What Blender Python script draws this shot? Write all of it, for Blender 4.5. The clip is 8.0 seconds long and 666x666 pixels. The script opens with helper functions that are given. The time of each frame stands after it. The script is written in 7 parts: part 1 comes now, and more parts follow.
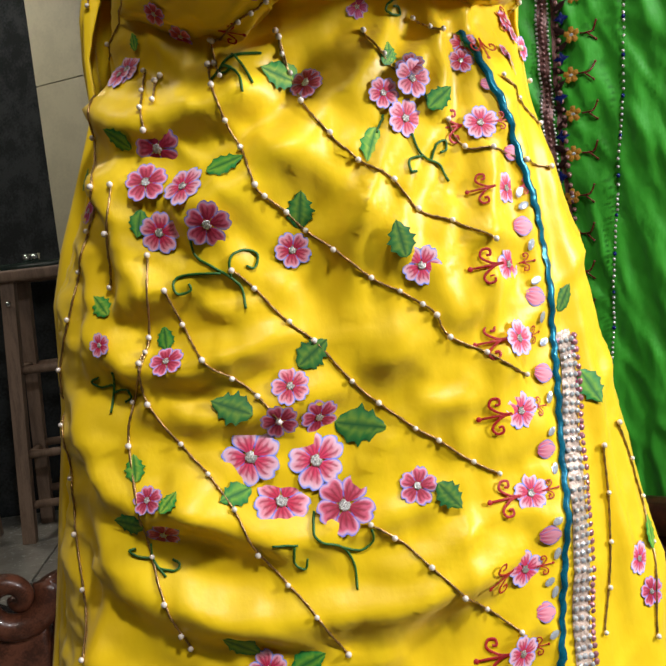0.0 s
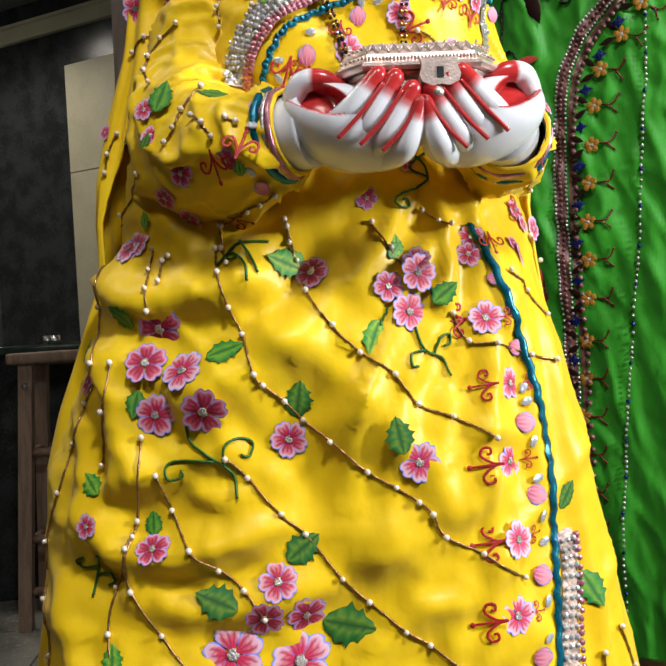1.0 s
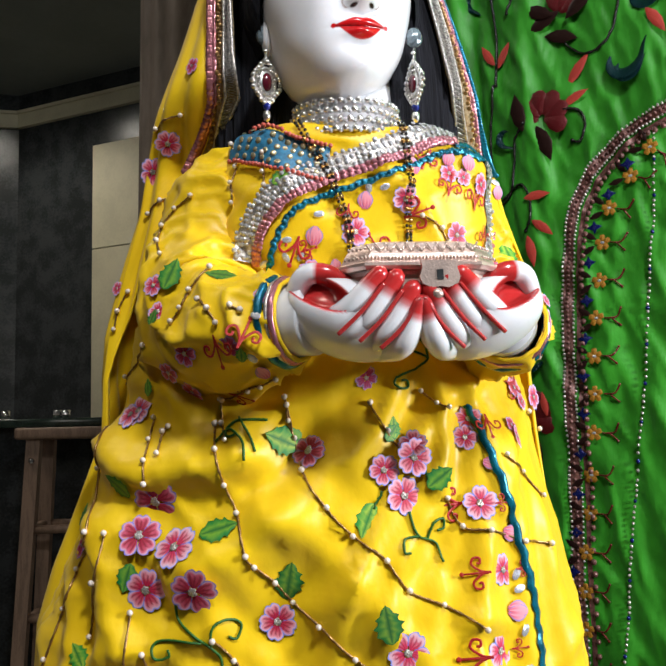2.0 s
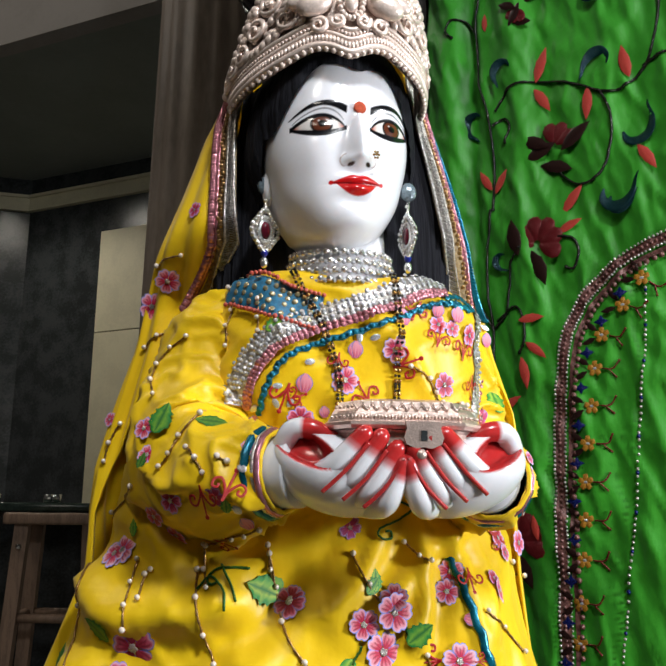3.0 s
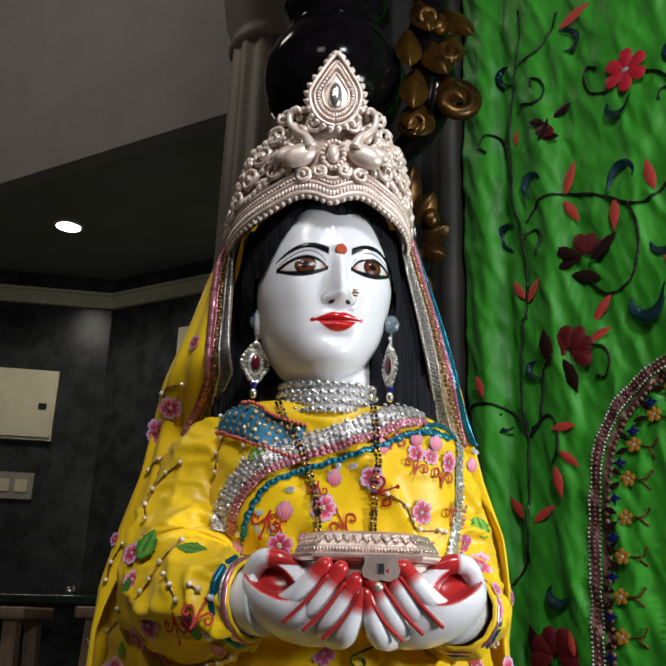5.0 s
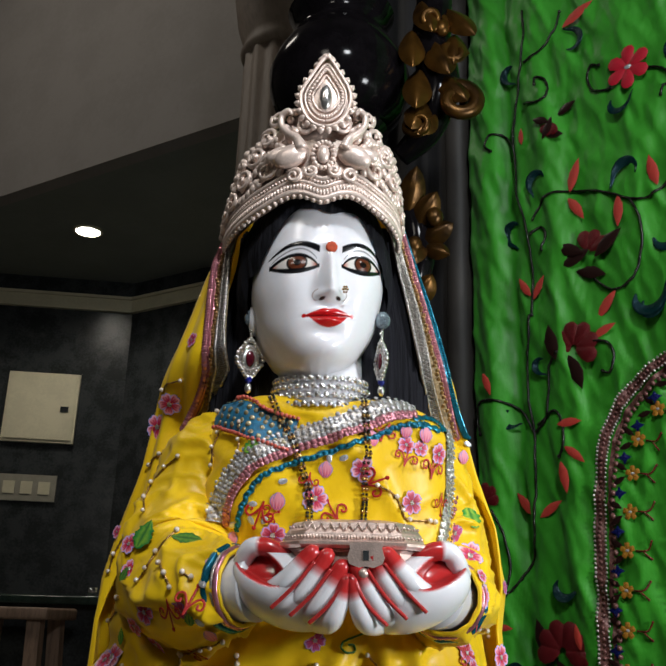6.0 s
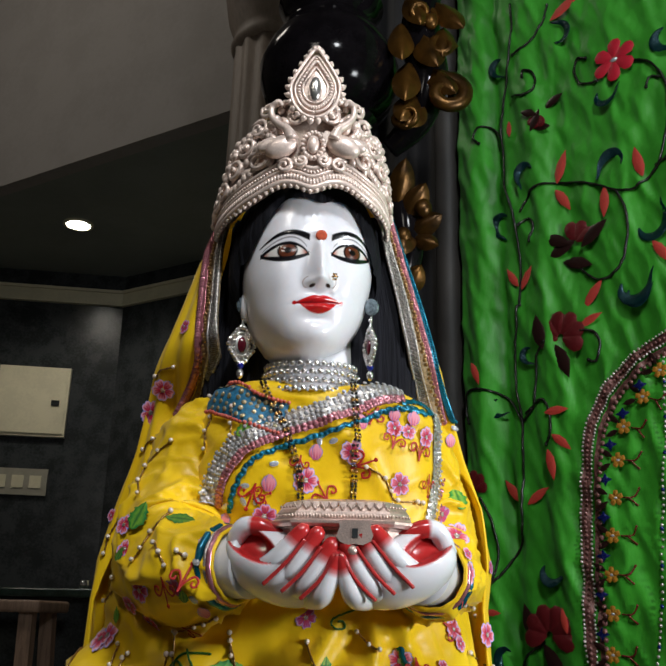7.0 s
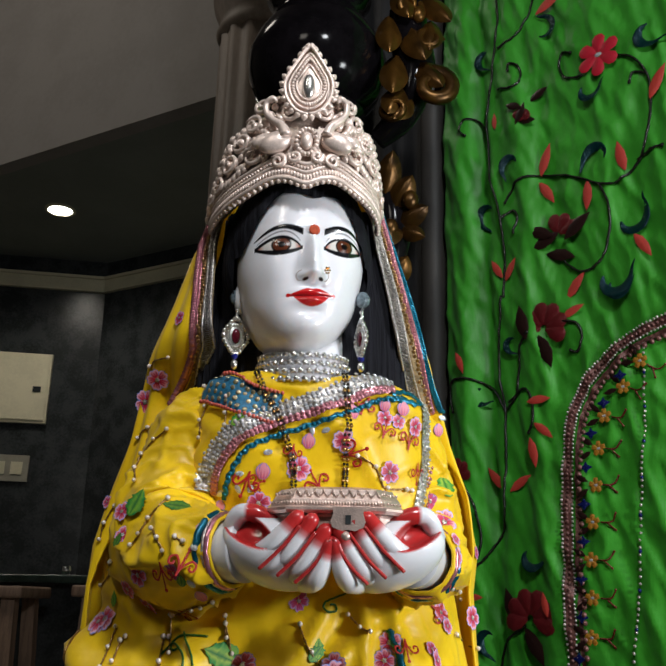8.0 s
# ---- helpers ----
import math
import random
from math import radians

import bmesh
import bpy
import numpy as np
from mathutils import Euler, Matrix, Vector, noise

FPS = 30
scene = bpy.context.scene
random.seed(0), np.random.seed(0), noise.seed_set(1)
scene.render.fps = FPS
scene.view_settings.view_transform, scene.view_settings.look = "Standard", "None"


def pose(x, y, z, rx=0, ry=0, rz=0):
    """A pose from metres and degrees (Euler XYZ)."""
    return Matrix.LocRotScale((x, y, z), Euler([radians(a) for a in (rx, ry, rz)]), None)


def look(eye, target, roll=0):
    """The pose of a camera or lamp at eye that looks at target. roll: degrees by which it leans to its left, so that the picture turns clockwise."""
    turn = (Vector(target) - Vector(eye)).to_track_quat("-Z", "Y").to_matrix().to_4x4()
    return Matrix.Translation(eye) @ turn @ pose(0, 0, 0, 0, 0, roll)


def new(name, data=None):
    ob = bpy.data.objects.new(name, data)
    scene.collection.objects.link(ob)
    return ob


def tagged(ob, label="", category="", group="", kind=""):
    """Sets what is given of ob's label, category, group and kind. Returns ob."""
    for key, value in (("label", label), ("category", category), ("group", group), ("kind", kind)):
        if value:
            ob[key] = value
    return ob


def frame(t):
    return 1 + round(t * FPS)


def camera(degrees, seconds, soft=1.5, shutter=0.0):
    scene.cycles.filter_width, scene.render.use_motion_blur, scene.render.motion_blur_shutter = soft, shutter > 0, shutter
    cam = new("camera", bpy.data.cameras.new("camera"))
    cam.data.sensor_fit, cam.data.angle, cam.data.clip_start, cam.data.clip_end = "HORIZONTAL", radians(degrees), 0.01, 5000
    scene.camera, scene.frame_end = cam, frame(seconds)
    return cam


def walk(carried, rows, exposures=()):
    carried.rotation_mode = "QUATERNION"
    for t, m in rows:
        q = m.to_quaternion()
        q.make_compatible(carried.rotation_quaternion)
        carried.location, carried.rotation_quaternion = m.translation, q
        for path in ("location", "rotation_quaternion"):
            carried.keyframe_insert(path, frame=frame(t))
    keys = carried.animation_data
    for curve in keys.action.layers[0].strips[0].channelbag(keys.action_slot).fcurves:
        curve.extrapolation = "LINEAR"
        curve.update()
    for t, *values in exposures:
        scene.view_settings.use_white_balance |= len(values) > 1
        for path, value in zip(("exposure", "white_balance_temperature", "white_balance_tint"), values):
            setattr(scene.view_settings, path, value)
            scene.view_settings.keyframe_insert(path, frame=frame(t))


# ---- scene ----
cam = camera(41.9, 8.0, soft=1.9)
PATH = [
    (0, (-0.0585, -0.377, 0.7035), (0.04, 0.6165, 0.6385), -6.9),
    (0.5, (-0.0565, -0.3715, 0.7245), (0.051, 0.6225, 0.7025), -5.5),
    (1, (-0.0465, -0.3715, 0.742), (0.0405, 0.6245, 0.776), -4.0),
    (1.5, (-0.042, -0.373, 0.764), (0.037, 0.6215, 0.836), -2.7),
    (2, (-0.0395, -0.3795, 0.781), (0.036, 0.6105, 0.9015), -1.5),
    (2.2, (-0.0395, -0.3835, 0.787), (0.0375, 0.604, 0.9275), -1.0),
    (3.3, (-0.033, -0.3945, 0.809), (0.0375, 0.572, 1.0545), 1.0),
    (3.5, (-0.031, -0.3985, 0.812), (0.0355, 0.564, 1.0745), 1.2),
    (4, (-0.0225, -0.408, 0.8175), (0.023, 0.548, 1.107), 1.8),
    (4.5, (-0.007, -0.413, 0.818), (0.002, 0.537, 1.129), 1.9),
    (6, (0.021, -0.4265, 0.8115), (-0.0245, 0.5215, 1.1275), 1.7),
    (6.5, (0.022, -0.4285, 0.808), (-0.0205, 0.5195, 1.1225), 1.5),
    (7, (0.022, -0.4345, 0.805), (-0.013, 0.5155, 1.1145), 1.4),
    (7.5, (0.019, -0.442, 0.8055), (-0.004, 0.512, 1.105), 1.4),
    (8, (0.017, -0.446, 0.804), (0.0035, 0.509, 1.0995), 1.3),
]
walk(cam, [(t, look(eye, target, roll)) for t, eye, target, roll in PATH],
     [(0, 0.1), (1.1, 0.05), (1.5, -0.32), (2.0, 0.05), (2.2, 0.05), (3.5, -0.38), (4.5, -0.55), (8, -0.6)])

# ---------- world and lamps ----------
# The plan below is drawn at twice the true size, from a datum 0.28 m above the floor.
K, DATUM = 0.5, 0.56


def real(p):
    """A place of the plan, in metres over the floor."""
    return Vector((p[0] * K, p[1] * K, (p[2] + DATUM) * K))


world = bpy.data.worlds.new("world")
scene.world = world
world.use_nodes = True
world.node_tree.nodes["Background"].inputs["Color"].default_value = (0.62, 0.66, 0.72, 1)
world.node_tree.nodes["Background"].inputs["Strength"].default_value = 0.03


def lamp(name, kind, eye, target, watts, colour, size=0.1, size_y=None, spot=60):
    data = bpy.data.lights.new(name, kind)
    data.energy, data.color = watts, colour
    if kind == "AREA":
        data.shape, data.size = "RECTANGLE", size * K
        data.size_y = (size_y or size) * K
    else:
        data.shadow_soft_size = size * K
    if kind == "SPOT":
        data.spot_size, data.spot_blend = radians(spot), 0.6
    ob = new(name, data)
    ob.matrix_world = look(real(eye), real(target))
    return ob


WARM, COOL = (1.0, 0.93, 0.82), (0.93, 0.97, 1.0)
# Out of view: stands in for ceiling lights before the statue.
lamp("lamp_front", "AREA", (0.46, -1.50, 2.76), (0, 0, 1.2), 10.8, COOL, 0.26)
# Next three are unseen fills, added to brighten the statue, curtain and far wall.
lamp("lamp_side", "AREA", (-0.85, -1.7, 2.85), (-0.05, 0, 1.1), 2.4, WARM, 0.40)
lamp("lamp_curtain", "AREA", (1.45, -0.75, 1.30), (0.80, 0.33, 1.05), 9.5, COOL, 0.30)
lamp("lamp_hall", "AREA", (-3.6, 2.0, 6.8), (-2.2, 4.2, 3.4), 20, WARM, 1.2)
lamp("lamp_downlight", "SPOT", (-2.35, 5.7, 4.09), (-2.35, 5.7, 0), 26, WARM, 0.18, spot=150)


# ---------- materials ----------
def material(name, base, rough=0.5, metal=0.0, vary=0.12, scale=20.0, bump=0.0, bump_scale=200.0, bump_dist=0.002,
             second=None, spread=(0.42, 0.58), stretch=(1, 1, 1), sheen=0.0, coat=0.0, sss=0.0, island=0.0, rough_vary=0.08):
    """A surface with variation at two scales and fine relief."""
    m = bpy.data.materials.new(name)
    m.use_nodes = True
    nt = m.node_tree
    n, l = nt.nodes, nt.links
    b = n["Principled BSDF"]
    b.inputs["Roughness"].default_value = rough
    b.inputs["Metallic"].default_value = metal
    b.inputs["Sheen Weight"].default_value = sheen
    b.inputs["Coat Weight"].default_value = coat
    b.inputs["Coat Roughness"].default_value = 0.08
    if sss:
        b.inputs["Subsurface Weight"].default_value = sss
        b.inputs["Subsurface Radius"].default_value = (0.02, 0.017, 0.016)
        b.inputs["Subsurface Scale"].default_value = 0.25
    co = n.new("ShaderNodeTexCoord")
    mp = n.new("ShaderNodeMapping")
    mp.inputs["Scale"].default_value = stretch
    l.new(co.outputs["Object"], mp.inputs["Vector"])
    big = n.new("ShaderNodeTexNoise")
    big.inputs["Scale"].default_value = scale / K
    big.inputs["Detail"].default_value = 4
    fine = n.new("ShaderNodeTexNoise")
    fine.inputs["Scale"].default_value = scale * 9 / K
    fine.inputs["Detail"].default_value = 3
    for t in (big, fine):
        l.new(mp.outputs["Vector"], t.inputs["Vector"])
    ramp = n.new("ShaderNodeValToRGB")
    dark = second or tuple(c * (1 - vary) for c in base)
    ramp.color_ramp.elements[0].position, ramp.color_ramp.elements[1].position = spread
    ramp.color_ramp.elements[0].color = (*dark, 1)
    ramp.color_ramp.elements[1].color = (*base, 1)
    mixv = n.new("ShaderNodeMix")
    mixv.inputs["Factor"].default_value = 0.35
    l.new(big.outputs["Fac"], mixv.inputs["A"])
    l.new(fine.outputs["Fac"], mixv.inputs["B"])
    l.new(mixv.outputs["Result"], ramp.inputs["Fac"])
    colour = ramp.outputs["Color"]
    if island:
        info = n.new("ShaderNodeObjectInfo")
        hsv = n.new("ShaderNodeHueSaturation")
        rng = n.new("ShaderNodeMapRange")
        rng.inputs["To Min"].default_value, rng.inputs["To Max"].default_value = 1 - island, 1 + island
        l.new(info.outputs["Random"], rng.inputs["Value"])
        l.new(rng.outputs["Result"], hsv.inputs["Value"])
        l.new(colour, hsv.inputs["Color"])
        colour = hsv.outputs["Color"]
    l.new(colour, b.inputs["Base Color"])
    rr = n.new("ShaderNodeMapRange")
    rr.inputs["To Min"].default_value = max(0.02, rough - rough_vary)
    rr.inputs["To Max"].default_value = min(1, rough + rough_vary)
    l.new(fine.outputs["Fac"], rr.inputs["Value"])
    l.new(rr.outputs["Result"], b.inputs["Roughness"])
    if bump:
        tx = n.new("ShaderNodeTexNoise")
        tx.inputs["Scale"].default_value = bump_scale / K
        tx.inputs["Detail"].default_value = 5
        l.new(mp.outputs["Vector"], tx.inputs["Vector"])
        bp = n.new("ShaderNodeBump")
        bp.inputs["Strength"].default_value = bump
        bp.inputs["Distance"].default_value = bump_dist * K
        l.new(tx.outputs["Fac"], bp.inputs["Height"])
        l.new(bp.outputs["Normal"], b.inputs["Normal"])
    return m


def painted(name, rough=0.25, coat=0.3, sss=0.0):
    """Paint whose colours are stored in the mesh, over a faint grain."""
    m = material(name, (1, 1, 1), rough, 0, 0.03, 30, 0.02, 300, 0.0005, coat=coat, sss=sss)
    n, l = m.node_tree.nodes, m.node_tree.links
    b = n["Principled BSDF"]
    at = n.new("ShaderNodeVertexColor")
    at.layer_name = "paint"
    mul = n.new("ShaderNodeMix")
    mul.data_type, mul.blend_type = "RGBA", "MULTIPLY"
    mul.inputs["Factor"].default_value = 1
    old = b.inputs["Base Color"].links[0].from_socket
    l.new(at.outputs["Color"], mul.inputs["A"])
    l.new(old, mul.inputs["B"])
    l.new(mul.outputs["Result"], b.inputs["Base Color"])
    return m


M_YELLOW = material("yellow_satin", (0.90, 0.595, 0.008), 0.40, 0, 0.12, 9, 0.30, 26, 0.0045, second=(0.80, 0.49, 0.006), spread=(0.34, 0.66), stretch=(1.1, 1.1, 0.7), sheen=0.1)
M_YELLOW.node_tree.nodes["Principled BSDF"].inputs["Specular IOR Level"].default_value = 0.30
M_GREEN = material("green_satin", (0.036, 0.285, 0.018), 0.46, 0, 0.3, 7, 0.28, 26, 0.008, sheen=0.05, spread=(0.3, 0.7), stretch=(1.3, 1.3, 0.7))
M_GREEN.node_tree.nodes["Principled BSDF"].inputs["Specular IOR Level"].default_value = 0.28
M_MARBLE = painted("white_marble", 0.22, 0.25, 0.35)
M_HAIR = material("black_hair", (0.010, 0.010, 0.014), 0.8, 0, 0.4, 60, 0.8, 240, 0.003, stretch=(1, 1, 0.08))
M_SILVER = material("pale_silver", (0.90, 0.73, 0.65), 0.36, 0.35, 0.2, 60, 0.25, 500, 0.001)
M_SILVERB = material("bright_silver", (0.86, 0.83, 0.80), 0.22, 0.9, 0.2, 200, 0.2, 900, 0.001)
M_PINKSILVER = material("rose_silver_casket", (0.86, 0.66, 0.58), 0.33, 0.7, 0.22, 80, 0.3, 600, 0.001)
M_GOLD = material("antique_gold", (0.19, 0.085, 0.014), 0.34, 0.75, 0.6, 5, 0.3, 40, 0.004, second=(0.030, 0.015, 0.005), spread=(0.36, 0.72))
M_HAIR.node_tree.nodes["Principled BSDF"].inputs["Specular IOR Level"].default_value = 0.15
M_BLACK = material("black_lacquer", (0.006, 0.005, 0.006), 0.11, 0, 0.4, 30, 0.03, 60, 0.001)
M_BLACK.node_tree.nodes["Principled BSDF"].inputs["Specular IOR Level"].default_value = 0.10
M_PILLAR = material("weathered_pillar", (0.36, 0.29, 0.235), 0.62, 0, 0.5, 7, 0.35, 40, 0.004, second=(0.15, 0.115, 0.09), spread=(0.3, 0.7), stretch=(1, 1, 0.3))
M_WALLUP = material("upper_wall_paint", (0.27, 0.25, 0.235), 0.8, 0, 0.1, 3, 0.1, 120, 0.002)
M_SOFFIT = material("soffit_paint", (0.20, 0.22, 0.20), 0.75, 0, 0.1, 2, 0.1, 120, 0.002)
M_TILE = material("black_stone_wall", (0.044, 0.049, 0.051), 0.22, 0, 0.5, 6, 0.05, 60, 0.001)
M_CREAM = material("cream_paint", (0.62, 0.57, 0.40), 0.55, 0, 0.1, 5, 0.08, 120, 0.001)
M_WOOD = material("pale_stool_wood", (0.34, 0.22, 0.15), 0.55, 0, 0.35, 9, 0.25, 90, 0.002, stretch=(4, 4, 0.5))
M_REDWOOD = material("red_brown_carved_wood", (0.17, 0.055, 0.028), 0.32, 0, 0.6, 18, 0.25, 80, 0.003, coat=0.3)
M_COUNTER = material("dark_green_stone", (0.03, 0.05, 0.04), 0.15, 0, 0.4, 12, 0.02, 90, 0.001)
M_CHROME = material("chrome", (0.8, 0.8, 0.8), 0.15, 1, 0.1, 60)
M_FLOORW = material("white_marble_floor", (0.42, 0.40, 0.35), 0.25, 0, 0.2, 4, 0.02, 60, 0.001, island=0.08)
M_FLOORB = material("black_marble_floor", (0.02, 0.02, 0.022), 0.25, 0, 0.4, 6, 0.02, 60, 0.001, island=0.2)


# ---------- mesh helpers ----------
def mesh_of(name, verts, faces, mats, smooth=True, mat_ids=None):
    me = bpy.data.meshes.new(name)
    me.from_pydata([tuple(v) for v in verts], [], [tuple(f) for f in faces])
    for m in mats if isinstance(mats, (list, tuple)) else [mats]:
        me.materials.append(m)
    if smooth:
        me.polygons.foreach_set("use_smooth", [True] * len(me.polygons))
    if mat_ids is not None:
        me.polygons.foreach_set("material_index", mat_ids)
    me.update()
    return me


class Build:
    """Gathers pieces of one mesh."""

    def __init__(self):
        self.v, self.f, self.m, self.c, self.true = [], [], [], [], False

    def colour(self, n, c):
        self.c += [c] * n

    def add(self, verts, faces, mat=0):
        o = len(self.v)
        self.v += [tuple(p) for p in verts]
        self.f += [tuple(i + o for i in f) for f in faces]
        self.m += [mat] * len(faces)
        return self

    def grid(self, fn, nu, nv, close=False, mat=0, caps=False):
        cols = nu if close else nu + 1
        verts = [fn(i / nu, j / nv) for j in range(nv + 1) for i in range(cols)]
        faces = []
        for j in range(nv):
            for i in range(nu):
                a, b = j * cols + i, j * cols + (i + 1) % cols
                faces.append((a, b, b + cols, a + cols))
        if caps and close:
            faces.append(tuple(range(cols))[::-1])
            faces.append(tuple(nv * cols + i for i in range(cols)))
        return self.add(verts, faces, mat)

    def ball(self, c, r, nu=8, nv=6, mat=0, turn=None):
        r = r if isinstance(r, (tuple, list)) else (r, r, r)
        c = Vector(c)

        def fn(u, v):
            a, b = 2 * math.pi * u, math.pi * (0.02 + 0.96 * v)
            p = Vector((r[0] * math.sin(b) * math.cos(a), r[1] * math.sin(b) * math.sin(a), r[2] * math.cos(b)))
            return c + (turn @ p if turn else p)
        return self.grid(fn, nu, nv, True, mat, True)

    def tube(self, pts, rad, sides=8, mat=0, flat=1.0):
        """A tapering round bar along the points; rad: one radius or one for each point."""
        pts = [Vector(p) for p in pts]
        rads = rad if isinstance(rad, (list, tuple)) else [rad] * len(pts)
        verts, prev = [], None
        for i, p in enumerate(pts):
            d = (pts[min(i + 1, len(pts) - 1)] - pts[max(i - 1, 0)]).normalized()
            side = prev - d * prev.dot(d) if prev else d.orthogonal()
            side.normalize()
            prev = side
            up = d.cross(side)
            for k in range(sides):
                a = 2 * math.pi * k / sides
                verts.append(p + (side * math.cos(a) + up * math.sin(a) * flat) * rads[i])
        faces = [(j * sides + k, j * sides + (k + 1) % sides, (j + 1) * sides + (k + 1) % sides, (j + 1) * sides + k)
                 for j in range(len(pts) - 1) for k in range(sides)]
        faces += [tuple(range(sides))[::-1], tuple((len(pts) - 1) * sides + k for k in range(sides))]
        return self.add(verts, faces, mat)

    def box(self, lo, hi, bevel=0.0, mat=0):
        bm = bmesh.new()
        bmesh.ops.create_cube(bm, size=1)
        for v in bm.verts:
            v.co = Vector([(lo[k] + hi[k]) / 2 + v.co[k] * (hi[k] - lo[k]) for k in range(3)])
        if bevel:
            bmesh.ops.bevel(bm, geom=bm.edges[:], offset=bevel, segments=2, affect="EDGES", profile=0.5)
        bm.verts.index_update()
        self.add([v.co.copy() for v in bm.verts], [[v.index for v in f.verts] for f in bm.faces], mat)
        bm.free()
        return self

    def lathe(self, c, prof, sides=32, mat=0, wobble=None, caps=True):
        """Turned form round the upright through c; prof: (radius, z) rows."""
        def fn(u, v):
            k = v * (len(prof) - 1)
            i = min(int(k), len(prof) - 2)
            r = prof[i][0] + (prof[i + 1][0] - prof[i][0]) * (k - i)
            z = prof[i][1] + (prof[i + 1][1] - prof[i][1]) * (k - i)
            a = 2 * math.pi * u
            if wobble:
                r *= wobble(a)
            return (c[0] + r * math.cos(a), c[1] + r * math.sin(a), z)
        return self.grid(fn, sides, len(prof) - 1, True, mat, caps)

    def mesh(self, name, mats, smooth=True):
        return mesh_of(name, self.v if self.true else [real(p) for p in self.v], self.f, mats, smooth, self.m)


def part(name, build, mats, parent=None, label="", smooth=True, m=None):
    ob = new(name, build.mesh(name, mats, smooth) if isinstance(build, Build) else build)
    if parent:
        ob.parent = parent
        ob.matrix_parent_inverse = parent.matrix_basis.inverted()
    if m is not None:
        ob.matrix_basis = m
    if label:
        tagged(ob, label)
    return ob


def thing(name, label, category, group="", kind="", at=(0, 0, 0)):
    ob = new(name)
    ob.empty_display_size = 0.05
    ob.location = at
    return tagged(ob, label, category, group, kind)


def bez(pts, n=24):
    """A smooth line through the points (Catmull-Rom)."""
    pts = [Vector(p) for p in pts]
    out = []
    for i in range(len(pts) - 1):
        p0, p1, p2, p3 = pts[max(i - 1, 0)], pts[i], pts[i + 1], pts[min(i + 2, len(pts) - 1)]
        for k in range(n):
            t = k / n
            out.append(0.5 * (2 * p1 + (p2 - p0) * t + (2 * p0 - 5 * p1 + 4 * p2 - p3) * t * t + (3 * p1 - p0 - 3 * p2 + p3) * t ** 3))
    return out + [pts[-1]]


def smoothstep(a, b, x):
    t = min(1, max(0, (x - a) / (b - a)))
    return t * t * (3 - 2 * t)


def lerp_rows(rows, z):
    """Values at z from rows (z, value, ...), falling or rising in z, smoothed."""
    zs = [r[0] for r in rows]
    if zs[0] > zs[-1]:
        rows = rows[::-1]
        zs = zs[::-1]
    return [float(np.interp(z, zs, [r[k] for r in rows])) for k in range(1, len(rows[0]))]


# ---------- the room ----------
def slab(name, a, b, z0, z1, thick, mat, label="", kind="structure"):
    """An upright wall from a to b in plan, its thickness behind the face on the left of the way from a to b."""
    d = Vector((b[0] - a[0], b[1] - a[1], 0)).normalized()
    n = Vector((-d.y, d.x, 0)) * thick
    a, b = Vector((*a, 0)), Vector((*b, 0))
    w = Build()
    q = [a, b, b + n, a + n]
    w.add([(p.x, p.y, z0) for p in q] + [(p.x, p.y, z1) for p in q],
          [(3, 2, 1, 0), (4, 5, 6, 7), (0, 1, 5, 4), (1, 2, 6, 5), (2, 3, 7, 6), (3, 0, 4, 7)])
    return tagged(part(name, w, mat, smooth=False), label, "wall", kind=kind)


GROUND = -DATUM
CORNER = (-2.25, 6.89)
LEFT_END, RIGHT_END = (-6.4, 6.15), (2.6, 4.2)
slab("wall_west", LEFT_END, CORNER, GROUND, 7.0, 0.2, M_TILE, "polished black stone wall")
slab("wall_north", CORNER, RIGHT_END, GROUND, 7.0, 0.2, M_TILE, "polished black stone wall beside the door")
slab("wall_far_side", (-6.4, -4.5), LEFT_END, GROUND, 7.0, 0.2, M_WALLUP, "plain painted hall wall")
slab("wall_south", (3.2, -4.5), (-6.4, -4.5), GROUND, 7.0, 0.2, M_WALLUP, "plain painted hall wall")
slab("wall_east", (3.2, 4.2), (3.2, -4.5), GROUND, 7.0, 0.2, M_WALLUP, "plain painted hall wall")


def along(a, b, k):
    return (a[0] + (b[0] - a[0]) * k, a[1] + (b[1] - a[1]) * k)


# cream cornice band on both black walls, proud of them
for nm, a, b in (("trim_west", LEFT_END, CORNER), ("trim_north", CORNER, RIGHT_END)):
    d = Vector((b[0] - a[0], b[1] - a[1], 0)).normalized()
    n = Vector((d.y, -d.x, 0))
    tb = Build()
    for z0, z1, out in ((3.825, 3.93, 0.03), (3.93, 3.957, 0.055), (3.805, 3.825, 0.045)):
        q = [Vector((*a, 0)) + n * 0.002, Vector((*b, 0)) + n * 0.002, Vector((*b, 0)) + n * out, Vector((*a, 0)) + n * out]
        tb.add([(p.x, p.y, z0) for p in q] + [(p.x, p.y, z1) for p in q],
               [(0, 1, 2, 3), (7, 6, 5, 4), (4, 5, 1, 0), (5, 6, 2, 1), (6, 7, 3, 2), (7, 4, 0, 3)])
    tagged(part(nm, tb, M_CREAM, smooth=False), "cream painted cornice band on the black wall", "trim", kind="structure")

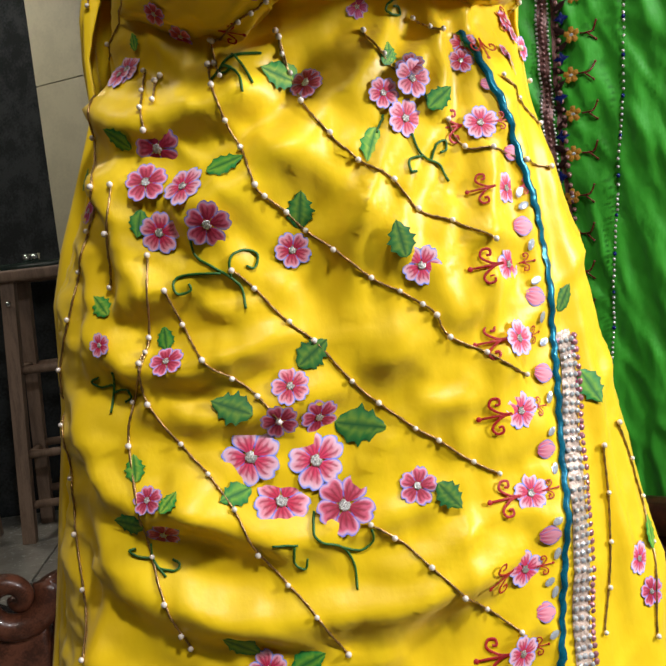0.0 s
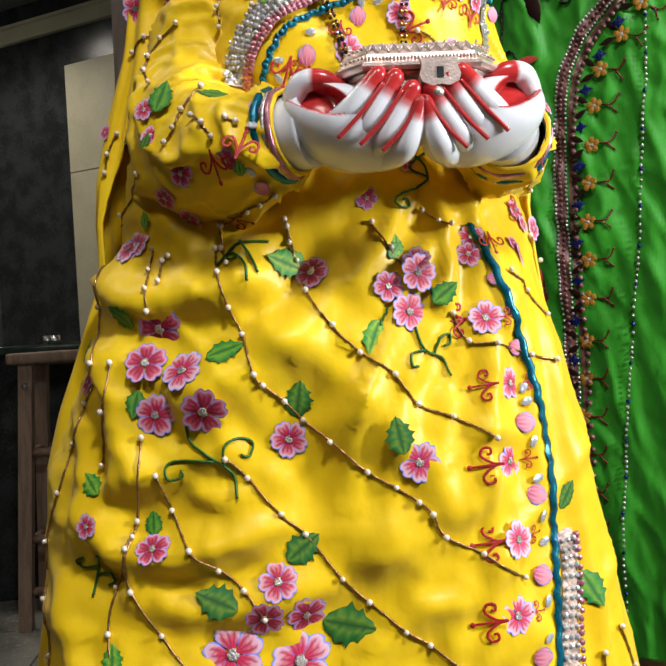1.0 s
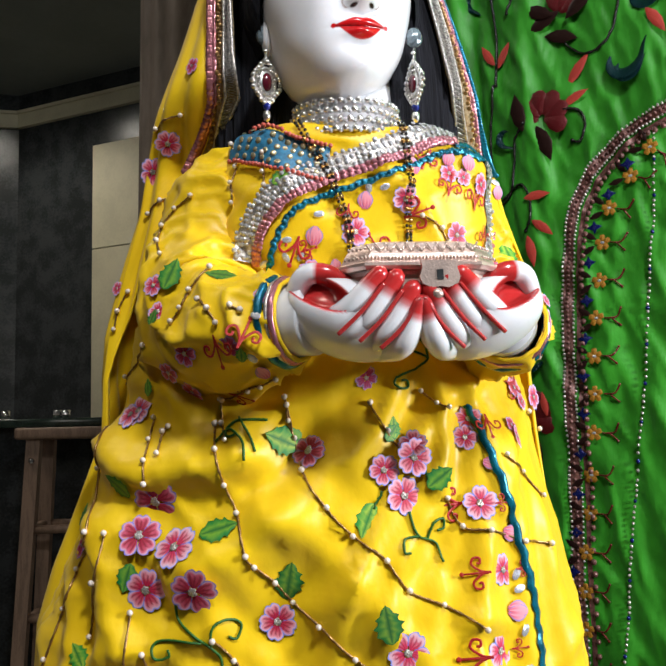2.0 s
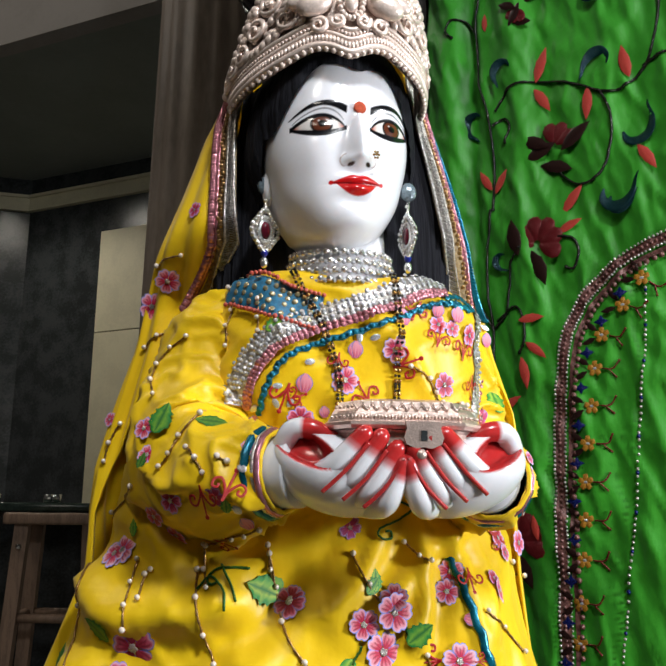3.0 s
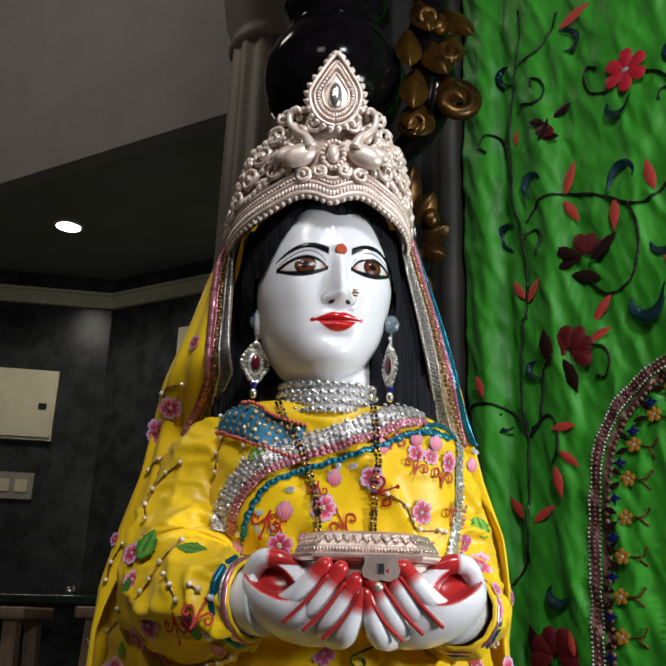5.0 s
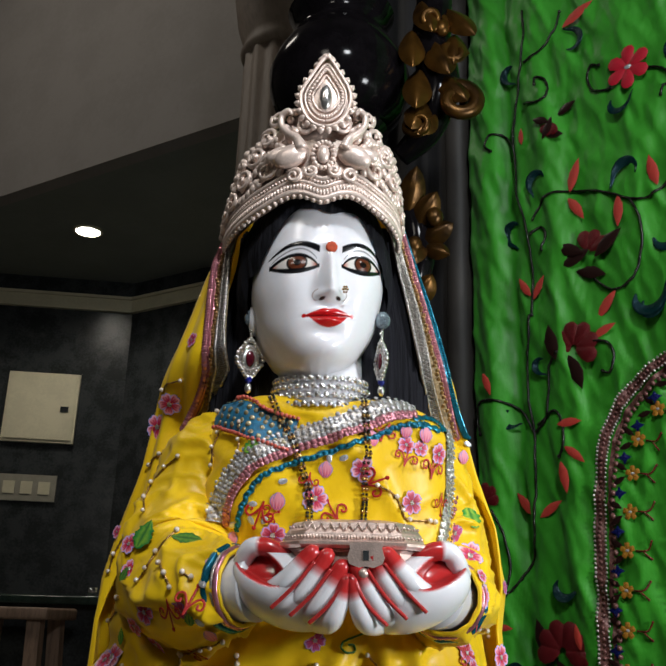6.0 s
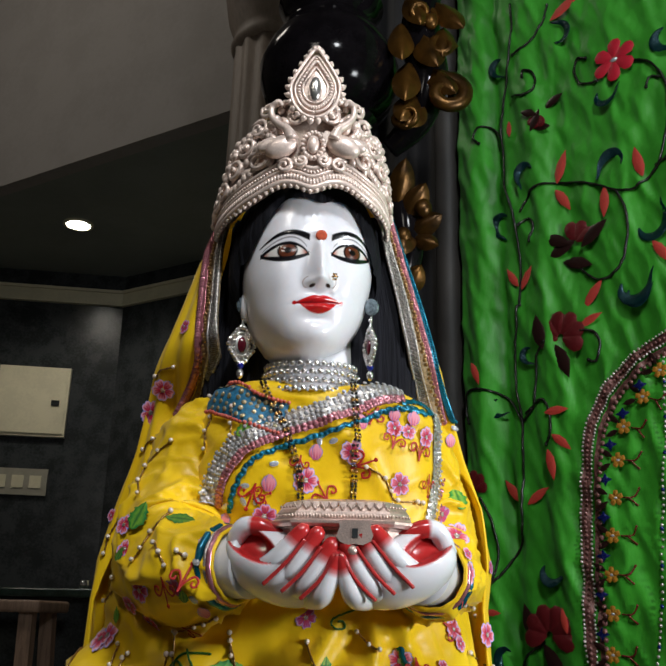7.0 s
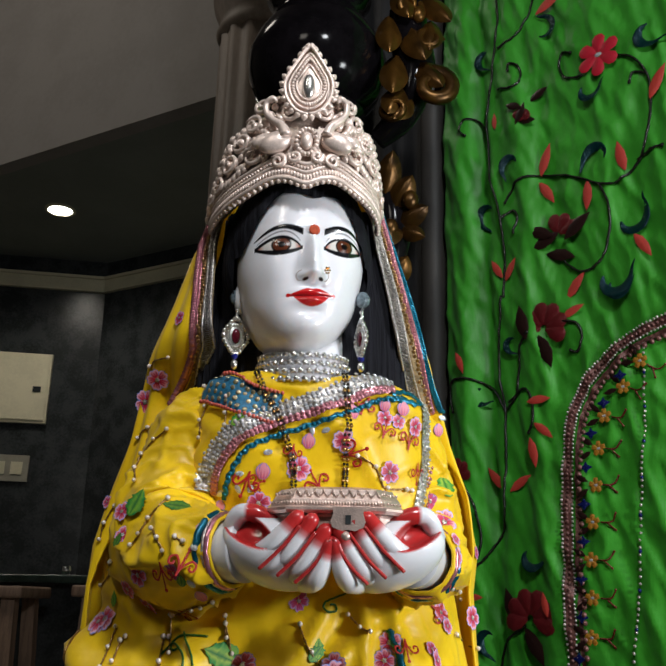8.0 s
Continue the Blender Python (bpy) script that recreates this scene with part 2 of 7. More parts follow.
# lowered soffit with its fascia and the high ceiling
sof = Build()
pl = [(-6.4, 7.08), (-2.6, 5.01), (-0.86, 4.03), (2.6, 2.08), (2.6, 4.3), (-2.25, 6.99), (-6.4, 7.09)]
sof.add([(x, y, 4.12) for x, y in pl] + [(x, y, 4.3) for x, y in pl],
        [tuple(range(7)), tuple(range(13, 6, -1))] + [(i, (i + 1) % 7, 7 + (i + 1) % 7, 7 + i) for i in range(7)])
tagged(part("ceiling_soffit", sof, M_SOFFIT, smooth=False), "lowered grey-green painted ceiling soffit", "ceiling", kind="structure")
slab("wall_fascia", (-6.4, 7.06), (2.6, 2.06), 4.115, 7.0, 0.12, M_WALLUP, "beige painted wall above the soffit")
cl = Build().box((-6.6, -4.7, 7.0), (3.4, 7.3, 7.2))
tagged(part("ceiling", cl, M_WALLUP, smooth=False), "high beige painted hall ceiling", "ceiling", kind="structure")

# vent slot in the fascia
fd = Vector((9.0, -5.0, 0)).normalized()
fn_ = Vector((fd.y, -fd.x, 0))
v0 = Vector((-2.02, 4.70, 0)) + fn_ * 0.03
vent = thing("wall_vent", "narrow dark vent slot in the beige upper wall", "vent", at=real((v0.x, v0.y, 4.2)))
vb = Build()
q = [v0, v0 + fd * 0.13, v0 + fd * 0.13 - fn_ * 0.028, v0 - fn_ * 0.028]
vb.add([(p.x, p.y, 4.20) for p in q] + [(p.x, p.y, 4.62) for p in q],
       [(3, 2, 1, 0), (4, 5, 6, 7), (0, 1, 5, 4), (1, 2, 6, 5), (2, 3, 7, 6), (3, 0, 4, 7)])
part("vent_frame", vb, M_TILE, vent, smooth=False)
for k in range(5):
    vs = Build()
    c = v0 + fn_ * 0.002
    z = 4.24 + k * 0.08
    q = [c + fd * 0.01, c + fd * 0.12, c + fd * 0.12 + fn_ * 0.006, c + fd * 0.01 + fn_ * 0.006]
    vs.add([(p.x, p.y, z) for p in q] + [(p.x, p.y, z + 0.03) for p in q],
           [(3, 2, 1, 0), (4, 5, 6, 7), (0, 1, 5, 4), (1, 2, 6, 5), (2, 3, 7, 6), (3, 0, 4, 7)])
    part("slat", vs, M_SOFFIT, vent, smooth=False)

# downlight in the soffit
M_GLOW = bpy.data.materials.new("lamp_glow")
M_GLOW.use_nodes = True
bs = M_GLOW.node_tree.nodes["Principled BSDF"]
bs.inputs["Emission Color"].default_value = (1.0, 0.97, 0.85, 1)
bs.inputs["Emission Strength"].default_value = 14
dl = thing("downlight", "round recessed downlight glowing warm white", "ceiling light", at=real((-2.35, 5.7, 4.12)))
part("lens", Build().lathe((-2.35, 5.7), [(0.02, 4.110), (0.10, 4.110), (0.10, 4.118), (0.02, 4.118)], 28), M_GLOW, dl)
part("rim", Build().lathe((-2.35, 5.7), [(0.101, 4.105), (0.125, 4.108), (0.125, 4.1195), (0.101, 4.1195), (0.101, 4.105)], 28, caps=False), M_CREAM, dl, "cream metal rim")


def on_wall(a, b, s0, s1, z0, z1, out, back=0.002):
    """A box on the inner face of a wall between s0 and s1 along it, as corner points."""
    d = Vector((b[0] - a[0], b[1] - a[1], 0)).normalized()
    n = Vector((d.y, -d.x, 0))
    o = Vector((*a, 0))
    q = [o + d * s0 + n * out, o + d * s1 + n * out, o + d * s1 + n * back, o + d * s0 + n * back]
    return ([(p.x, p.y, z0) for p in q] + [(p.x, p.y, z1) for p in q],
            [(3, 2, 1, 0), (4, 5, 6, 7), (0, 1, 5, 4), (1, 2, 6, 5), (2, 3, 7, 6), (3, 0, 4, 7)])


# cream electric panel and switch plate on the west wall; lengths run from LEFT_END
WL = math.dist(LEFT_END, CORNER)
pan = thing("electric_panel", "square cream metal electric panel with closed door", "electric panel", at=real((-2.94, 6.77, 2.52)))
p0, p1 = WL - 1.03, WL - 0.40
part("body", Build().add(*on_wall(LEFT_END, CORNER, p0, p1, 2.52, 3.16, 0.05)), M_CREAM, pan, smooth=False)
part("panel_door", Build().add(*on_wall(LEFT_END, CORNER, p0 + 0.02, p1 - 0.02, 2.545, 3.14, 0.065, 0.051)), M_CREAM, pan, smooth=False)
part("latch", Build().add(*on_wall(LEFT_END, CORNER, p1 - 0.14, p1 - 0.07, 2.80, 2.85, 0.075, 0.066)), M_TILE, pan, "black latch", smooth=False)
sw = thing("switch_plate", "wide cream switch plate on the black wall", "switch", at=real((-2.94, 6.77, 2.0)))
part("plate", Build().add(*on_wall(LEFT_END, CORNER, WL - 1.0, WL - 0.50, 2.0, 2.23, 0.03)), material("dull_cream_plastic", (0.30, 0.28, 0.22), 0.5), sw, smooth=False)
for k in range(3):
    part("switch", Build().add(*on_wall(LEFT_END, CORNER, WL - 0.95 + k * 0.15, WL - 0.85 + k * 0.15, 2.06, 2.17, 0.04, 0.031)), M_CREAM, sw, smooth=False)

# cream door on the north wall, with a horizontal joint
ND = math.dist(CORNER, RIGHT_END)
door = thing("door_1", "closed cream painted flush door in the black wall", "door", kind="structure", at=real((-1.2, 6.3, GROUND)))
d0 = 0.86
part("leaf", Build().add(*on_wall(CORNER, RIGHT_END, d0, d0 + 1.5, GROUND + 0.02, 2.608, 0.035)), M_CREAM, door, smooth=False)
part("top_panel", Build().add(*on_wall(CORNER, RIGHT_END, d0, d0 + 1.5, 2.618, 3.50, 0.035)), M_CREAM, door, smooth=False)

# floor: pale slabs with a border of small black and white diamonds
fb = Build().box((-6.6, -4.7, GROUND - 0.2), (3.4, 7.3, GROUND - 0.012))
floor = tagged(part("floor", fb, material("floor_bed", (0.2, 0.19, 0.17), 0.8), smooth=False), "pale marble slab floor with a black and white diamond border", "floor", kind="structure")

# counter, stools behind
ctr = thing("stone_counter", "dark polished stone counter with a cream front", "counter", at=real((-2.2, 5.7, GROUND)))
part("top", Build().box((-4.6, 5.35, 1.13), (-1.15, 6.0, 1.19), 0.012), M_COUNTER, ctr)
part("front", Build().box((-4.5, 5.5, GROUND), (-1.25, 5.95, 1.129)), M_TILE, ctr, smooth=False)
for k, x in enumerate((-1.90, -1.55, -1.50)):
    jar = thing("steel_tumbler", "small shiny steel tumbler on the dark counter", "tumbler", "tumblers on the counter", at=real((x, 5.45, 1.19)))
    part("cup", Build().lathe((x, 5.45 + 0.02 * k), [(0.012, 1.191), (0.03, 1.191), (0.036, 1.25), (0.033, 1.25), (0.027, 1.2)], 16), M_CHROME, jar)


def stool(x, y, seat, name="wooden_stool"):
    st = thing(name, "tall plain wooden stool with splayed legs and rungs", "stool", "wooden stools", at=real((x, y, GROUND)))
    part("seat", Build().box((x - 0.30, y - 0.28, seat - 0.07), (x + 0.30, y + 0.28, seat), 0.015), M_WOOD, st)
    for sx in (-1, 1):
        for sy in (-1, 1):
            lg = Build()
            tx, ty, bx, by = x + sx * 0.20, y + sy * 0.18, x + sx * 0.27, y + sy * 0.25
            lg.tube([(tx, ty, seat - 0.069), (bx, by, GROUND + 0.001)], [0.058, 0.054], 4)
            part("leg", lg, M_WOOD, st, smooth=False)
        for z in (0.50, -0.05):
            k = (seat - z) / (seat - GROUND)
            part("rung", Build().tube([(x + sx * (0.2 + 0.07 * k), y - 0.2, z), (x + sx * (0.2 + 0.07 * k), y + 0.2, z)], 0.028, 6), M_WOOD, st)
    for sy in (-1, 1):
        for z in (0.50, -0.02, -0.33):
            k = (seat - z) / (seat - GROUND)
            part("rung", Build().tube([(x - 0.22, y + sy * (0.18 + 0.07 * k), z), (x + 0.22, y + sy * (0.18 + 0.07 * k), z)], 0.028, 6), M_WOOD, st)
    part("bolt", Build().ball((x - 0.20, y - 0.25, seat - 0.20), 0.02, 8, 5), M_CHROME, st, "steel bolt head")
    return st


stool(-1.32, 4.95, 1.115)
stool(-2.15, 4.75, 1.10)

# pillar behind
def flute(a):
    return 1 + 0.035 * math.cos(14 * a)


pil = thing("stone_pillar", "weathered grey-brown fluted pillar with a moulded capital", "pillar", at=real((-0.30, 2.0, GROUND)))
part("shaft", Build().lathe((-0.30, 2.0), [(0.19, GROUND), (0.185, 0.5), (0.180, 1.6), (0.172, 2.3), (0.166, 3.10)], 84, wobble=flute), M_PILLAR, pil)
part("capital", Build().lathe((-0.30, 2.0), [(0.15, 3.101), (0.175, 3.105), (0.185, 3.125), (0.172, 3.15), (0.175, 3.18), (0.20, 3.25), (0.23, 3.45), (0.23, 6.99)], 64), M_PILLAR, pil)
part("base", Build().lathe((-0.30, 2.0), [(0.26, GROUND + 0.001), (0.26, GROUND + 0.10), (0.22, GROUND + 0.14), (0.2, GROUND + 0.2)], 64), M_PILLAR, pil)

# black lacquered turned post with gilded scrolls
bx, by = -0.033, 0.66
post = thing("black_carved_post", "glossy black turned post with gilded carved scrolls", "post", at=real((bx, by, GROUND)))
prof = [(0.14, GROUND + 0.001), (0.14, 0.2), (0.10, 0.3), (0.10, 1.5), (0.105, 1.75), (0.10, 1.92), (0.075, 1.96), (0.10, 1.985)]
part("shaft", Build().lathe((bx, by), prof, 40), M_BLACK, post)
bulb = [(0.075, 1.986), (0.10, 2.0), (0.125, 2.03), (0.139, 2.07), (0.142, 2.11), (0.128, 2.15), (0.105, 2.19), (0.085, 2.22), (0.095, 2.24), (0.11, 2.26), (0.085, 2.3), (0.1, 2.5), (0.1, 3.2)]
part("bulb", Build().lathe((bx, by), bulb, 48), M_BLACK, post, "black glossy bulb")


def scroll(c, r, turns, width, flip=1, start=0.0, lift=0.03):
    """A carved volute as a tapering bar that winds in on itself, in the plane that faces the hall."""
    pts, rads = [], []
    for k in range(34):
        t = k / 33
        a = start + flip * turns * 2 * math.pi * t
        rr = r * (1 - 0.86 * t)
        pts.append((c[0] + rr * math.cos(a), c[1] - lift * math.sin(math.pi * t), c[2] + rr * math.sin(a)))
        rads.append(width * (1 - 0.6 * t))
    return pts, rads


def leaf_blob(b, c, d, ln, w, mat=0, curl=0.3):
    """A fat carved leaf from c towards d, with a ridge down its middle."""
    d = Vector(d).normalized()
    f = Vector((0, -1, 0))
    s = d.cross(f).normalized()
    c = Vector(c)

    def fn(u, v):
        h = math.sin(math.pi * min(1, v * 0.97 + 0.03)) ** 0.7
        x = (u - 0.5) * 2
        return c + d * ln * v + s * w * x * h + f * (w * 0.7 * h * (1 - x * x) + curl * ln * v * v - 0.1 * w * abs(math.sin(6 * x)))
    return b.grid(fn, 6, 8, False, mat)


def volute(cx, cz, r, flip, start=1.2, turns=1.5):
    p, rd = scroll((cx, by - 0.07, cz), r, turns, r * 0.40, flip, start)
    part("volute", Build().tube(p, rd, 10, 0, 0.8), M_GOLD, post, "gilded carved scroll")


def acanthus(cx, cz, ang, ln, w, curl=0.35):
    """A fat carved leaf; ang: degrees from the right."""
    a = radians(ang)
    part("carved_leaf", leaf_blob(Build(), (cx, by - 0.075, cz), (math.cos(a), 0, math.sin(a)), ln * 1.1, w * 1.2, 0, curl), M_GOLD, post, "gilded carved leaf")


# upper bracket: a stem of leaves that ends in one big scroll; lower spray of leaves
for cx, cz, r_, fl, st0 in ((0.196, 2.000, 0.046, -1, 2.4), (0.190, 2.105, 0.028, 1, 0.4), (0.150, 2.185, 0.028, -1, 1.0), (0.122, 1.950, 0.024, 1, 2.6)):
    volute(cx, cz, r_, fl, st0)
for cx, cz, ang, ln, w in ((0.150, 2.15, 285, 0.10, 0.026), (0.125, 2.08, 265, 0.10, 0.024), (0.165, 2.07, 300, 0.085, 0.024), (0.135, 2.01, 250, 0.075, 0.022), (0.110, 2.17, 270, 0.10, 0.022), (0.180, 2.22, 300, 0.09, 0.022), (0.155, 1.98, 235, 0.06, 0.018), (0.195, 2.16, 265, 0.08, 0.022), (0.130, 2.24, 280, 0.09, 0.022),
                           (0.104, 1.775, 80, 0.075, 0.020), (0.119, 1.745, 60, 0.065, 0.020), (0.129, 1.72, 25, 0.055, 0.018), (0.109, 1.725, 275, 0.055, 0.022), (0.134, 1.71, 330, 0.045, 0.015), (0.118, 1.60, 60, 0.05, 0.018), (0.110, 1.605, 280, 0.05, 0.016)):
    acanthus(cx, cz, ang, ln, w)
for cx, cz, r_ in ((0.150, 1.760, 0.016), (0.114, 1.705, 0.014), (0.168, 2.165, 0.015)):
    part("boss", Build().ball((cx, by - 0.09, cz), (r_, r_ * 0.8, r_ * 1.2), 12, 8), M_GOLD, post, "gilded boss")
part("bracket", Build().tube(bez([(0.13, by - 0.04, 2.42), (0.155, by - 0.05, 2.28), (0.150, by - 0.05, 2.16), (0.165, by - 0.05, 2.06), (0.140, by - 0.04, 1.97), (0.09, by - 0.02, 1.92)], 8), [p.x for p in bez([(q, 0, 0) for q in (0.03, 0.036, 0.040, 0.040, 0.032, 0.02)], 8)], 12), M_BLACK, post, "black carved bracket")
part("bracket", Build().tube(bez([(0.07, by - 0.03, 1.86), (0.112, by - 0.05, 1.78), (0.122, by - 0.05, 1.70), (0.105, by - 0.04, 1.60)], 8), [p.x for p in bez([(q, 0, 0) for q in (0.02, 0.030, 0.032, 0.02)], 8)], 12), M_BLACK, post, "black carved bracket")
# smooth grey pole between the post and the curtain
pole = thing("grey_pole", "smooth grey-brown pole beside the green curtain", "pole", at=real((0.232, 0.92, GROUND)))
part("shaft", Build().lathe((0.232, 0.92), [(0.030, GROUND + 0.001), (0.030, 1.0), (0.029, 2.3), (0.033, 2.32), (0.029, 2.36), (0.028, 3.3)], 24), material("grey_pole_paint", (0.030, 0.026, 0.023), 0.6, 0, 0.3, 8, 0.1, 60, 0.001), pole)
# dark upright panel between post and curtain
dk = thing("dark_panel", "dark grey upright cloth panel behind the post", "panel", at=real((0.25, 1.05, GROUND)))
part("sheet", Build().grid(lambda u, v: (-0.05 + 0.46 * u, 1.08 + 0.02 * math.sin(u * 30) - 0.2 * u, GROUND + 3.4 * v), 40, 2), material("dark_grey_cloth", (0.02, 0.019, 0.02), 0.8), dk)
dk.children[0].modifiers.new("thick", "SOLIDIFY").thickness = 0.003

# platform under the statue with a carved wooden rail and scroll arm
plat = thing("wooden_platform", "red-brown carved wooden platform under the statue", "platform", at=real((0, 0.1, GROUND)))
part("deck", Build().box((-0.46, -0.20, 0.06), (0.42, 0.52, 0.10), 0.008), M_REDWOOD, plat)
part("plinth", Build().box((-0.40, -0.15, GROUND), (0.36, 0.46, 0.059), 0.01), M_REDWOOD, plat)
rail = thing("wooden_rail", "red-brown polished wooden rail before the green curtain", "rail", at=real((0.8, 0.1, GROUND)))
rb = Build()
rb.tube([(0.40, 0.545, 0.43), (1.15, -0.205, 0.43)], 0.030, 12)
part("handrail", rb, M_REDWOOD, rail)
for k in range(4):
    x = 0.46 + 0.2 * k
    part("baluster", Build().lathe((x, 0.945 - x), [(0.03, GROUND), (0.03, -0.4), (0.016, -0.3), (0.024, -0.1), (0.014, 0.1), (0.02, 0.3), (0.014, 0.405)], 14), M_REDWOOD, rail)
seat = thing("carved_chair_arm", "red-brown carved wooden scroll arm of a low seat", "chair", at=real((-0.95, 2.0, GROUND)))
sb = Build()
p, rd = scroll((-0.93, 2.0, -0.02), 0.11, 1.4, 0.05, -1, 0.3, 0.06)
sb.tube(p, rd, 12)
part("scroll", sb, M_REDWOOD, seat)
part("arm", Build().tube(bez([(-0.83, 2.0, 0.02), (-0.78, 2.0, -0.12), (-0.82, 2.0, -0.3), (-0.8, 2.0, GROUND + 0.001)], 6), 0.05, 10), M_REDWOOD, seat)
part("side_panel", Build().box((-1.25, 1.96, GROUND), (-0.84, 2.04, -0.12), 0.02), M_REDWOOD, seat)


# ---------- garments ----------
# half widths to either side and depths to front and back of the saree, by height
SKIRT = [(1.10, -0.185, 0.135, -0.070, 0.12), (1.02, -0.200, 0.148, -0.076, 0.13), (0.93, -0.232, 0.168, -0.092, 0.15), (0.85, -0.267, 0.184, -0.096, 0.16),
         (0.75, -0.276, 0.196, -0.098, 0.17), (0.65, -0.292, 0.215, -0.102, 0.18), (0.53, -0.31, 0.24, -0.110, 0.19), (0.40, -0.325, 0.262, -0.125, 0.20), (0.102, -0.34, 0.30, -0.15, 0.22)]
# ridges of the drape: points in x and z, breadth, height
RIDGES = [
    ([(0.02, 1.04), (-0.045, 0.965), (-0.10, 0.92), (-0.16, 0.90)], 0.020, 0.0175),
    ([(0.06, 1.03), (0.03, 0.95), (-0.01, 0.90), (-0.06, 0.86)], 0.016, 0.0095),
    ([(0.072, 1.03), (0.075, 0.917), (0.065, 0.851)], 0.010, 0.0095),
    ([(0.095, 1.02), (0.11, 0.92), (0.115, 0.80)], 0.010, 0.0081),
    ([(-0.21, 1.03), (-0.18, 0.985), (-0.127, 0.982), (-0.06, 0.997)], 0.016, 0.0189),
    ([(-0.205, 0.96), (-0.19, 0.89), (-0.197, 0.83)], 0.012, 0.0162),
    ([(-0.22, 0.845), (-0.201, 0.80), (-0.172, 0.79), (-0.125, 0.797), (-0.06, 0.82)], 0.014, 0.0175),
    ([(-0.19, 0.85), (-0.15, 0.855), (-0.10, 0.875)], 0.012, 0.0095),
    ([(-0.20, 0.775), (-0.173, 0.755), (-0.118, 0.75), (-0.04, 0.77)], 0.013, 0.0121),
    ([(-0.245, 0.79), (-0.226, 0.721), (-0.19, 0.69), (-0.13, 0.685)], 0.014, 0.0162),
    ([(-0.25, 0.72), (-0.205, 0.635), (-0.12, 0.60), (-0.001, 0.60), (0.08, 0.63)], 0.018, 0.0189),
    ([(-0.18, 0.72), (-0.13, 0.665), (-0.05, 0.655), (0.05, 0.69)], 0.014, 0.0108),
    ([(-0.036, 0.785), (0.023, 0.802), (0.079, 0.845)], 0.02, 0.0095),
    ([(-0.26, 0.62), (-0.20, 0.54), (-0.08, 0.50), (0.06, 0.52)], 0.02, 0.0175),
    ([(-0.26, 0.50), (-0.18, 0.43), (0.0, 0.40)], 0.02, 0.0175),
    ([(0.02, 0.72), (0.07, 0.70), (0.115, 0.72)], 0.02, 0.0068),
    ([(0.04, 1.02), (-0.01, 0.96), (-0.03, 0.93)], 0.008, 0.006),
    ([(-0.10, 0.96), (-0.05, 0.93), (0.0, 0.87), (0.03, 0.80)], 0.014, 0.007),
    ([(0.05, 0.90), (0.03, 0.85), (0.04, 0.79)], 0.009, 0.005),
    ([(-0.15, 0.84), (-0.11, 0.83), (-0.07, 0.845)], 0.009, 0.006),
    ([(0.09, 0.77), (0.05, 0.74), (0.0, 0.745)], 0.010, 0.005),
    ([(-0.23, 0.90), (-0.225, 0.84), (-0.235, 0.78)], 0.008, 0.008),
    ([(-0.24, 0.66), (-0.235, 0.60), (-0.245, 0.52)], 0.010, 0.009),
    ([(-0.09, 0.64), (-0.02, 0.625), (0.04, 0.65)], 0.010, 0.005),
    ([(-0.16, 0.575), (-0.10, 0.555), (-0.02, 0.56)], 0.012, 0.008),
    ([(0.13, 0.98), (0.145, 0.86), (0.16, 0.70), (0.17, 0.52)], 0.008, 0.007),
    ([(0.15, 0.90), (0.18, 0.70), (0.20, 0.50)], 0.008, 0.006),
    ([(0.03, 1.07), (0.01, 1.02), (-0.03, 0.97)], 0.008, 0.009),
    ([(0.05, 1.07), (0.05, 1.0), (0.04, 0.95)], 0.007, 0.008),
    ([(0.07, 1.06), (0.085, 1.0), (0.09, 0.93)], 0.007, 0.008),
    ([(0.01, 1.07), (-0.05, 1.03), (-0.11, 1.01)], 0.010, 0.012),
    ([(0.02, 0.93), (0.0, 0.86), (-0.01, 0.78)], 0.009, 0.006),
    ([(0.06, 0.88), (0.07, 0.80), (0.06, 0.70)], 0.009, 0.006),
]


def seg_dist(px, pz, ridge):
    best, where = 9.0, 0.0
    n = len(ridge) - 1
    for i in range(n):
        ax, az = ridge[i]
        bx_, bz = ridge[i + 1]
        dx, dz = bx_ - ax, bz - az
        t = max(0, min(1, ((px - ax) * dx + (pz - az) * dz) / (dx * dx + dz * dz)))
        d = math.hypot(px - ax - t * dx, pz - az - t * dz)
        if d < abs(best):
            side = dx * (pz - az) - dz * (px - ax)
            best, where = math.copysign(d, side), (i + t) / n
    return best, where


SMOOTH_RIDGES = [([(p.x, p.y) for p in bez([(x, z, 0) for x, z in r], 5)], w, h) for r, w, h in RIDGES]


def ridged(p):
    """Sharp crests where the noise crosses nought."""
    return max(0.0, 1 - 2.6 * abs(noise.noise(p)))


def crinkle(x, z):
    """Creases of the satin: slanting down from the waist, sagging on the gathered side."""
    w = smoothstep(-0.02, -0.15, x)
    c1, l1 = 0.8 * x - 0.6 * z, 0.6 * x + 0.8 * z
    c2, l2 = 0.5 * x + 0.87 * z, 0.87 * x - 0.5 * z
    warp = 0.5 * noise.noise((x * 9, 4.4, z * 9))
    a = 0.0075 * ridged((c1 * 13 + warp, 0.7, l1 * 4.5)) ** 1.5 + 0.0028 * ridged((c1 * 34 + warp, 2.7, l1 * 12)) ** 2
    b = 0.0080 * ridged((c2 * 12 + warp, 6.7, l2 * 4.5)) ** 1.5 + 0.0028 * ridged((c2 * 32 + warp, 9.7, l2 * 12)) ** 2
    return a * (1 - w) + b * w + 0.0009 * ridged((x * 60, 3.3, z * 46))


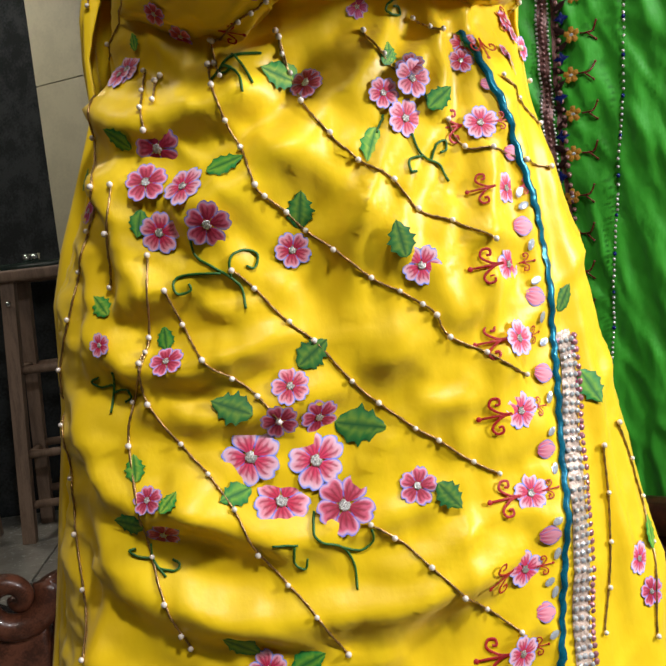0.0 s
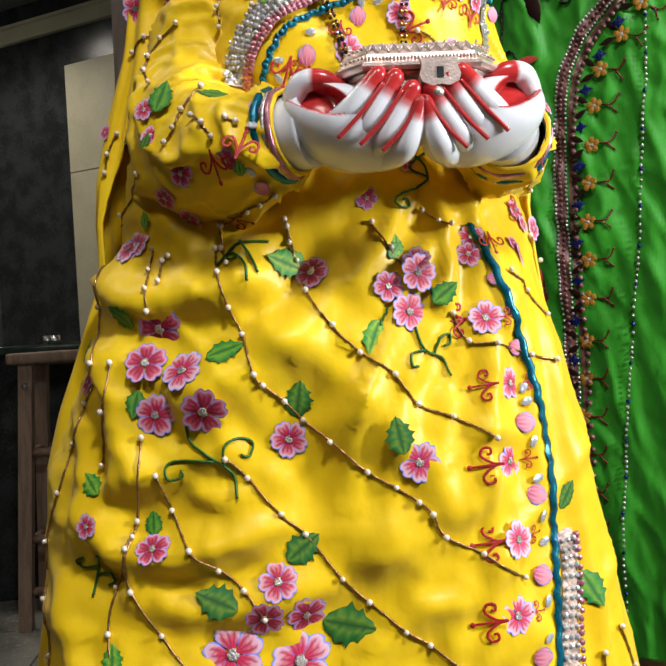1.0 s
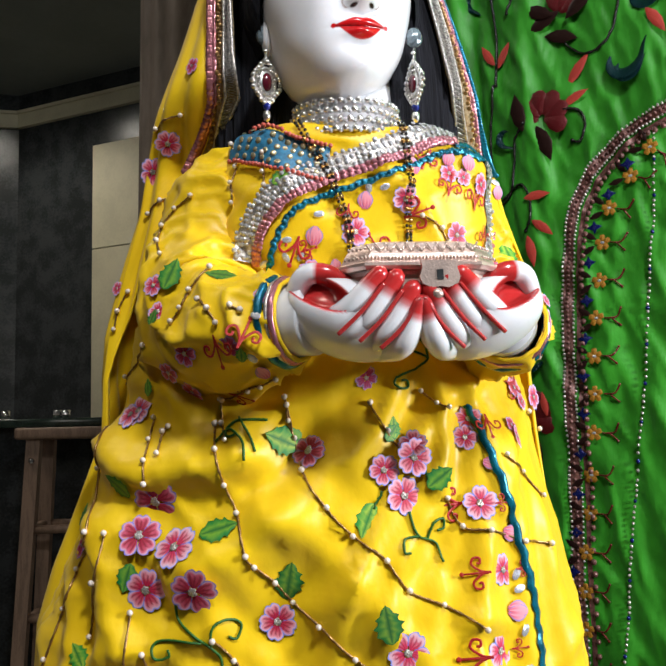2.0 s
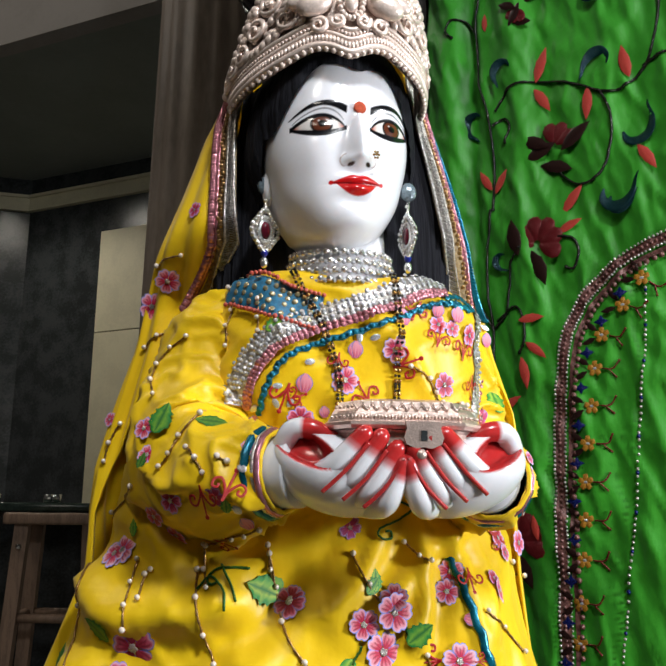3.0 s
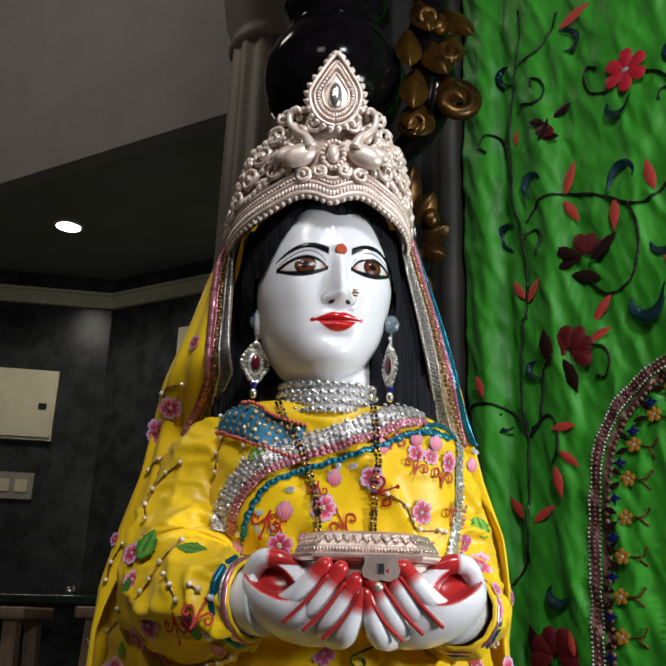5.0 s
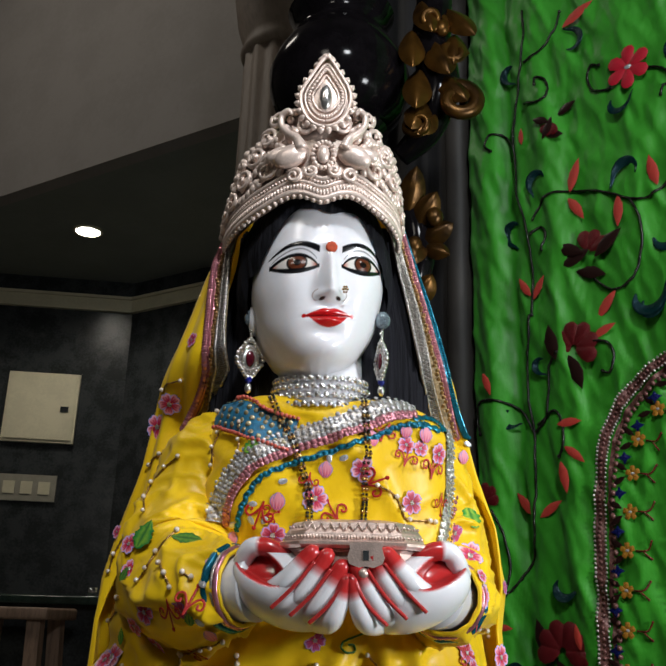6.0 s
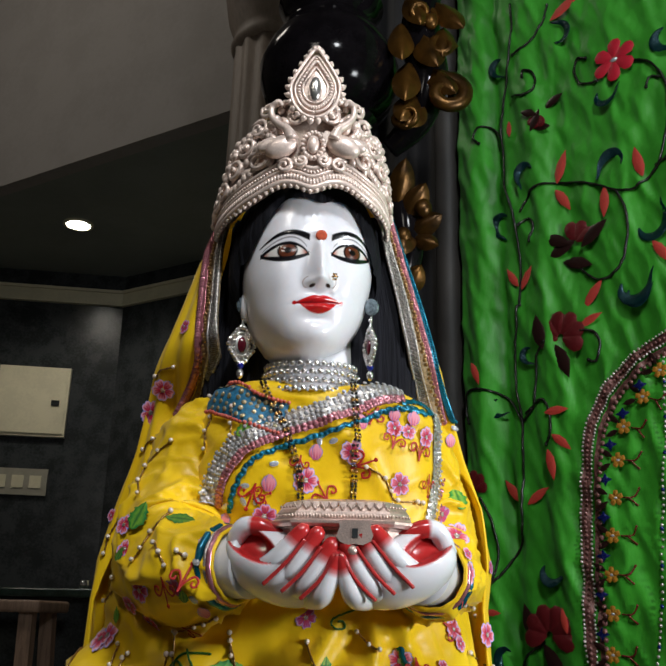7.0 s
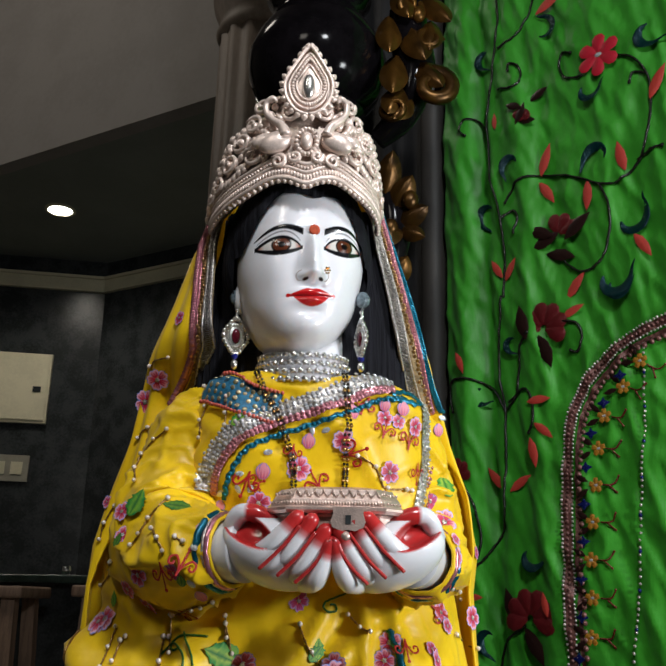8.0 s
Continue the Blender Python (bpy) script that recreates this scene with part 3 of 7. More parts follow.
def drape(x, z):
    s = 0.0
    for r, w, h in SMOOTH_RIDGES:
        d, t = seg_dist(x, z, r)
        if abs(d) < 4 * w:
            k = d / w
            # steep below the ridge, long slope above it
            prof_ = math.exp(-k * k) if k < 0 else 1 / (1 + (k * 0.75) ** 2) ** 1.2
            s += h * prof_ * smoothstep(0, 0.18, t) * smoothstep(1, 0.8, t)
    s = 1.15 * s + 0.004 * noise.noise((x * 11 + 4 * z, 3.1, z * 9)) + crinkle(x, z) * (1.3 - 0.8 * smoothstep(0.08, 0.16, x))
    return s


def skirt_point(u, v):
    z = 1.10 + (0.102 - 1.10) * v
    xl, xr, yf, yb = lerp_rows(SKIRT, z)
    a = 2 * math.pi * u
    c, s = math.cos(a), math.sin(a)
    cx = -0.035
    ex = 2 / 2.5
    x = cx + ((xr - cx) if c > 0 else (cx - xl)) * math.copysign(abs(c) ** ex, c)
    y = 0.03 + (-(yf - 0.03) if s < 0 else (yb - 0.03)) * math.copysign(abs(s) ** ex, s)
    front = smoothstep(0.15, -0.35, s)
    k = drape(x, z) * front
    k += (1 - front) * 0.010 * math.sin(26 * a + 3 * noise.noise((0, 0, z * 4)))
    k += 0.006 * smoothstep(0.75, 0.2, z) * math.sin(19 * a + 2)
    return (x + c * k, y + s * k, z)


saree = thing("yellow_saree", "yellow satin saree embroidered with pink flowers and pearl strings", "saree", at=real((0, 0.05, 0.102)))
skirt = part("skirt", Build().grid(skirt_point, 300, 190, True), M_YELLOW, saree)

BODICE = [(1.00, -0.145, 0.135, -0.055, 0.11), (1.10, -0.130, 0.122, -0.062, 0.11), (1.16, -0.120, 0.116, -0.072, 0.11), (1.205, -0.117, 0.114, -0.078, 0.11), (1.235, -0.114, 0.117, -0.072, 0.10),
          (1.255, -0.112, 0.10, -0.074, 0.085), (1.268, -0.085, 0.075, -0.074, 0.07), (1.274, -0.062, 0.052, -0.073, 0.055)]


def bodice_point(u, v):
    z = 1.00 + 0.274 * v
    xl, xr, yf, yb = lerp_rows(BODICE, z)
    a = 2 * math.pi * u
    c, s = math.cos(a), math.sin(a)
    x = 0.5 * (xl + xr) + 0.5 * (xr - xl) * math.copysign(abs(c) ** 0.8, c)
    y = (yf if s < 0 else yb) * abs(s) ** 0.8
    dip = 0.020 * math.exp(-(x / 0.05) ** 2) * smoothstep(1.23, 1.274, z) if s < 0 else 0
    k = (0.004 * noise.noise((x * 16 + z * 9, 5.2, z * 20)) + 0.006 * ridged((x * 12 + z * 8, 7.1, z * 9)) ** 2 + 0.0025 * ridged((x * 30 - z * 22, 2.2, z * 30)) ** 2) * smoothstep(1.274, 1.22, z)
    return (x + c * k, y + s * k, z - dip)


bodice = part("bodice", Build().grid(bodice_point, 140, 60, True), M_YELLOW, saree)


def cloth_tube(name, rows, label="", n=90, m=110, seed=0.0, folds=0.006):
    """A sleeve along rows of (x, y, z, radius), with rings of wrinkles."""
    pts = bez([r[:3] for r in rows], 16)
    rad = [p.x for p in bez([(r[3], 0, 0) for r in rows], 16)]
    frames, prev = [], None
    for i, p in enumerate(pts):
        d = (pts[min(i + 1, len(pts) - 1)] - pts[max(i - 1, 0)]).normalized()
        side = (prev - d * prev.dot(d)) if prev else Vector((0, -1, 0)) - d * d.dot(Vector((0, -1, 0)))
        side.normalize()
        prev = side
        frames.append((p, side, d.cross(side)))

    def fn(u, v):
        k = v * (len(pts) - 1)
        i = min(int(k), len(pts) - 2)
        t = k - i
        p = frames[i][0].lerp(frames[i + 1][0], t)
        s = frames[i][1].lerp(frames[i + 1][1], t)
        w = frames[i][2].lerp(frames[i + 1][2], t)
        a = 2 * math.pi * u
        r = rad[i] * (1 - t) + rad[i + 1] * t
        q = noise.noise((math.cos(a) * 1.3 + seed, math.sin(a) * 1.3, v * 5))
        calm = smoothstep(1.0, 0.85, v)
        r += folds * (0.8 * q + calm * (1.3 * ridged((math.cos(a) * 0.9 + seed, math.sin(a) * 0.9, v * 6 + 0.8 * math.cos(a))) ** 2 + 0.5 * ridged((math.cos(a) * 2 + seed, math.sin(a) * 2, v * 15)) ** 2))
        return p + s * r * math.cos(a) + w * r * math.sin(a)
    return part(name, Build().grid(fn, n, m, True), M_YELLOW, saree, label)


SLEEVE_A = [(-0.085, 0.01, 1.232, 0.034), (-0.111, 0.002, 1.205, 0.040), (-0.128, -0.012, 1.155, 0.046), (-0.132, -0.04, 1.103, 0.049), (-0.108, -0.085, 1.084, 0.045), (-0.072, -0.124, 1.087, 0.032), (-0.057, -0.135, 1.088, 0.0285)]
SLEEVE_B = [(0.070, 0.01, 1.232, 0.032), (0.096, 0.018, 1.205, 0.036), (0.112, 0.026, 1.155, 0.037), (0.118, 0.014, 1.105, 0.036), (0.115, -0.035, 1.084, 0.034), (0.107, -0.090, 1.084, 0.031), (0.102, -0.120, 1.086, 0.0285)]
sleeve_a = cloth_tube("sleeve", SLEEVE_A, "loosely gathered yellow satin sleeve", seed=1.0, folds=0.007)
sleeve_b = cloth_tube("sleeve", SLEEVE_B, seed=4.0, folds=0.006)

# veil: outer reach to either side, depth behind, and how far it wraps to the front (degrees), by height
VEIL = [(1.545, -0.035, 0.005, 0.05, 90, 90), (1.535, -0.065, 0.035, 0.085, 100, 100), (1.51, -0.092, 0.058, 0.105, 115, 115), (1.466, -0.119, 0.075, 0.115, 128, 126), (1.413, -0.142, 0.092, 0.12, 135, 128), (1.36, -0.158, 0.109, 0.12, 142, 128),
        (1.297, -0.180, 0.127, 0.12, 150, 128), (1.25, -0.190, 0.140, 0.125, 142, 124), (1.21, -0.197, 0.150, 0.13, 130, 112), (1.157, -0.212, 0.168, 0.14, 122, 102), (1.10, -0.226, 0.176, 0.145, 114, 96), (1.06, -0.229, 0.170, 0.145, 108, 92), (1.01, -0.228, 0.172, 0.145, 108, 92), (0.93, -0.252, 0.178, 0.15, 112, 92),
        (0.85, -0.278, 0.192, 0.16, 113, 92), (0.745, -0.288, 0.205, 0.17, 114, 92), (0.616, -0.310, 0.228, 0.18, 114, 92), (0.526, -0.325, 0.245, 0.19, 114, 92), (0.30, -0.35, 0.28, 0.21, 112, 92)]


def veil_point(u, v):
    z = 1.545 - 1.245 * v
    xl, xr, yb, al, ar = lerp_rows(VEIL, z)
    cx = 0.5 * (xl + xr)
    a = radians(-al + (al + ar) * u)
    s, c = math.sin(a), math.cos(a)
    ex = 0.85
    hang = smoothstep(1.5, 1.2, z)
    k = hang * (0.006 * math.sin(21 * a + 2.2 * math.sin(z * 7)) + 0.004 * noise.noise((a * 3, 0, z * 6)) + 0.007 * ridged((a * 2.2, 1.3, z * 2.6)) ** 2)
    w = 0.5 * (xr - xl) + k * 0.5
    depth = (yb - 0.04) if c > 0 else (0.098 - 0.066 * smoothstep(1.320, 1.245, z) + 0.068 * smoothstep(1.12, 0.9, z))
    return (cx + w * math.copysign(abs(s) ** ex, s), 0.05 + (depth + k) * math.copysign(abs(c) ** ex, c), z)


veil = thing("yellow_veil", "yellow satin veil with sequined border over the head", "veil", at=real((0, 0.1, 0.3)))
vl = part("cloth", Build().grid(veil_point, 150, 190), M_YELLOW, veil)
vl.modifiers.new("thick", "SOLIDIFY").thickness = 0.0012

# ---------- statue ----------
HC = Vector((-0.0152, -0.036, 0))
YAW = radians(15.5)
HEADW = [(1.2795, 0.006, 0.020), (1.2835, 0.018, 0.036), (1.2918, 0.0305, 0.0485), (1.305, 0.0405, 0.0560), (1.3235, 0.0505, 0.0600), (1.345, 0.0565, 0.061), (1.37, 0.0610, 0.0625), (1.40, 0.0610, 0.0635), (1.43, 0.057, 0.0615), (1.455, 0.050, 0.054), (1.48, 0.036, 0.038), (1.50, 0.006, 0.006)]
_hz = [p.x for p in bez([(r[0], 0, 0) for r in HEADW], 10)]
_hw = [p.x for p in bez([(r[1], 0, 0) for r in HEADW], 10)]
_hd = [p.x for p in bez([(r[2], 0, 0) for r in HEADW], 10)]


FACE_W = 1.075


def g2(x, z, cx, cz, sx, sz):
    return math.exp(-((x - cx) / sx) ** 2 - ((z - cz) / sz) ** 2)


def head_local(a, z):
    """A place on the plain egg of the head; a: angle from the front."""
    w, d = FACE_W * float(np.interp(z, _hz, _hw)), float(np.interp(z, _hz, _hd))
    s, c = math.sin(a), math.cos(a)
    return w * math.copysign(abs(s) ** 0.88, s), -d * math.copysign(abs(c) ** 0.88, c)


def relief(x, v):
    """How far the carved features stand out; x and v in metres from the mark on the brow."""
    ax = abs(x)
    k = smoothstep(0.004, -0.043, v)
    nose = (0.002 + 0.0118 * k) * math.exp(-(x / (0.0048 + 0.0030 * k)) ** 2) * smoothstep(-0.059, -0.045, v) * smoothstep(0.016, -0.004, v)
    h = nose + 0.0036 * g2(ax, v, 0.0092, -0.0480, 0.0048, 0.0048)
    h -= 0.0045 * g2(ax, v, 0.026, -0.013, 0.016, 0.010)
    h += 0.0040 * g2(ax, v, 0.030, -0.0145, 0.012, 0.0065)
    h += 0.0016 * g2(ax, v, 0.028, 0.004, 0.02, 0.005)
    h += 0.0046 * g2(x, v, 0, -0.0642, 0.014, 0.0042) + 0.0060 * g2(x, v, 0, -0.0727, 0.0115, 0.0045)
    h -= 0.0022 * g2(x, v, 0, -0.0682, 0.015, 0.0011)
    h -= 0.0024 * g2(x, v, 0, -0.0830, 0.012, 0.004)
    h += 0.0052 * g2(x, v, 0, -0.098, 0.016, 0.011)
    h += 0.0022 * g2(ax, v, 0.032, -0.045, 0.015, 0.018)
    return h


WHITE, RED, INK = (0.85, 0.835, 0.88), (0.56, 0.008, 0.010), (0.006, 0.006, 0.008)


def blend(a, b, k):
    return tuple(p + (q - p) * k for p, q in zip(a, b))


def edge(d, soft=0.00045):
    return smoothstep(soft, -soft, d)


def face_paint(x, v):
    c = WHITE
    ax = abs(x)
    # lips
    t = ax / 0.0215
    if t < 1.15 and -0.086 < v < -0.055:
        up = -0.0676 + 0.0082 * max(0, 1 - t ** 1.35) - 0.0022 * math.exp(-(x / 0.0030) ** 2) + 0.0014 * max(0, t - 0.55)
        lo = -0.0682 - 0.0094 * max(0, 1 - (ax / 0.0165) ** 2.4) - 0.0010 * max(0, 1 - t)
        k = min(edge(v - up), edge(lo - v)) * edge(ax - 0.0218)
        c = blend(c, RED, k)
        c = blend(c, (0.10, 0.004, 0.006), 0.8 * math.exp(-((v + 0.0683 - 0.0012 * t) / 0.0006) ** 2) * edge(ax - 0.0215))
        c = blend(c, RED, edge(math.hypot(ax - 0.0212, v + 0.0670) - 0.0019))
    # eyes
    t = (ax - 0.0115) / 0.038
    if -0.08 < t < 1.1 and -0.035 < v < 0.010:
        tt = min(1, max(0, t))
        base = -0.0175 + 0.0025 * tt
        up = base + 0.0104 * math.sin(math.pi * tt ** 0.85) ** 0.8
        lo = base - 0.0052 * math.sin(math.pi * tt ** 1.1) ** 0.8
        inside = min(edge(v - up), edge(lo - v)) if 0 < t < 1 else 0
        eye = blend((0.74, 0.70, 0.66), (0.45, 0.10, 0.05), smoothstep(0.55, 0.0, min(tt, 1 - tt) * 3.2))
        r = math.hypot(ax - 0.0300 - (0.001 if x > 0 else -0.001), v + 0.0135)
        eye = blend(eye, (0.11, 0.028, 0.012), edge(r - 0.0084))
        eye = blend(eye, (0.014, 0.007, 0.005), edge(abs(r - 0.0081) - 0.0008))
        eye = blend(eye, (0.006, 0.004, 0.004), edge(r - 0.0033))
        # small white glint painted on each iris
        eye = blend(eye, (0.8, 0.8, 0.8), edge(math.hypot(x - math.copysign(0.0300, x) + 0.0015, v + 0.0105) - 0.0007))
        c = blend(c, eye, inside)
        if -0.05 < t < 1.04:
            c = blend(c, INK, edge(abs(v - up - 0.0006) - 0.0013 - 0.0008 * tt))
            c = blend(c, INK, edge(abs(v - lo + 0.0008) - 0.0016 - 0.0010 * math.sin(math.pi * tt)))
        if 0.02 < t < 1.0:
            crease = base + 0.004 + 0.0125 * math.sin(math.pi * tt ** 0.8) ** 0.75
            c = blend(c, INK, 0.85 * edge(abs(v - crease) - 0.0005))
    # brows
    t = (ax - 0.0105) / 0.0405
    if -0.05 < t < 1.02 and -0.02 < v < 0.02:
        tt = min(1, max(0, t))
        line = -0.0022 + 0.0098 * math.sin(math.pi * (0.04 + 0.72 * tt)) - 0.0105 * tt ** 2.2
        wide = 0.0027 * (1 - tt) ** 0.55 + 0.0006
        k = edge(abs(v - line) - wide) * (edge(0.0100 - ax) if t < 0 else 1)
        c = blend(c, INK, k)
    # mark on the brow, nostrils
    r = math.hypot(x, v)
    c = blend(c, (0.60, 0.075, 0.02), edge(r - 0.0050))
    k = edge(math.hypot((ax - 0.0072) / 1.7, v + 0.0520 + 0.15 * (ax - 0.0072)) - 0.0015)
    c = blend(c, (0.03, 0.008, 0.008), k)
    ring = abs(math.hypot((ax - 0.0100), (v + 0.0480) * 0.95) - 0.0052) - 0.00035
    if ax > 0.0105 and v > -0.0535:
        c = blend(c, (0.25, 0.11, 0.07), 0.8 * edge(ring, 0.0005))
    return c


st = Build()
RZ = Matrix.Rotation(YAW, 3, "Z")


def head_angle(u):
    """Angles packed densely over the face."""
    k = u * 2 - 1
    return math.pi * (0.52 * k + 0.48 * k ** 3)


TILT = 0.085
HN, HV = 380, 330
cols, verts = [], []
for j in range(HV + 1):
    z = 1.2798 + (1.4995 - 1.2798) * (j / HV)
    for i in range(HN):
        a = head_angle(i / HN)
        x, y = head_local(a, z)
        v = z - 1.400
        if abs(a) < 1.75:
            k = smoothstep(1.7, 1.1, abs(a))
            y -= relief(x / FACE_W, v) * k
            cols.append(face_paint(x / FACE_W, v))
        else:
            cols.append(WHITE)
        p = RZ @ Vector((x, y, 0))
        verts.append((HC.x + p.x, HC.y + p.y, z + TILT * x))
faces = [(j * HN + i, j * HN + (i + 1) % HN, (j + 1) * HN + (i + 1) % HN, (j + 1) * HN + i) for j in range(HV) for i in range(HN)]
faces.append(tuple(range(HN))[::-1])
st.add(verts, faces)
st.c += cols


def body_piece(fill, c):
    n = len(st.v)
    fill()
    st.colour(len(st.v) - n, c)


# neck, ears and a plain core under the clothes
body_piece(lambda: st.lathe((-0.008, -0.028), [(0.036, 1.20), (0.039, 1.24), (0.041, 1.265), (0.041, 1.29), (0.040, 1.32)], 40), WHITE)
for sx in (-1, 1):
    e = RZ @ Vector((sx * 0.0600, 0.004, 0))
    body_piece(lambda: st.ball((HC.x + e.x, HC.y + e.y, 1.344), (0.0065, 0.011, 0.017), 12, 10), WHITE)
body_piece(lambda: st.lathe((-0.02, 0.03), [(0.13, 0.101), (0.12, 0.5), (0.09, 1.0), (0.08, 1.2), (0.05, 1.24)], 24), WHITE)

body_piece(lambda: st.tube(bez([(-0.11, -0.088, 1.084), (-0.075, -0.120, 1.087), (-0.045, -0.140, 1.088)], 8), 0.0265, 28), WHITE)
body_piece(lambda: st.tube(bez([(0.114, -0.035, 1.084), (0.106, -0.092, 1.085), (0.091, -0.138, 1.086)], 8), 0.0260, 28), WHITE)
FRED = (0.52, 0.030, 0.030)


def finger(points, radii, red_from, sides=12):
    """A rounded finger; its end is painted red."""
    pts = bez(points, 10)
    rad = [p.x for p in bez([(r, 0, 0) for r in radii], 10)]
    end = pts[-1] + (pts[-1] - pts[-2]).normalized() * rad[-1] * 0.55
    pts, rad = pts + [end, end + (end - pts[-1]) * 0.6], rad + [rad[-1] * 0.75, rad[-1] * 0.12]
    st.tube(pts, rad, sides)
    for i in range(len(pts)):
        k = smoothstep(red_from - 0.02, red_from + 0.02, i / (len(pts) - 1))
        st.c += [blend(WHITE, FRED, k)] * sides


def palm(mirror, ox):
    """A cupped palm with four fingers laid side by side and the thumb curled over the rim."""
    def q(x, y, z):
        return (ox + mirror * x, y, z)
    turn = Matrix.Rotation(mirror * radians(20), 3, "Y")
    n = len(st.v)
    st.ball(q(-0.022, -0.144, 1.087), (0.047, 0.033, 0.029), 110, 80, 0, turn)
    for i in range(n, len(st.v)):
        x, y, z = st.v[i]
        u, w = (mirror * (x - ox) + 0.0435), z - 1.1035
        d = math.hypot((u + 0.35 * w) / 0.0185, (w + 0.30 * u) / 0.0125)
        c = WHITE
        if y < -0.15 and d < 1.15:
            st.v[i] = (x, y + 0.015 * smoothstep(1.05, 0.7, d), z)
            c = blend(WHITE, (0.46, 0.022, 0.022), smoothstep(1.15, 1.05, d))
        st.c.append(c)
    # fingers: index first
    for k in range(4):
        root = q(-0.044 + 0.015 * k, -0.140, 1.078 - 0.004 * k)
        mid = q(-0.024 + 0.0128 * k, -0.1675, 1.0885 - 0.0075 * k)
        tip = q(-0.001 + (0.0135, 0.0125, 0.0095, 0)[0] * min(k, 2) * 0.85 + 0.003 * (k == 3), -0.1755, (1.1135, 1.1115, 1.1035, 1.0935)[k])
        finger([root, mid, tip], [0.0105, 0.0092, 0.0064], 0.72)
    # red lines between the fingers
    for k in range(3):
        a = q(-0.031 + 0.0145 * k, -0.1740, 1.0720 - 0.005 * k)
        b = q(-0.014 + 0.0135 * k, -0.1785, 1.0880 - 0.006 * k)
        d = q(0.001 + 0.0125 * k, -0.1800, 1.1060 - 0.005 * k)
        n = len(st.v)
        st.tube(bez([a, b, d], 8), 0.0016, 6)
        st.colour(len(st.v) - n, (0.42, 0.03, 0.03))
    # thumb over the hollow
    finger([q(-0.060, -0.142, 1.100), q(-0.052, -0.152, 1.116), q(-0.038, -0.156, 1.1175), q(-0.022, -0.154, 1.110)], [0.0085, 0.0080, 0.0075, 0.0065], 0.50)


palm(1, 0.0)
palm(-1, 0.054)
stm = st.mesh("statue", M_MARBLE)
att = stm.color_attributes.new("paint", "FLOAT_COLOR", "POINT")
att.data.foreach_set("color", np.array([(*c, 1) for c in st.c], dtype=np.float32).ravel())
tagged(new("statue", stm), "white marble statue with painted face, dressed in yellow", "statue")

# dot on the brow
bp_ = RZ @ Vector((0, head_local(0, 1.400)[1] - relief(0, 0) - 0.0004, 0))
bindi = Build().ball((HC.x + bp_.x, HC.y + bp_.y, 1.400), (0.0056, 0.0012, 0.0056), 24, 10, 0, RZ)
tagged(part("brow_dot", bindi, material("orange_red_paste", (0.55, 0.07, 0.018), 0.75, 0, 0.3, 300, 0.6, 900, 0.001)), "round orange-red dot on the marble brow", "brow dot")

# hair
hair = thing("black_hair_wig", "long black hair under the crown and veil", "hair", at=real((-0.01, 0.0, 1.2)))
hb = Build()


def hair_cap(u, v):
    a = math.pi * (2 * u - 1)
    aa = abs(a) if a > 0 else max(0.0, abs(a) - 0.14 * smoothstep(0, 0.4, -a))
    low = 1.440 - 0.004 * math.exp(-(a / 0.1) ** 2) - 0.060 * smoothstep(0.30, 1.15, aa) - 0.05 * smoothstep(1.25, 1.5, aa)
    z = low + (1.4995 - low) * v
    x, y = head_local(a, max(z, 1.30))
    k = 1.045 + 0.05 * smoothstep(0, 0.2, v) + 0.02 * noise.noise((a * 14, 0, z * 6)) + 0.12 * smoothstep(1.1, 1.7, aa)
    p = RZ @ Vector((x * k, y * k, 0))
    return (HC.x + p.x, HC.y + p.y, z)


hb.grid(hair_cap, 200, 40, True)
part("cap", hb, M_HAIR, hair)


def hair_fall(u, v):
    a = 2 * math.pi * u
    z = 1.455 - 0.235 * v
    c, s = math.cos(a), math.sin(a)
    w = 0.087 + 0.024 * smoothstep(0, 0.6, v) + 0.002 * math.sin(40 * a + 6 * v)
    return (-0.014 + 0.002 * v + w * math.copysign(abs(c) ** 0.75, c), 0.02 + (0.058 if s < 0 else 0.06) * math.copysign(abs(s) ** 0.75, s) + 0.002 * math.sin(60 * a), z)


part("fall", Build().grid(hair_fall, 160, 24, True, 0, True), M_HAIR, hair)


# ---------- crown ----------
CROWN_C = (-0.0235, -0.030)


def crown_at(a, z, out=0.0):
    """A place on the curved plate of the crown; a: radians from the front, out: how far it stands proud."""
    k = (z - 1.44) / 0.17
    w = 0.087 - 0.018 * max(0, k) ** 1.5 + out
    d = 0.085 - 0.004 * max(0, k) + out
    fr = 0.020 * math.cos(a) * 0.8
    return Vector((CROWN_C[0] + fr + w * math.sin(a), CROWN_C[1] - d * math.cos(a), z))


def crown_low(a):
    return 1.443 - 0.020 * smoothstep(0.15, 1.5, abs(a)) - 0.005 * math.exp(-(a / 0.13) ** 2) + 0.004 * math.exp(-((abs(a) - 0.35) / 0.2) ** 2)


def crown_high(a):
    aa = abs(a)
    return 1.515 + 0.035 * smoothstep(0.55, 0.30, aa) - 0.003 * smoothstep(0.6, 1.1, aa) - 0.055 * smoothstep(0.9, 1.6, aa) + 0.03 * smoothstep(0.32, 0.12, aa)


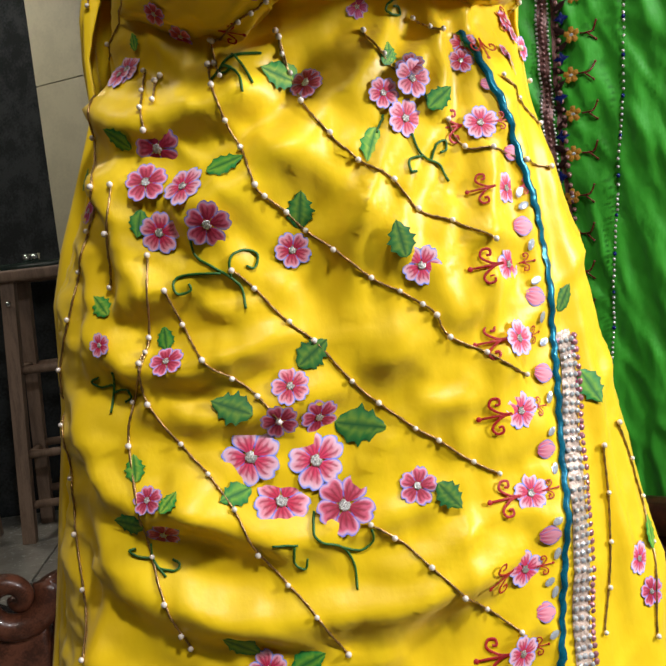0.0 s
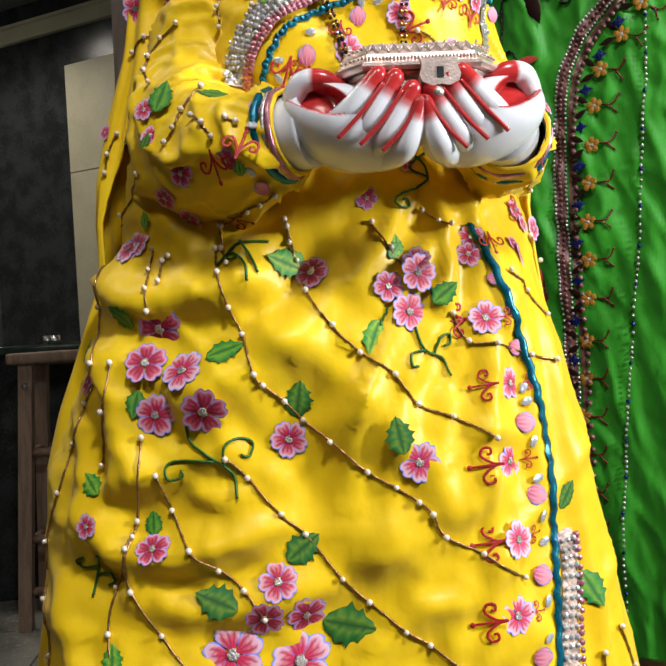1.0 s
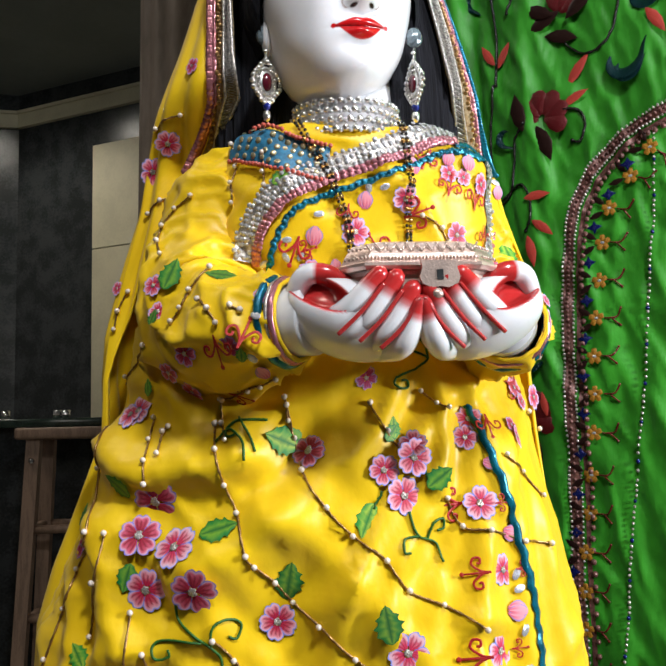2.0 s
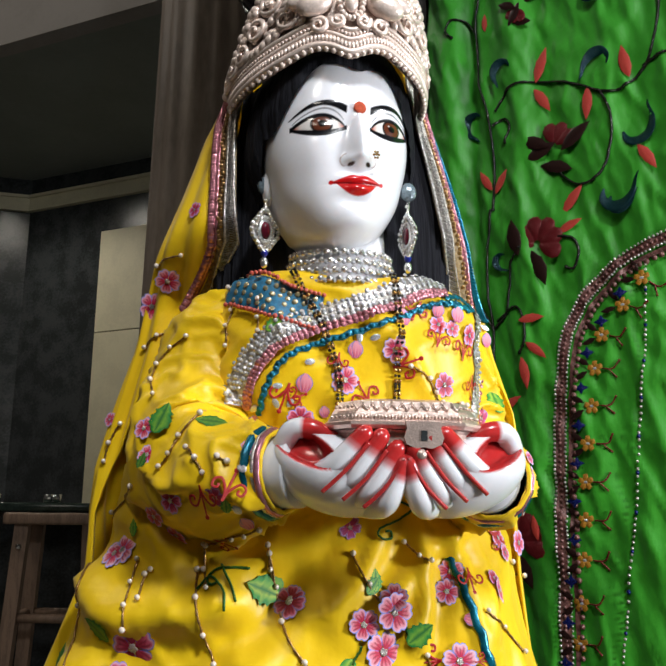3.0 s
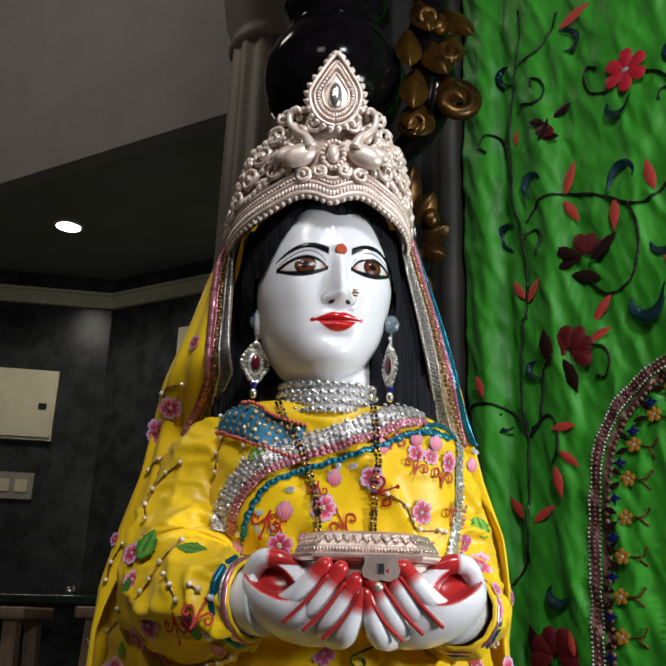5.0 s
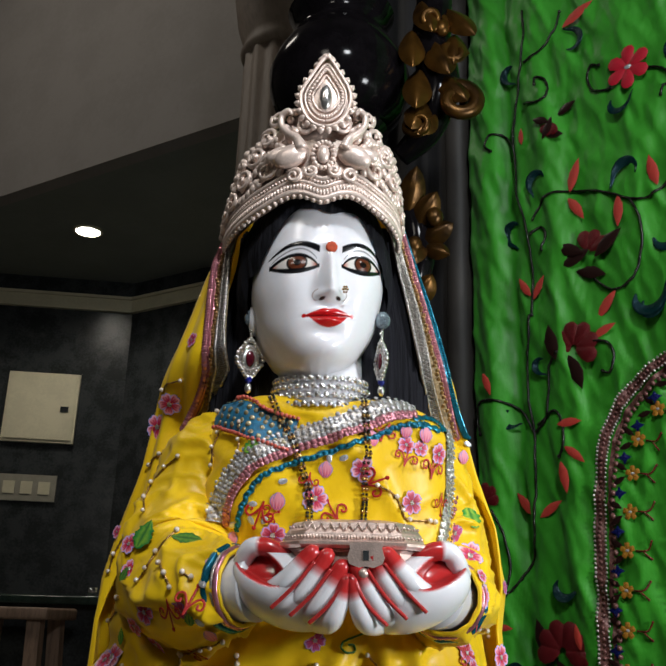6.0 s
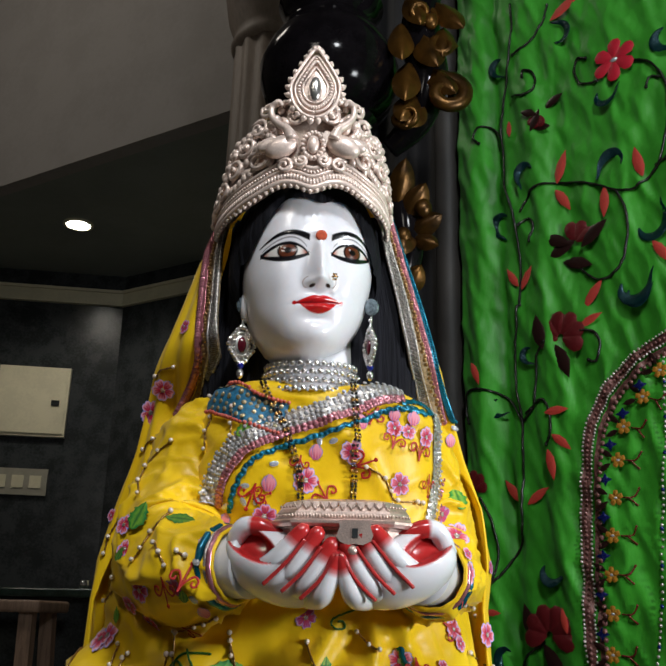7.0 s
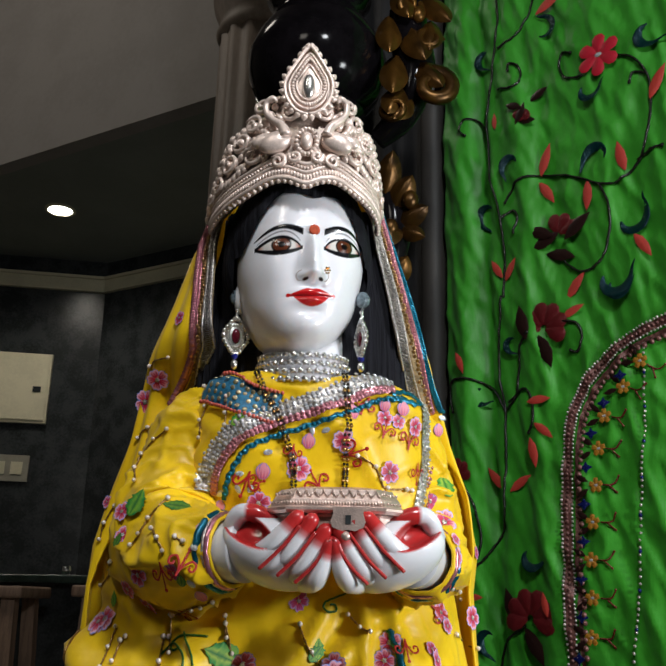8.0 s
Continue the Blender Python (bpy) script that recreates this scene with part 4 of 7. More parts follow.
crown = thing("silver_crown", "pale silver crown embossed with peacocks, beads and scrolls", "crown", at=real((-0.02, -0.1, 1.44)))
cb = Build()
AMAX = 1.52
for sgn, o in ((1, 0.0), (-1, -0.0035)):
    cb.grid(lambda u, v: crown_at(sgn * AMAX * (2 * u - 1), crown_low(AMAX * (2 * u - 1)) + (crown_high(AMAX * (2 * u - 1)) - crown_low(AMAX * (2 * u - 1))) * v, o), 110, 14)
part("plate", cb, material("dull_silver", (0.66, 0.53, 0.46), 0.45, 0.4, 0.4, 60, 0.3, 300, 0.002), crown)
band = Build()
NB = 96
for lift, rad in ((0.0035, 0.0032), (0.0155, 0.0022), (0.0245, 0.0026)):
    band.tube([crown_at(AMAX * (2 * k / NB - 1), crown_low(AMAX * (2 * k / NB - 1)) + lift, 0.002) for k in range(NB + 1)], rad, 8)
for k in range(86):
    a = AMAX * (2 * (k + 0.5) / 86 - 1)
    p = crown_at(a, crown_low(a) + 0.0095, 0.003)
    band.ball(p, (0.0024, 0.0024, 0.0038), 6, 5, 0, Matrix.Rotation(0.5 * a, 3, "Z"))
    band.ball(crown_at(a, crown_low(a) + 0.0200, 0.0025), 0.0021, 6, 4)
    if k % 2 == 0:
        band.ball(crown_at(a, crown_low(a) + 0.0000, 0.002), (0.0027, 0.0022, 0.0030), 6, 4)
part("base_band", band, M_SILVER, crown, "beaded silver base band")


def drop(b, c, d, ln, w, n, depth=0.6):
    """A plump drop from c towards d, rising along n."""
    d, n = Vector(d).normalized(), Vector(n).normalized()
    s = d.cross(n).normalized()
    c = Vector(c)

    def fn(u, v):
        a = math.pi * u
        h = math.sin(math.pi * (0.03 + 0.94 * v) ** 0.75)
        return c + d * ln * v + s * math.cos(a) * w * h + n * math.sin(a) * w * depth * h
    b.grid(fn, 6, 6)


# teardrop medallion at the front
TC = Vector((-0.0070, -0.121, 1.549))


def tear(t, r):
    """Outline of a teardrop, point up; t from 0 to 1 round it."""
    a = 2 * math.pi * t
    x, z = math.sin(a), -math.cos(a)
    w = 0.0250 * (1 - 0.24 * max(0, z) ** 1.5)
    return Vector((x * w * r * (1 - 0.30 * max(0, z) ** 2), 0, (z * 0.034 + (0.012 * max(0, z) ** 3)) * r))


med = Build()
med.grid(lambda u, v: TC + tear(u, 0.02 + 0.98 * v) + Vector((0, 0.004 * v * v - 0.002, 0)), 48, 6, True)
part("medallion", med, M_SILVER, crown, "teardrop medallion")
mr = Build()
for r, rad in ((0.98, 0.0020), (0.80, 0.0014), (0.50, 0.0013)):
    mr.tube([TC + tear(k / 60, r) + Vector((0, -0.002, 0)) for k in range(61)], rad, 6)
for k in range(40):
    mr.ball(TC + tear((k + 0.5) / 40, 0.66) + Vector((0, -0.0025, 0)), (0.0018, 0.0016, 0.0026), 6, 4, 0, Matrix.Rotation(2 * math.pi * k / 40, 3, "Y"))
for k in range(26):
    p = tear((k + 0.5) / 26, 1.0)
    d = Vector((p.x, 0, p.z + 0.004)).normalized()
    drop(mr, TC + tear((k + 0.5) / 26, 0.96), d + Vector((0, 0, 0.5)), 0.0080, 0.0037, (0, -1, 0), 0.9)
part("rim", mr, M_SILVER, crown, "leafy teardrop rim")
part("cabochon", Build().ball(TC + Vector((0, -0.003, -0.002)), (0.0065, 0.0055, 0.0145), 20, 14), M_SILVERB, crown, "polished silver cabochon")
oc = crown_at(0.0, 1.487, 0.006)
ob_ = Build()
ob_.ball(oc, (0.0060, 0.005, 0.0095), 16, 12)
for k in range(18):
    a = 2 * math.pi * k / 18
    ob_.ball(oc + Vector((0.0100 * math.cos(a), 0.001, 0.0140 * math.sin(a))), (0.0030, 0.003, 0.0026), 6, 5, 0, Matrix.Rotation(-a, 3, "Y"))
part("lower_cabochon", ob_, M_SILVER, crown)

# two peacocks, drawn as plain curved forms
for sx in (-1, 1):
    pk = Build()
    body = crown_at(sx * 0.34, 1.487, 0.007)
    turn = Matrix.Rotation(sx * 0.45, 3, "Y") @ Matrix.Rotation(0, 3, "X")
    pk.ball(body, (0.0175, 0.0085, 0.0115), 20, 14, 0, turn)
    pk.ball(crown_at(sx * 0.46, 1.489, 0.011), (0.0125, 0.005, 0.0075), 14, 10, 0, turn)
    nk = [crown_at(sx * a, z, 0.010) for a, z in ((0.22, 1.492), (0.27, 1.503), (0.38, 1.512), (0.46, 1.522), (0.47, 1.533), (0.40, 1.537), (0.35, 1.532))]
    pk.tube(bez(nk, 5), [p.x for p in bez([(r, 0, 0) for r in (0.0065, 0.0048, 0.0038, 0.0034, 0.0034, 0.0038, 0.0012)], 5)], 8)
    for k in range(9):
        a = 0.46 + 0.10 * (k % 3)
        drop(pk, crown_at(sx * (0.36 + 0.045 * k % 0.2), 1.493 - 0.003 * (k // 3), 0.014), crown_at(sx * (a + 0.3), 1.478 - 0.004 * (k // 3), 0) - crown_at(sx * a, 1.487, 0), 0.012, 0.0028, (sx * 0.3, -1, 0))
    part("peacock", pk, M_SILVER, crown, "embossed silver peacock")

# scrollwork, buds and leaves that fill the plate
rnd = random.Random(4)


def crown_part(name, make):
    b = Build()
    make(b)
    part(name, b, M_SILVER, crown)


for sx in (-1, 1):
    for a, z, r, fl in ((0.62, 1.478, 0.013, 1), (0.80, 1.500, 0.012, -1), (0.98, 1.478, 0.012, 1), (0.66, 1.515, 0.011, 1), (1.16, 1.464, 0.011, -1), (1.34, 1.455, 0.011, 1), (0.20, 1.520, 0.008, -1), (0.30, 1.466, 0.008, 1), (0.12, 1.470, 0.006, -1), (1.50, 1.448, 0.010, 1), (0.55, 1.535, 0.009, -1)):
        pts, rads = [], []
        for k in range(22):
            t = k / 21
            b = 0.6 + fl * 1.5 * 2 * math.pi * t
            rr = r * (1 - 0.85 * t)
            pts.append(crown_at(sx * (a + rr * math.cos(b) / 0.085), z + rr * math.sin(b), 0.004 + 0.004 * t))
            rads.append(0.0030 * (1 - 0.5 * t))
        crown_part("scroll", lambda bb: bb.tube(pts, rads, 6))
    # curving plume from the brow to the side
    for lo, hi, n in ((0.50, 1.45, 15), (0.60, 1.2, 9)):
        for k in range(n):
            t = k / (n - 1)
            a = lo + (hi - lo) * t
            z = crown_low(a) + 0.031 + (0.018 if hi < 1.3 else 0.0) + 0.004 * math.sin(9 * t)
            crown_part("leaf", lambda bb: drop(bb, crown_at(sx * a, z - 0.003, 0.003), crown_at(sx * (a - 0.09), z + 0.016, 0) - crown_at(sx * a, z, 0), 0.0135, 0.0042, (sx * math.sin(a), -math.cos(a), 0.1), 0.9))
    # clusters of buds along the upper edge
    for k in range(26):
        a = 0.36 + 1.2 * k / 25
        z = crown_high(a) - 0.004 + 0.003 * rnd.uniform(-1, 1)
        crown_part("bud", lambda bb: bb.ball(crown_at(sx * a, z, 0.003), 0.0052 * rnd.uniform(0.75, 1.15), 8, 6))
        if k % 2:
            crown_part("bud", lambda bb: bb.ball(crown_at(sx * (a + 0.02), z - 0.012, 0.004), 0.0046 * rnd.uniform(0.7, 1.2), 8, 6))
    for k in range(30):
        a = rnd.uniform(0.55, 1.55)
        z = crown_low(a) + 0.030 + rnd.random() * max(0.004, crown_high(a) - crown_low(a) - 0.038)
        b = rnd.uniform(0, 6.28)
        crown_part("leaf", lambda bb: drop(bb, crown_at(sx * a, z, 0.003), crown_at(sx * (a + 0.1 * math.cos(b)), z + 0.01 * math.sin(b), 0) - crown_at(sx * a, z, 0), 0.011, 0.0035, (sx * math.sin(a), -math.cos(a), 0.1), 0.9))
    for k in range(5):
        a = 0.14 + 0.07 * k
        crown_part("leaf", lambda bb: drop(bb, crown_at(sx * a, 1.527 - 0.008 * k, 0.003), (sx * 0.6, 0, 0.8), 0.014, 0.004, (0, -1, 0), 0.9))

# ---------- casket ----------
casket = thing("silver_casket", "small rose-silver embossed casket with hinged lid and hasp", "casket", at=real((0.03, -0.135, 1.085)))
CX, CY = 0.0295, -0.139


def octa(hx, hy, cut, z, dz=0.0):
    return [(CX + x, CY + y, z) for x, y in ((-hx + cut, -hy), (hx - cut, -hy), (hx, -hy + cut), (hx, hy - cut), (hx - cut, hy), (-hx + cut, hy), (-hx, hy - cut), (-hx, -hy + cut))]


def stack(rings):
    b = Build()
    v = [p for r in rings for p in r]
    f = [(j * 8 + i, j * 8 + (i + 1) % 8, (j + 1) * 8 + (i + 1) % 8, (j + 1) * 8 + i) for j in range(len(rings) - 1) for i in range(8)]
    f += [tuple(range(8))[::-1], tuple((len(rings) - 1) * 8 + i for i in range(8))]
    return b.add(v, f)


part("body", stack([octa(0.048, 0.027, 0.014, 1.080), octa(0.050, 0.029, 0.014, 1.083), octa(0.050, 0.029, 0.014, 1.1145), octa(0.052, 0.031, 0.015, 1.1165)]), M_PINKSILVER, casket, smooth=False)
lid = part("lid", stack([octa(0.056, 0.034, 0.016, 1.117), octa(0.058, 0.036, 0.017, 1.1195), octa(0.058, 0.036, 0.017, 1.1215), octa(0.055, 0.033, 0.016, 1.123), octa(0.053, 0.032, 0.016, 1.1285), octa(0.047, 0.026, 0.014, 1.1375), octa(0.034, 0.016, 0.010, 1.1405)]), M_PINKSILVER, casket, smooth=False)
eb = Build()
for k in range(11):
    x = CX - 0.036 + 0.0072 * k
    for s in (-1, 1):
        eb.tube([(x + s * 0.0030, CY - 0.0303, 1.1355), (x, CY - 0.0322, 1.1305)], 0.0007, 5)
    eb.ball((x + 0.0036, CY - 0.0295, 1.1362), 0.0010, 6, 4)
for k in range(34):
    eb.ball((CX - 0.040 + 0.0024 * k, CY - 0.0335, 1.1255), (0.0012, 0.0012, 0.0016), 5, 4)
    eb.ball((CX - 0.036 + 0.0022 * k, CY - 0.0293, 1.104), (0.0010, 0.001, 0.0030), 5, 4)
    eb.ball((CX - 0.036 + 0.0022 * k, CY - 0.0293, 1.092), (0.0010, 0.001, 0.0020), 5, 4)
for s in (-1, 1):
    for k in range(5):
        x0, y0 = CX + s * (0.0425 + 0.0026 * k), CY - 0.0325 + 0.0026 * k
        eb.ball((x0, y0, 1.1255), 0.0013, 5, 4)
        eb.ball((x0 - s * 0.003, y0 + 0.003, 1.133), 0.0013, 5, 4)
part("embossing", eb, M_PINKSILVER, lid)
hs = Build()
hasp = [(-0.013, 1.1215), (0.013, 1.1215), (0.012, 1.1165), (0.014, 1.110), (0.0125, 1.1055), (0.006, 1.1025), (0.0, 1.1035), (-0.006, 1.1025), (-0.0125, 1.1055), (-0.014, 1.110), (-0.012, 1.1165)]
HX = 0.0395
hv = [(HX + x, CY - 0.0385, z) for x, z in hasp] + [(HX + x, CY - 0.0425, z) for x, z in hasp]
hs.add(hv, [tuple(range(11)), tuple(range(21, 10, -1))] + [(i, (i + 1) % 11, 11 + (i + 1) % 11, 11 + i) for i in range(11)])
hasp_ob = part("hasp", hs, M_PINKSILVER, casket, "notched silver hasp", smooth=False)
part("keyhole", Build().box((HX - 0.0022, CY - 0.0432, 1.108), (HX + 0.0022, CY - 0.0422, 1.1150)), M_TILE, hasp_ob, "dark keyhole slot", smooth=False)
part("knob", Build().ball((HX - 0.002, CY - 0.040, 1.0985), (0.0045, 0.004, 0.0042), 12, 8).ball((HX - 0.002, CY - 0.038, 1.091), (0.003, 0.003, 0.003), 10, 8), M_PINKSILVER, casket)

# ---------- jewellery ----------
M_RUBY = material("dark_red_stone", (0.10, 0.008, 0.018), 0.1, 0, 0.3, 80, coat=0.6)
M_BLUE = material("blue_stone", (0.012, 0.02, 0.22), 0.1, 0, 0.3, 80, coat=0.6)
M_CRYSTAL = material("clear_crystal", (0.85, 0.85, 0.88), 0.06, 0.55, 0.3, 300, 0.3, 700, 0.001, coat=0.8)
M_BLACKBEAD = material("black_bead", (0.012, 0.01, 0.01), 0.2, 0, 0.3, 90, coat=0.4)
M_BRASS = material("bright_gold_bead", (0.62, 0.36, 0.12), 0.25, 0.9, 0.3, 300)
M_PEARL = material("pearl", (0.86, 0.74, 0.66), 0.22, 0.1, 0.12, 200, coat=0.5)

M_STUD = material("grey_blue_crystal", (0.22, 0.28, 0.32), 0.08, 0.3, 0.5, 300, 0.3, 700, 0.001, coat=0.8)
for sx, ex, face in ((-1, -0.0775, 0.35), (1, 0.0535, 1.25)):
    er = thing("drop_earring", "silver drop earring with a dark red stone", "earring", "pair of drop earrings", at=real((ex, -0.05, 1.27)))
    R = Matrix.Rotation(-sx * face + 0.1, 3, "Z")

    def rp(x, y, z):
        p = R @ Vector((x, y, 0))
        return (ex + p.x, -0.050 + p.y, z)
    part("stud", Build().ball(rp(0, -0.002, 1.344), (0.0075, 0.005, 0.009), 10, 8), M_STUD, er, "grey-blue crystal stud", smooth=False)
    part("link", Build().tube([rp(0, -0.002, 1.336), rp(0, -0.003, 1.318)], 0.0012, 6).ball(rp(0, -0.003, 1.330), 0.0022, 8, 6).ball(rp(0, -0.003, 1.323), 0.0022, 8, 6), M_SILVERB, er)
    pb = Build()
    pb.ball(rp(0, -0.002, 1.302), (0.0105, 0.0030, 0.0155), 18, 10, 0, R)
    for k in range(22):
        a = 2 * math.pi * k / 22
        w = 1 + 0.10 * math.cos(4 * a)
        pb.ball(rp(0.0118 * w * math.cos(a), -0.0035, 1.302 + 0.0170 * w * math.sin(a)), 0.0026, 6, 5)
        pb.ball(rp(0.0078 * math.cos(a), -0.0045, 1.302 + 0.0118 * math.sin(a)), 0.0013, 5, 4)
    part("pendant", pb, M_SILVERB, er, "beaded silver pendant")
    part("red_stone", Build().ball(rp(0, -0.0048, 1.302), (0.0046, 0.0030, 0.0082), 14, 10, 0, R), M_RUBY, er, "oval dark red stone")
    part("blue_bead", Build().ball(rp(0, -0.003, 1.2815), 0.0036, 10, 8), M_BLUE, er, "small blue bead")
    part("tip", Build().ball(rp(0, -0.003, 1.2730), (0.0036, 0.0036, 0.0052), 10, 8), M_SILVERB, er)

choker = thing("beaded_choker", "silver choker of several rows of tiny beads", "necklace", at=real((-0.008, -0.03, 1.256)))
for row in range(4):
    z = 1.2835 - 0.0085 * row
    r = 0.0455 + 0.0012 * row
    for name, mat, shift, e in (("silver_bead", M_SILVERB, 0.0, 0.0031), ("crystal_bead", M_CRYSTAL, 0.5, 0.0019)):
        bd = Build()
        for k in range(38):
            a = 2 * math.pi * (k + shift + 0.5 * (row % 2)) / 38
            bd.ball((-0.008 + r * math.sin(a), -0.028 - r * math.cos(a), z - 0.008 * (1 + math.cos(a)) * 0.5 + 0.004 - 0.004 * shift), (e, e, e), 8, 6)
        tagged(part(name, bd, mat, choker), kind="stuff")
    part("thread", Build().tube([(-0.008 + (r - 0.001) * math.sin(0.1 * k), -0.028 - (r - 0.001) * math.cos(0.1 * k), z - 0.008 * (1 + math.cos(0.1 * k)) * 0.5 + 0.004) for k in range(64)], 0.0011, 6), M_CRYSTAL, choker, "clear bead thread")

NP = RZ @ Vector((0.0125, head_local(0.2, 1.354)[1] - 0.0118, 0)) + HC
nose_pin = thing("nose_pin", "tiny gold nose pin set with stones", "nose pin", at=real((0.013, -0.103, 1.356)))
npb = Build()
for k in range(6):
    a = k * math.pi / 3
    npb.ball((NP.x + 0.0022 * math.cos(a), NP.y, 1.356 + 0.003 * math.sin(a)), 0.0012, 6, 4)
npb.ball((NP.x, NP.y - 0.001, 1.356), 0.0014, 6, 4)
part("pin", npb, M_BRASS, nose_pin)


# ---------- embroidery on the saree and veil ----------
# Places are x and z of the plan, carried straight back on to the cloth.
from mathutils.bvhtree import BVHTree


def cloth_tree(obs):
    v, f = [], []
    for ob in obs:
        o = len(v)
        v += [p.co.copy() for p in ob.data.vertices]
        f += [[i + o for i in p.vertices] for p in ob.data.polygons]
    return BVHTree.FromPolygons(v, f)


TREE = cloth_tree([skirt, bodice, sleeve_a, sleeve_b, vl])


def on_cloth(x, z, lift=0.0006):
    o = real((x, -1.5, z))
    p, n, _, _ = TREE.ray_cast(o, Vector((0, 1, 0)))
    if p is None:
        return None, None
    if n.y > 0:
        n = -n
    return p + n * lift, n


def seat_on(x, z, ang, size, lift=0.0007, spread=0.008):
    """The pose of a flat ornament on the cloth; ang: degrees from the right, size in plan units."""
    p, n = on_cloth(x, z, lift)
    if p is None:
        return None
    tot = Vector(n)
    for dx, dz in ((spread, 0), (-spread, 0), (0, spread), (0, -spread)):
        _, m = on_cloth(x + dx, z + dz)
        if m is not None and m.dot(n) > 0.5:
            tot += m
    n = tot.normalized()
    e = Vector((math.cos(radians(ang)), 0, math.sin(radians(ang))))
    e = (e - n * e.dot(n)).normalized()
    s = size * K
    rot = Matrix((e, n.cross(e), n)).transposed().to_4x4()
    return Matrix.Translation(p) @ rot @ Matrix.Diagonal((s, s, s * 0.26, 1))


M_THREAD = painted("silk_thread", 0.6, 0.0)
M_TURQ = material("turquoise_sequin", (0.01, 0.20, 0.30), 0.22, 0.5, 0.5, 120, 0.4, 500, 0.001)
M_STEM = material("green_thread", (0.02, 0.13, 0.015), 0.5, 0, 0.3, 300, 0.3, 900, 0.0006)
M_REDTHREAD = material("red_thread", (0.50, 0.012, 0.012), 0.45, 0, 0.3, 300, 0.3, 900, 0.0006)
M_CHAIN = material("bronze_bead_chain", (0.45, 0.26, 0.10), 0.3, 0.7, 0.5, 400, 0.4, 900, 0.0008)
M_PINKSEQ = material("pink_sequin", (0.62, 0.24, 0.28), 0.18, 0.6, 0.3, 300, 0.3, 900, 0.0006)
M_LACE = material("silver_lace", (0.70, 0.64, 0.60), 0.32, 0.6, 0.6, 400, 0.5, 900, 0.001)


def store_paint(me, cols):
    at = me.color_attributes.new("paint", "FLOAT_COLOR", "POINT")
    at.data.foreach_set("color", np.array([(*c, 1) for c in cols], dtype=np.float32).ravel())
    return me


def flower_mesh(name, deep, pale, rim, petals=5, seed=1):
    """A stitched flower of unit radius: domed petals with dark threads at the heart and a bright outline."""
    rr = random.Random(seed)
    b, cols = Build(), []
    b.true = True
    for k in range(petals):
        a0 = 2 * math.pi * k / petals + 0.06 * rr.uniform(-1, 1)
        ln = rr.uniform(0.92, 1.05)
        nu, nv = 12, 9
        for j in range(nv + 1):
            v = j / nv
            for i in range(nu + 1):
                u = 2 * i / nu - 1
                w = 0.42 * math.sin(math.pi * (0.05 + 0.66 * v)) ** 1.5
                tipdip = (1 - 0.13 * math.exp(-(u / 0.3) ** 2) - 0.14 * u * u)
                r = 0.10 + 0.90 * v * tipdip * ln
                x, y = r, w * u
                h = 0.03 + 0.05 * (1 - u * u) * math.sin(math.pi * min(1, v * 0.9 + 0.1)) + 0.012 * k
                ca, sa = math.cos(a0), math.sin(a0)
                b.v.append((x * ca - y * sa, x * sa + y * ca, h))
                t = smoothstep(0.30, 0.98, v + 0.12 * rr.uniform(-1, 1) + 0.15 * abs(u))
                c = blend(deep, pale, t)
                if v < 0.7 and i in (3, 6, 9):
                    c = blend(c, tuple(q * 0.55 for q in deep), 0.8)
                if j >= nv or i in (0, nu) and v > 0.2:
                    c = rim
                elif j == nv - 1 or i in (1, nu - 1) and v > 0.4:
                    c = blend(c, (0.80, 0.62, 0.85), 0.55)
                cols.append(c)
        o = len(b.v) - (nu + 1) * (nv + 1)
        for j in range(nv):
            for i in range(nu):
                p = o + j * (nu + 1) + i
                b.f.append((p, p + 1, p + nu + 2, p + nu + 1))
                b.m.append(0)
    for k in range(7):
        a = k * 0.9
        r = 0.0 if k == 0 else 0.11
        n0 = len(b.v)
        b.ball((r * math.cos(a), r * math.sin(a), 0.20), 0.10 if k else 0.13, 6, 4, 1)
        cols += [(0.7, 0.6, 0.4)] * (len(b.v) - n0)
    return store_paint(b.mesh(name, [M_THREAD, M_LACE]), cols)


BLUE = (0.05, 0.24, 0.88)
FLOWER = {
    "L": [flower_mesh("flower_pale", (0.70, 0.03, 0.10), (0.93, 0.52, 0.62), (0.08, 0.26, 0.92), seed=s) for s in (1, 2)],
    "P": [flower_mesh("flower_pink", (0.58, 0.012, 0.06), (0.90, 0.36, 0.44), BLUE, seed=s) for s in (3, 4)],
    "R": [flower_mesh("flower_red", (0.40, 0.008, 0.04), (0.74, 0.13, 0.22), (0.10, 0.18, 0.72), seed=s) for s in (5, 6)],
    "V": [flower_mesh("flower_violet", (0.55, 0.03, 0.12), (0.42, 0.10, 0.35), (0.06, 0.08, 0.42), seed=s) for s in (7, 8)],
}


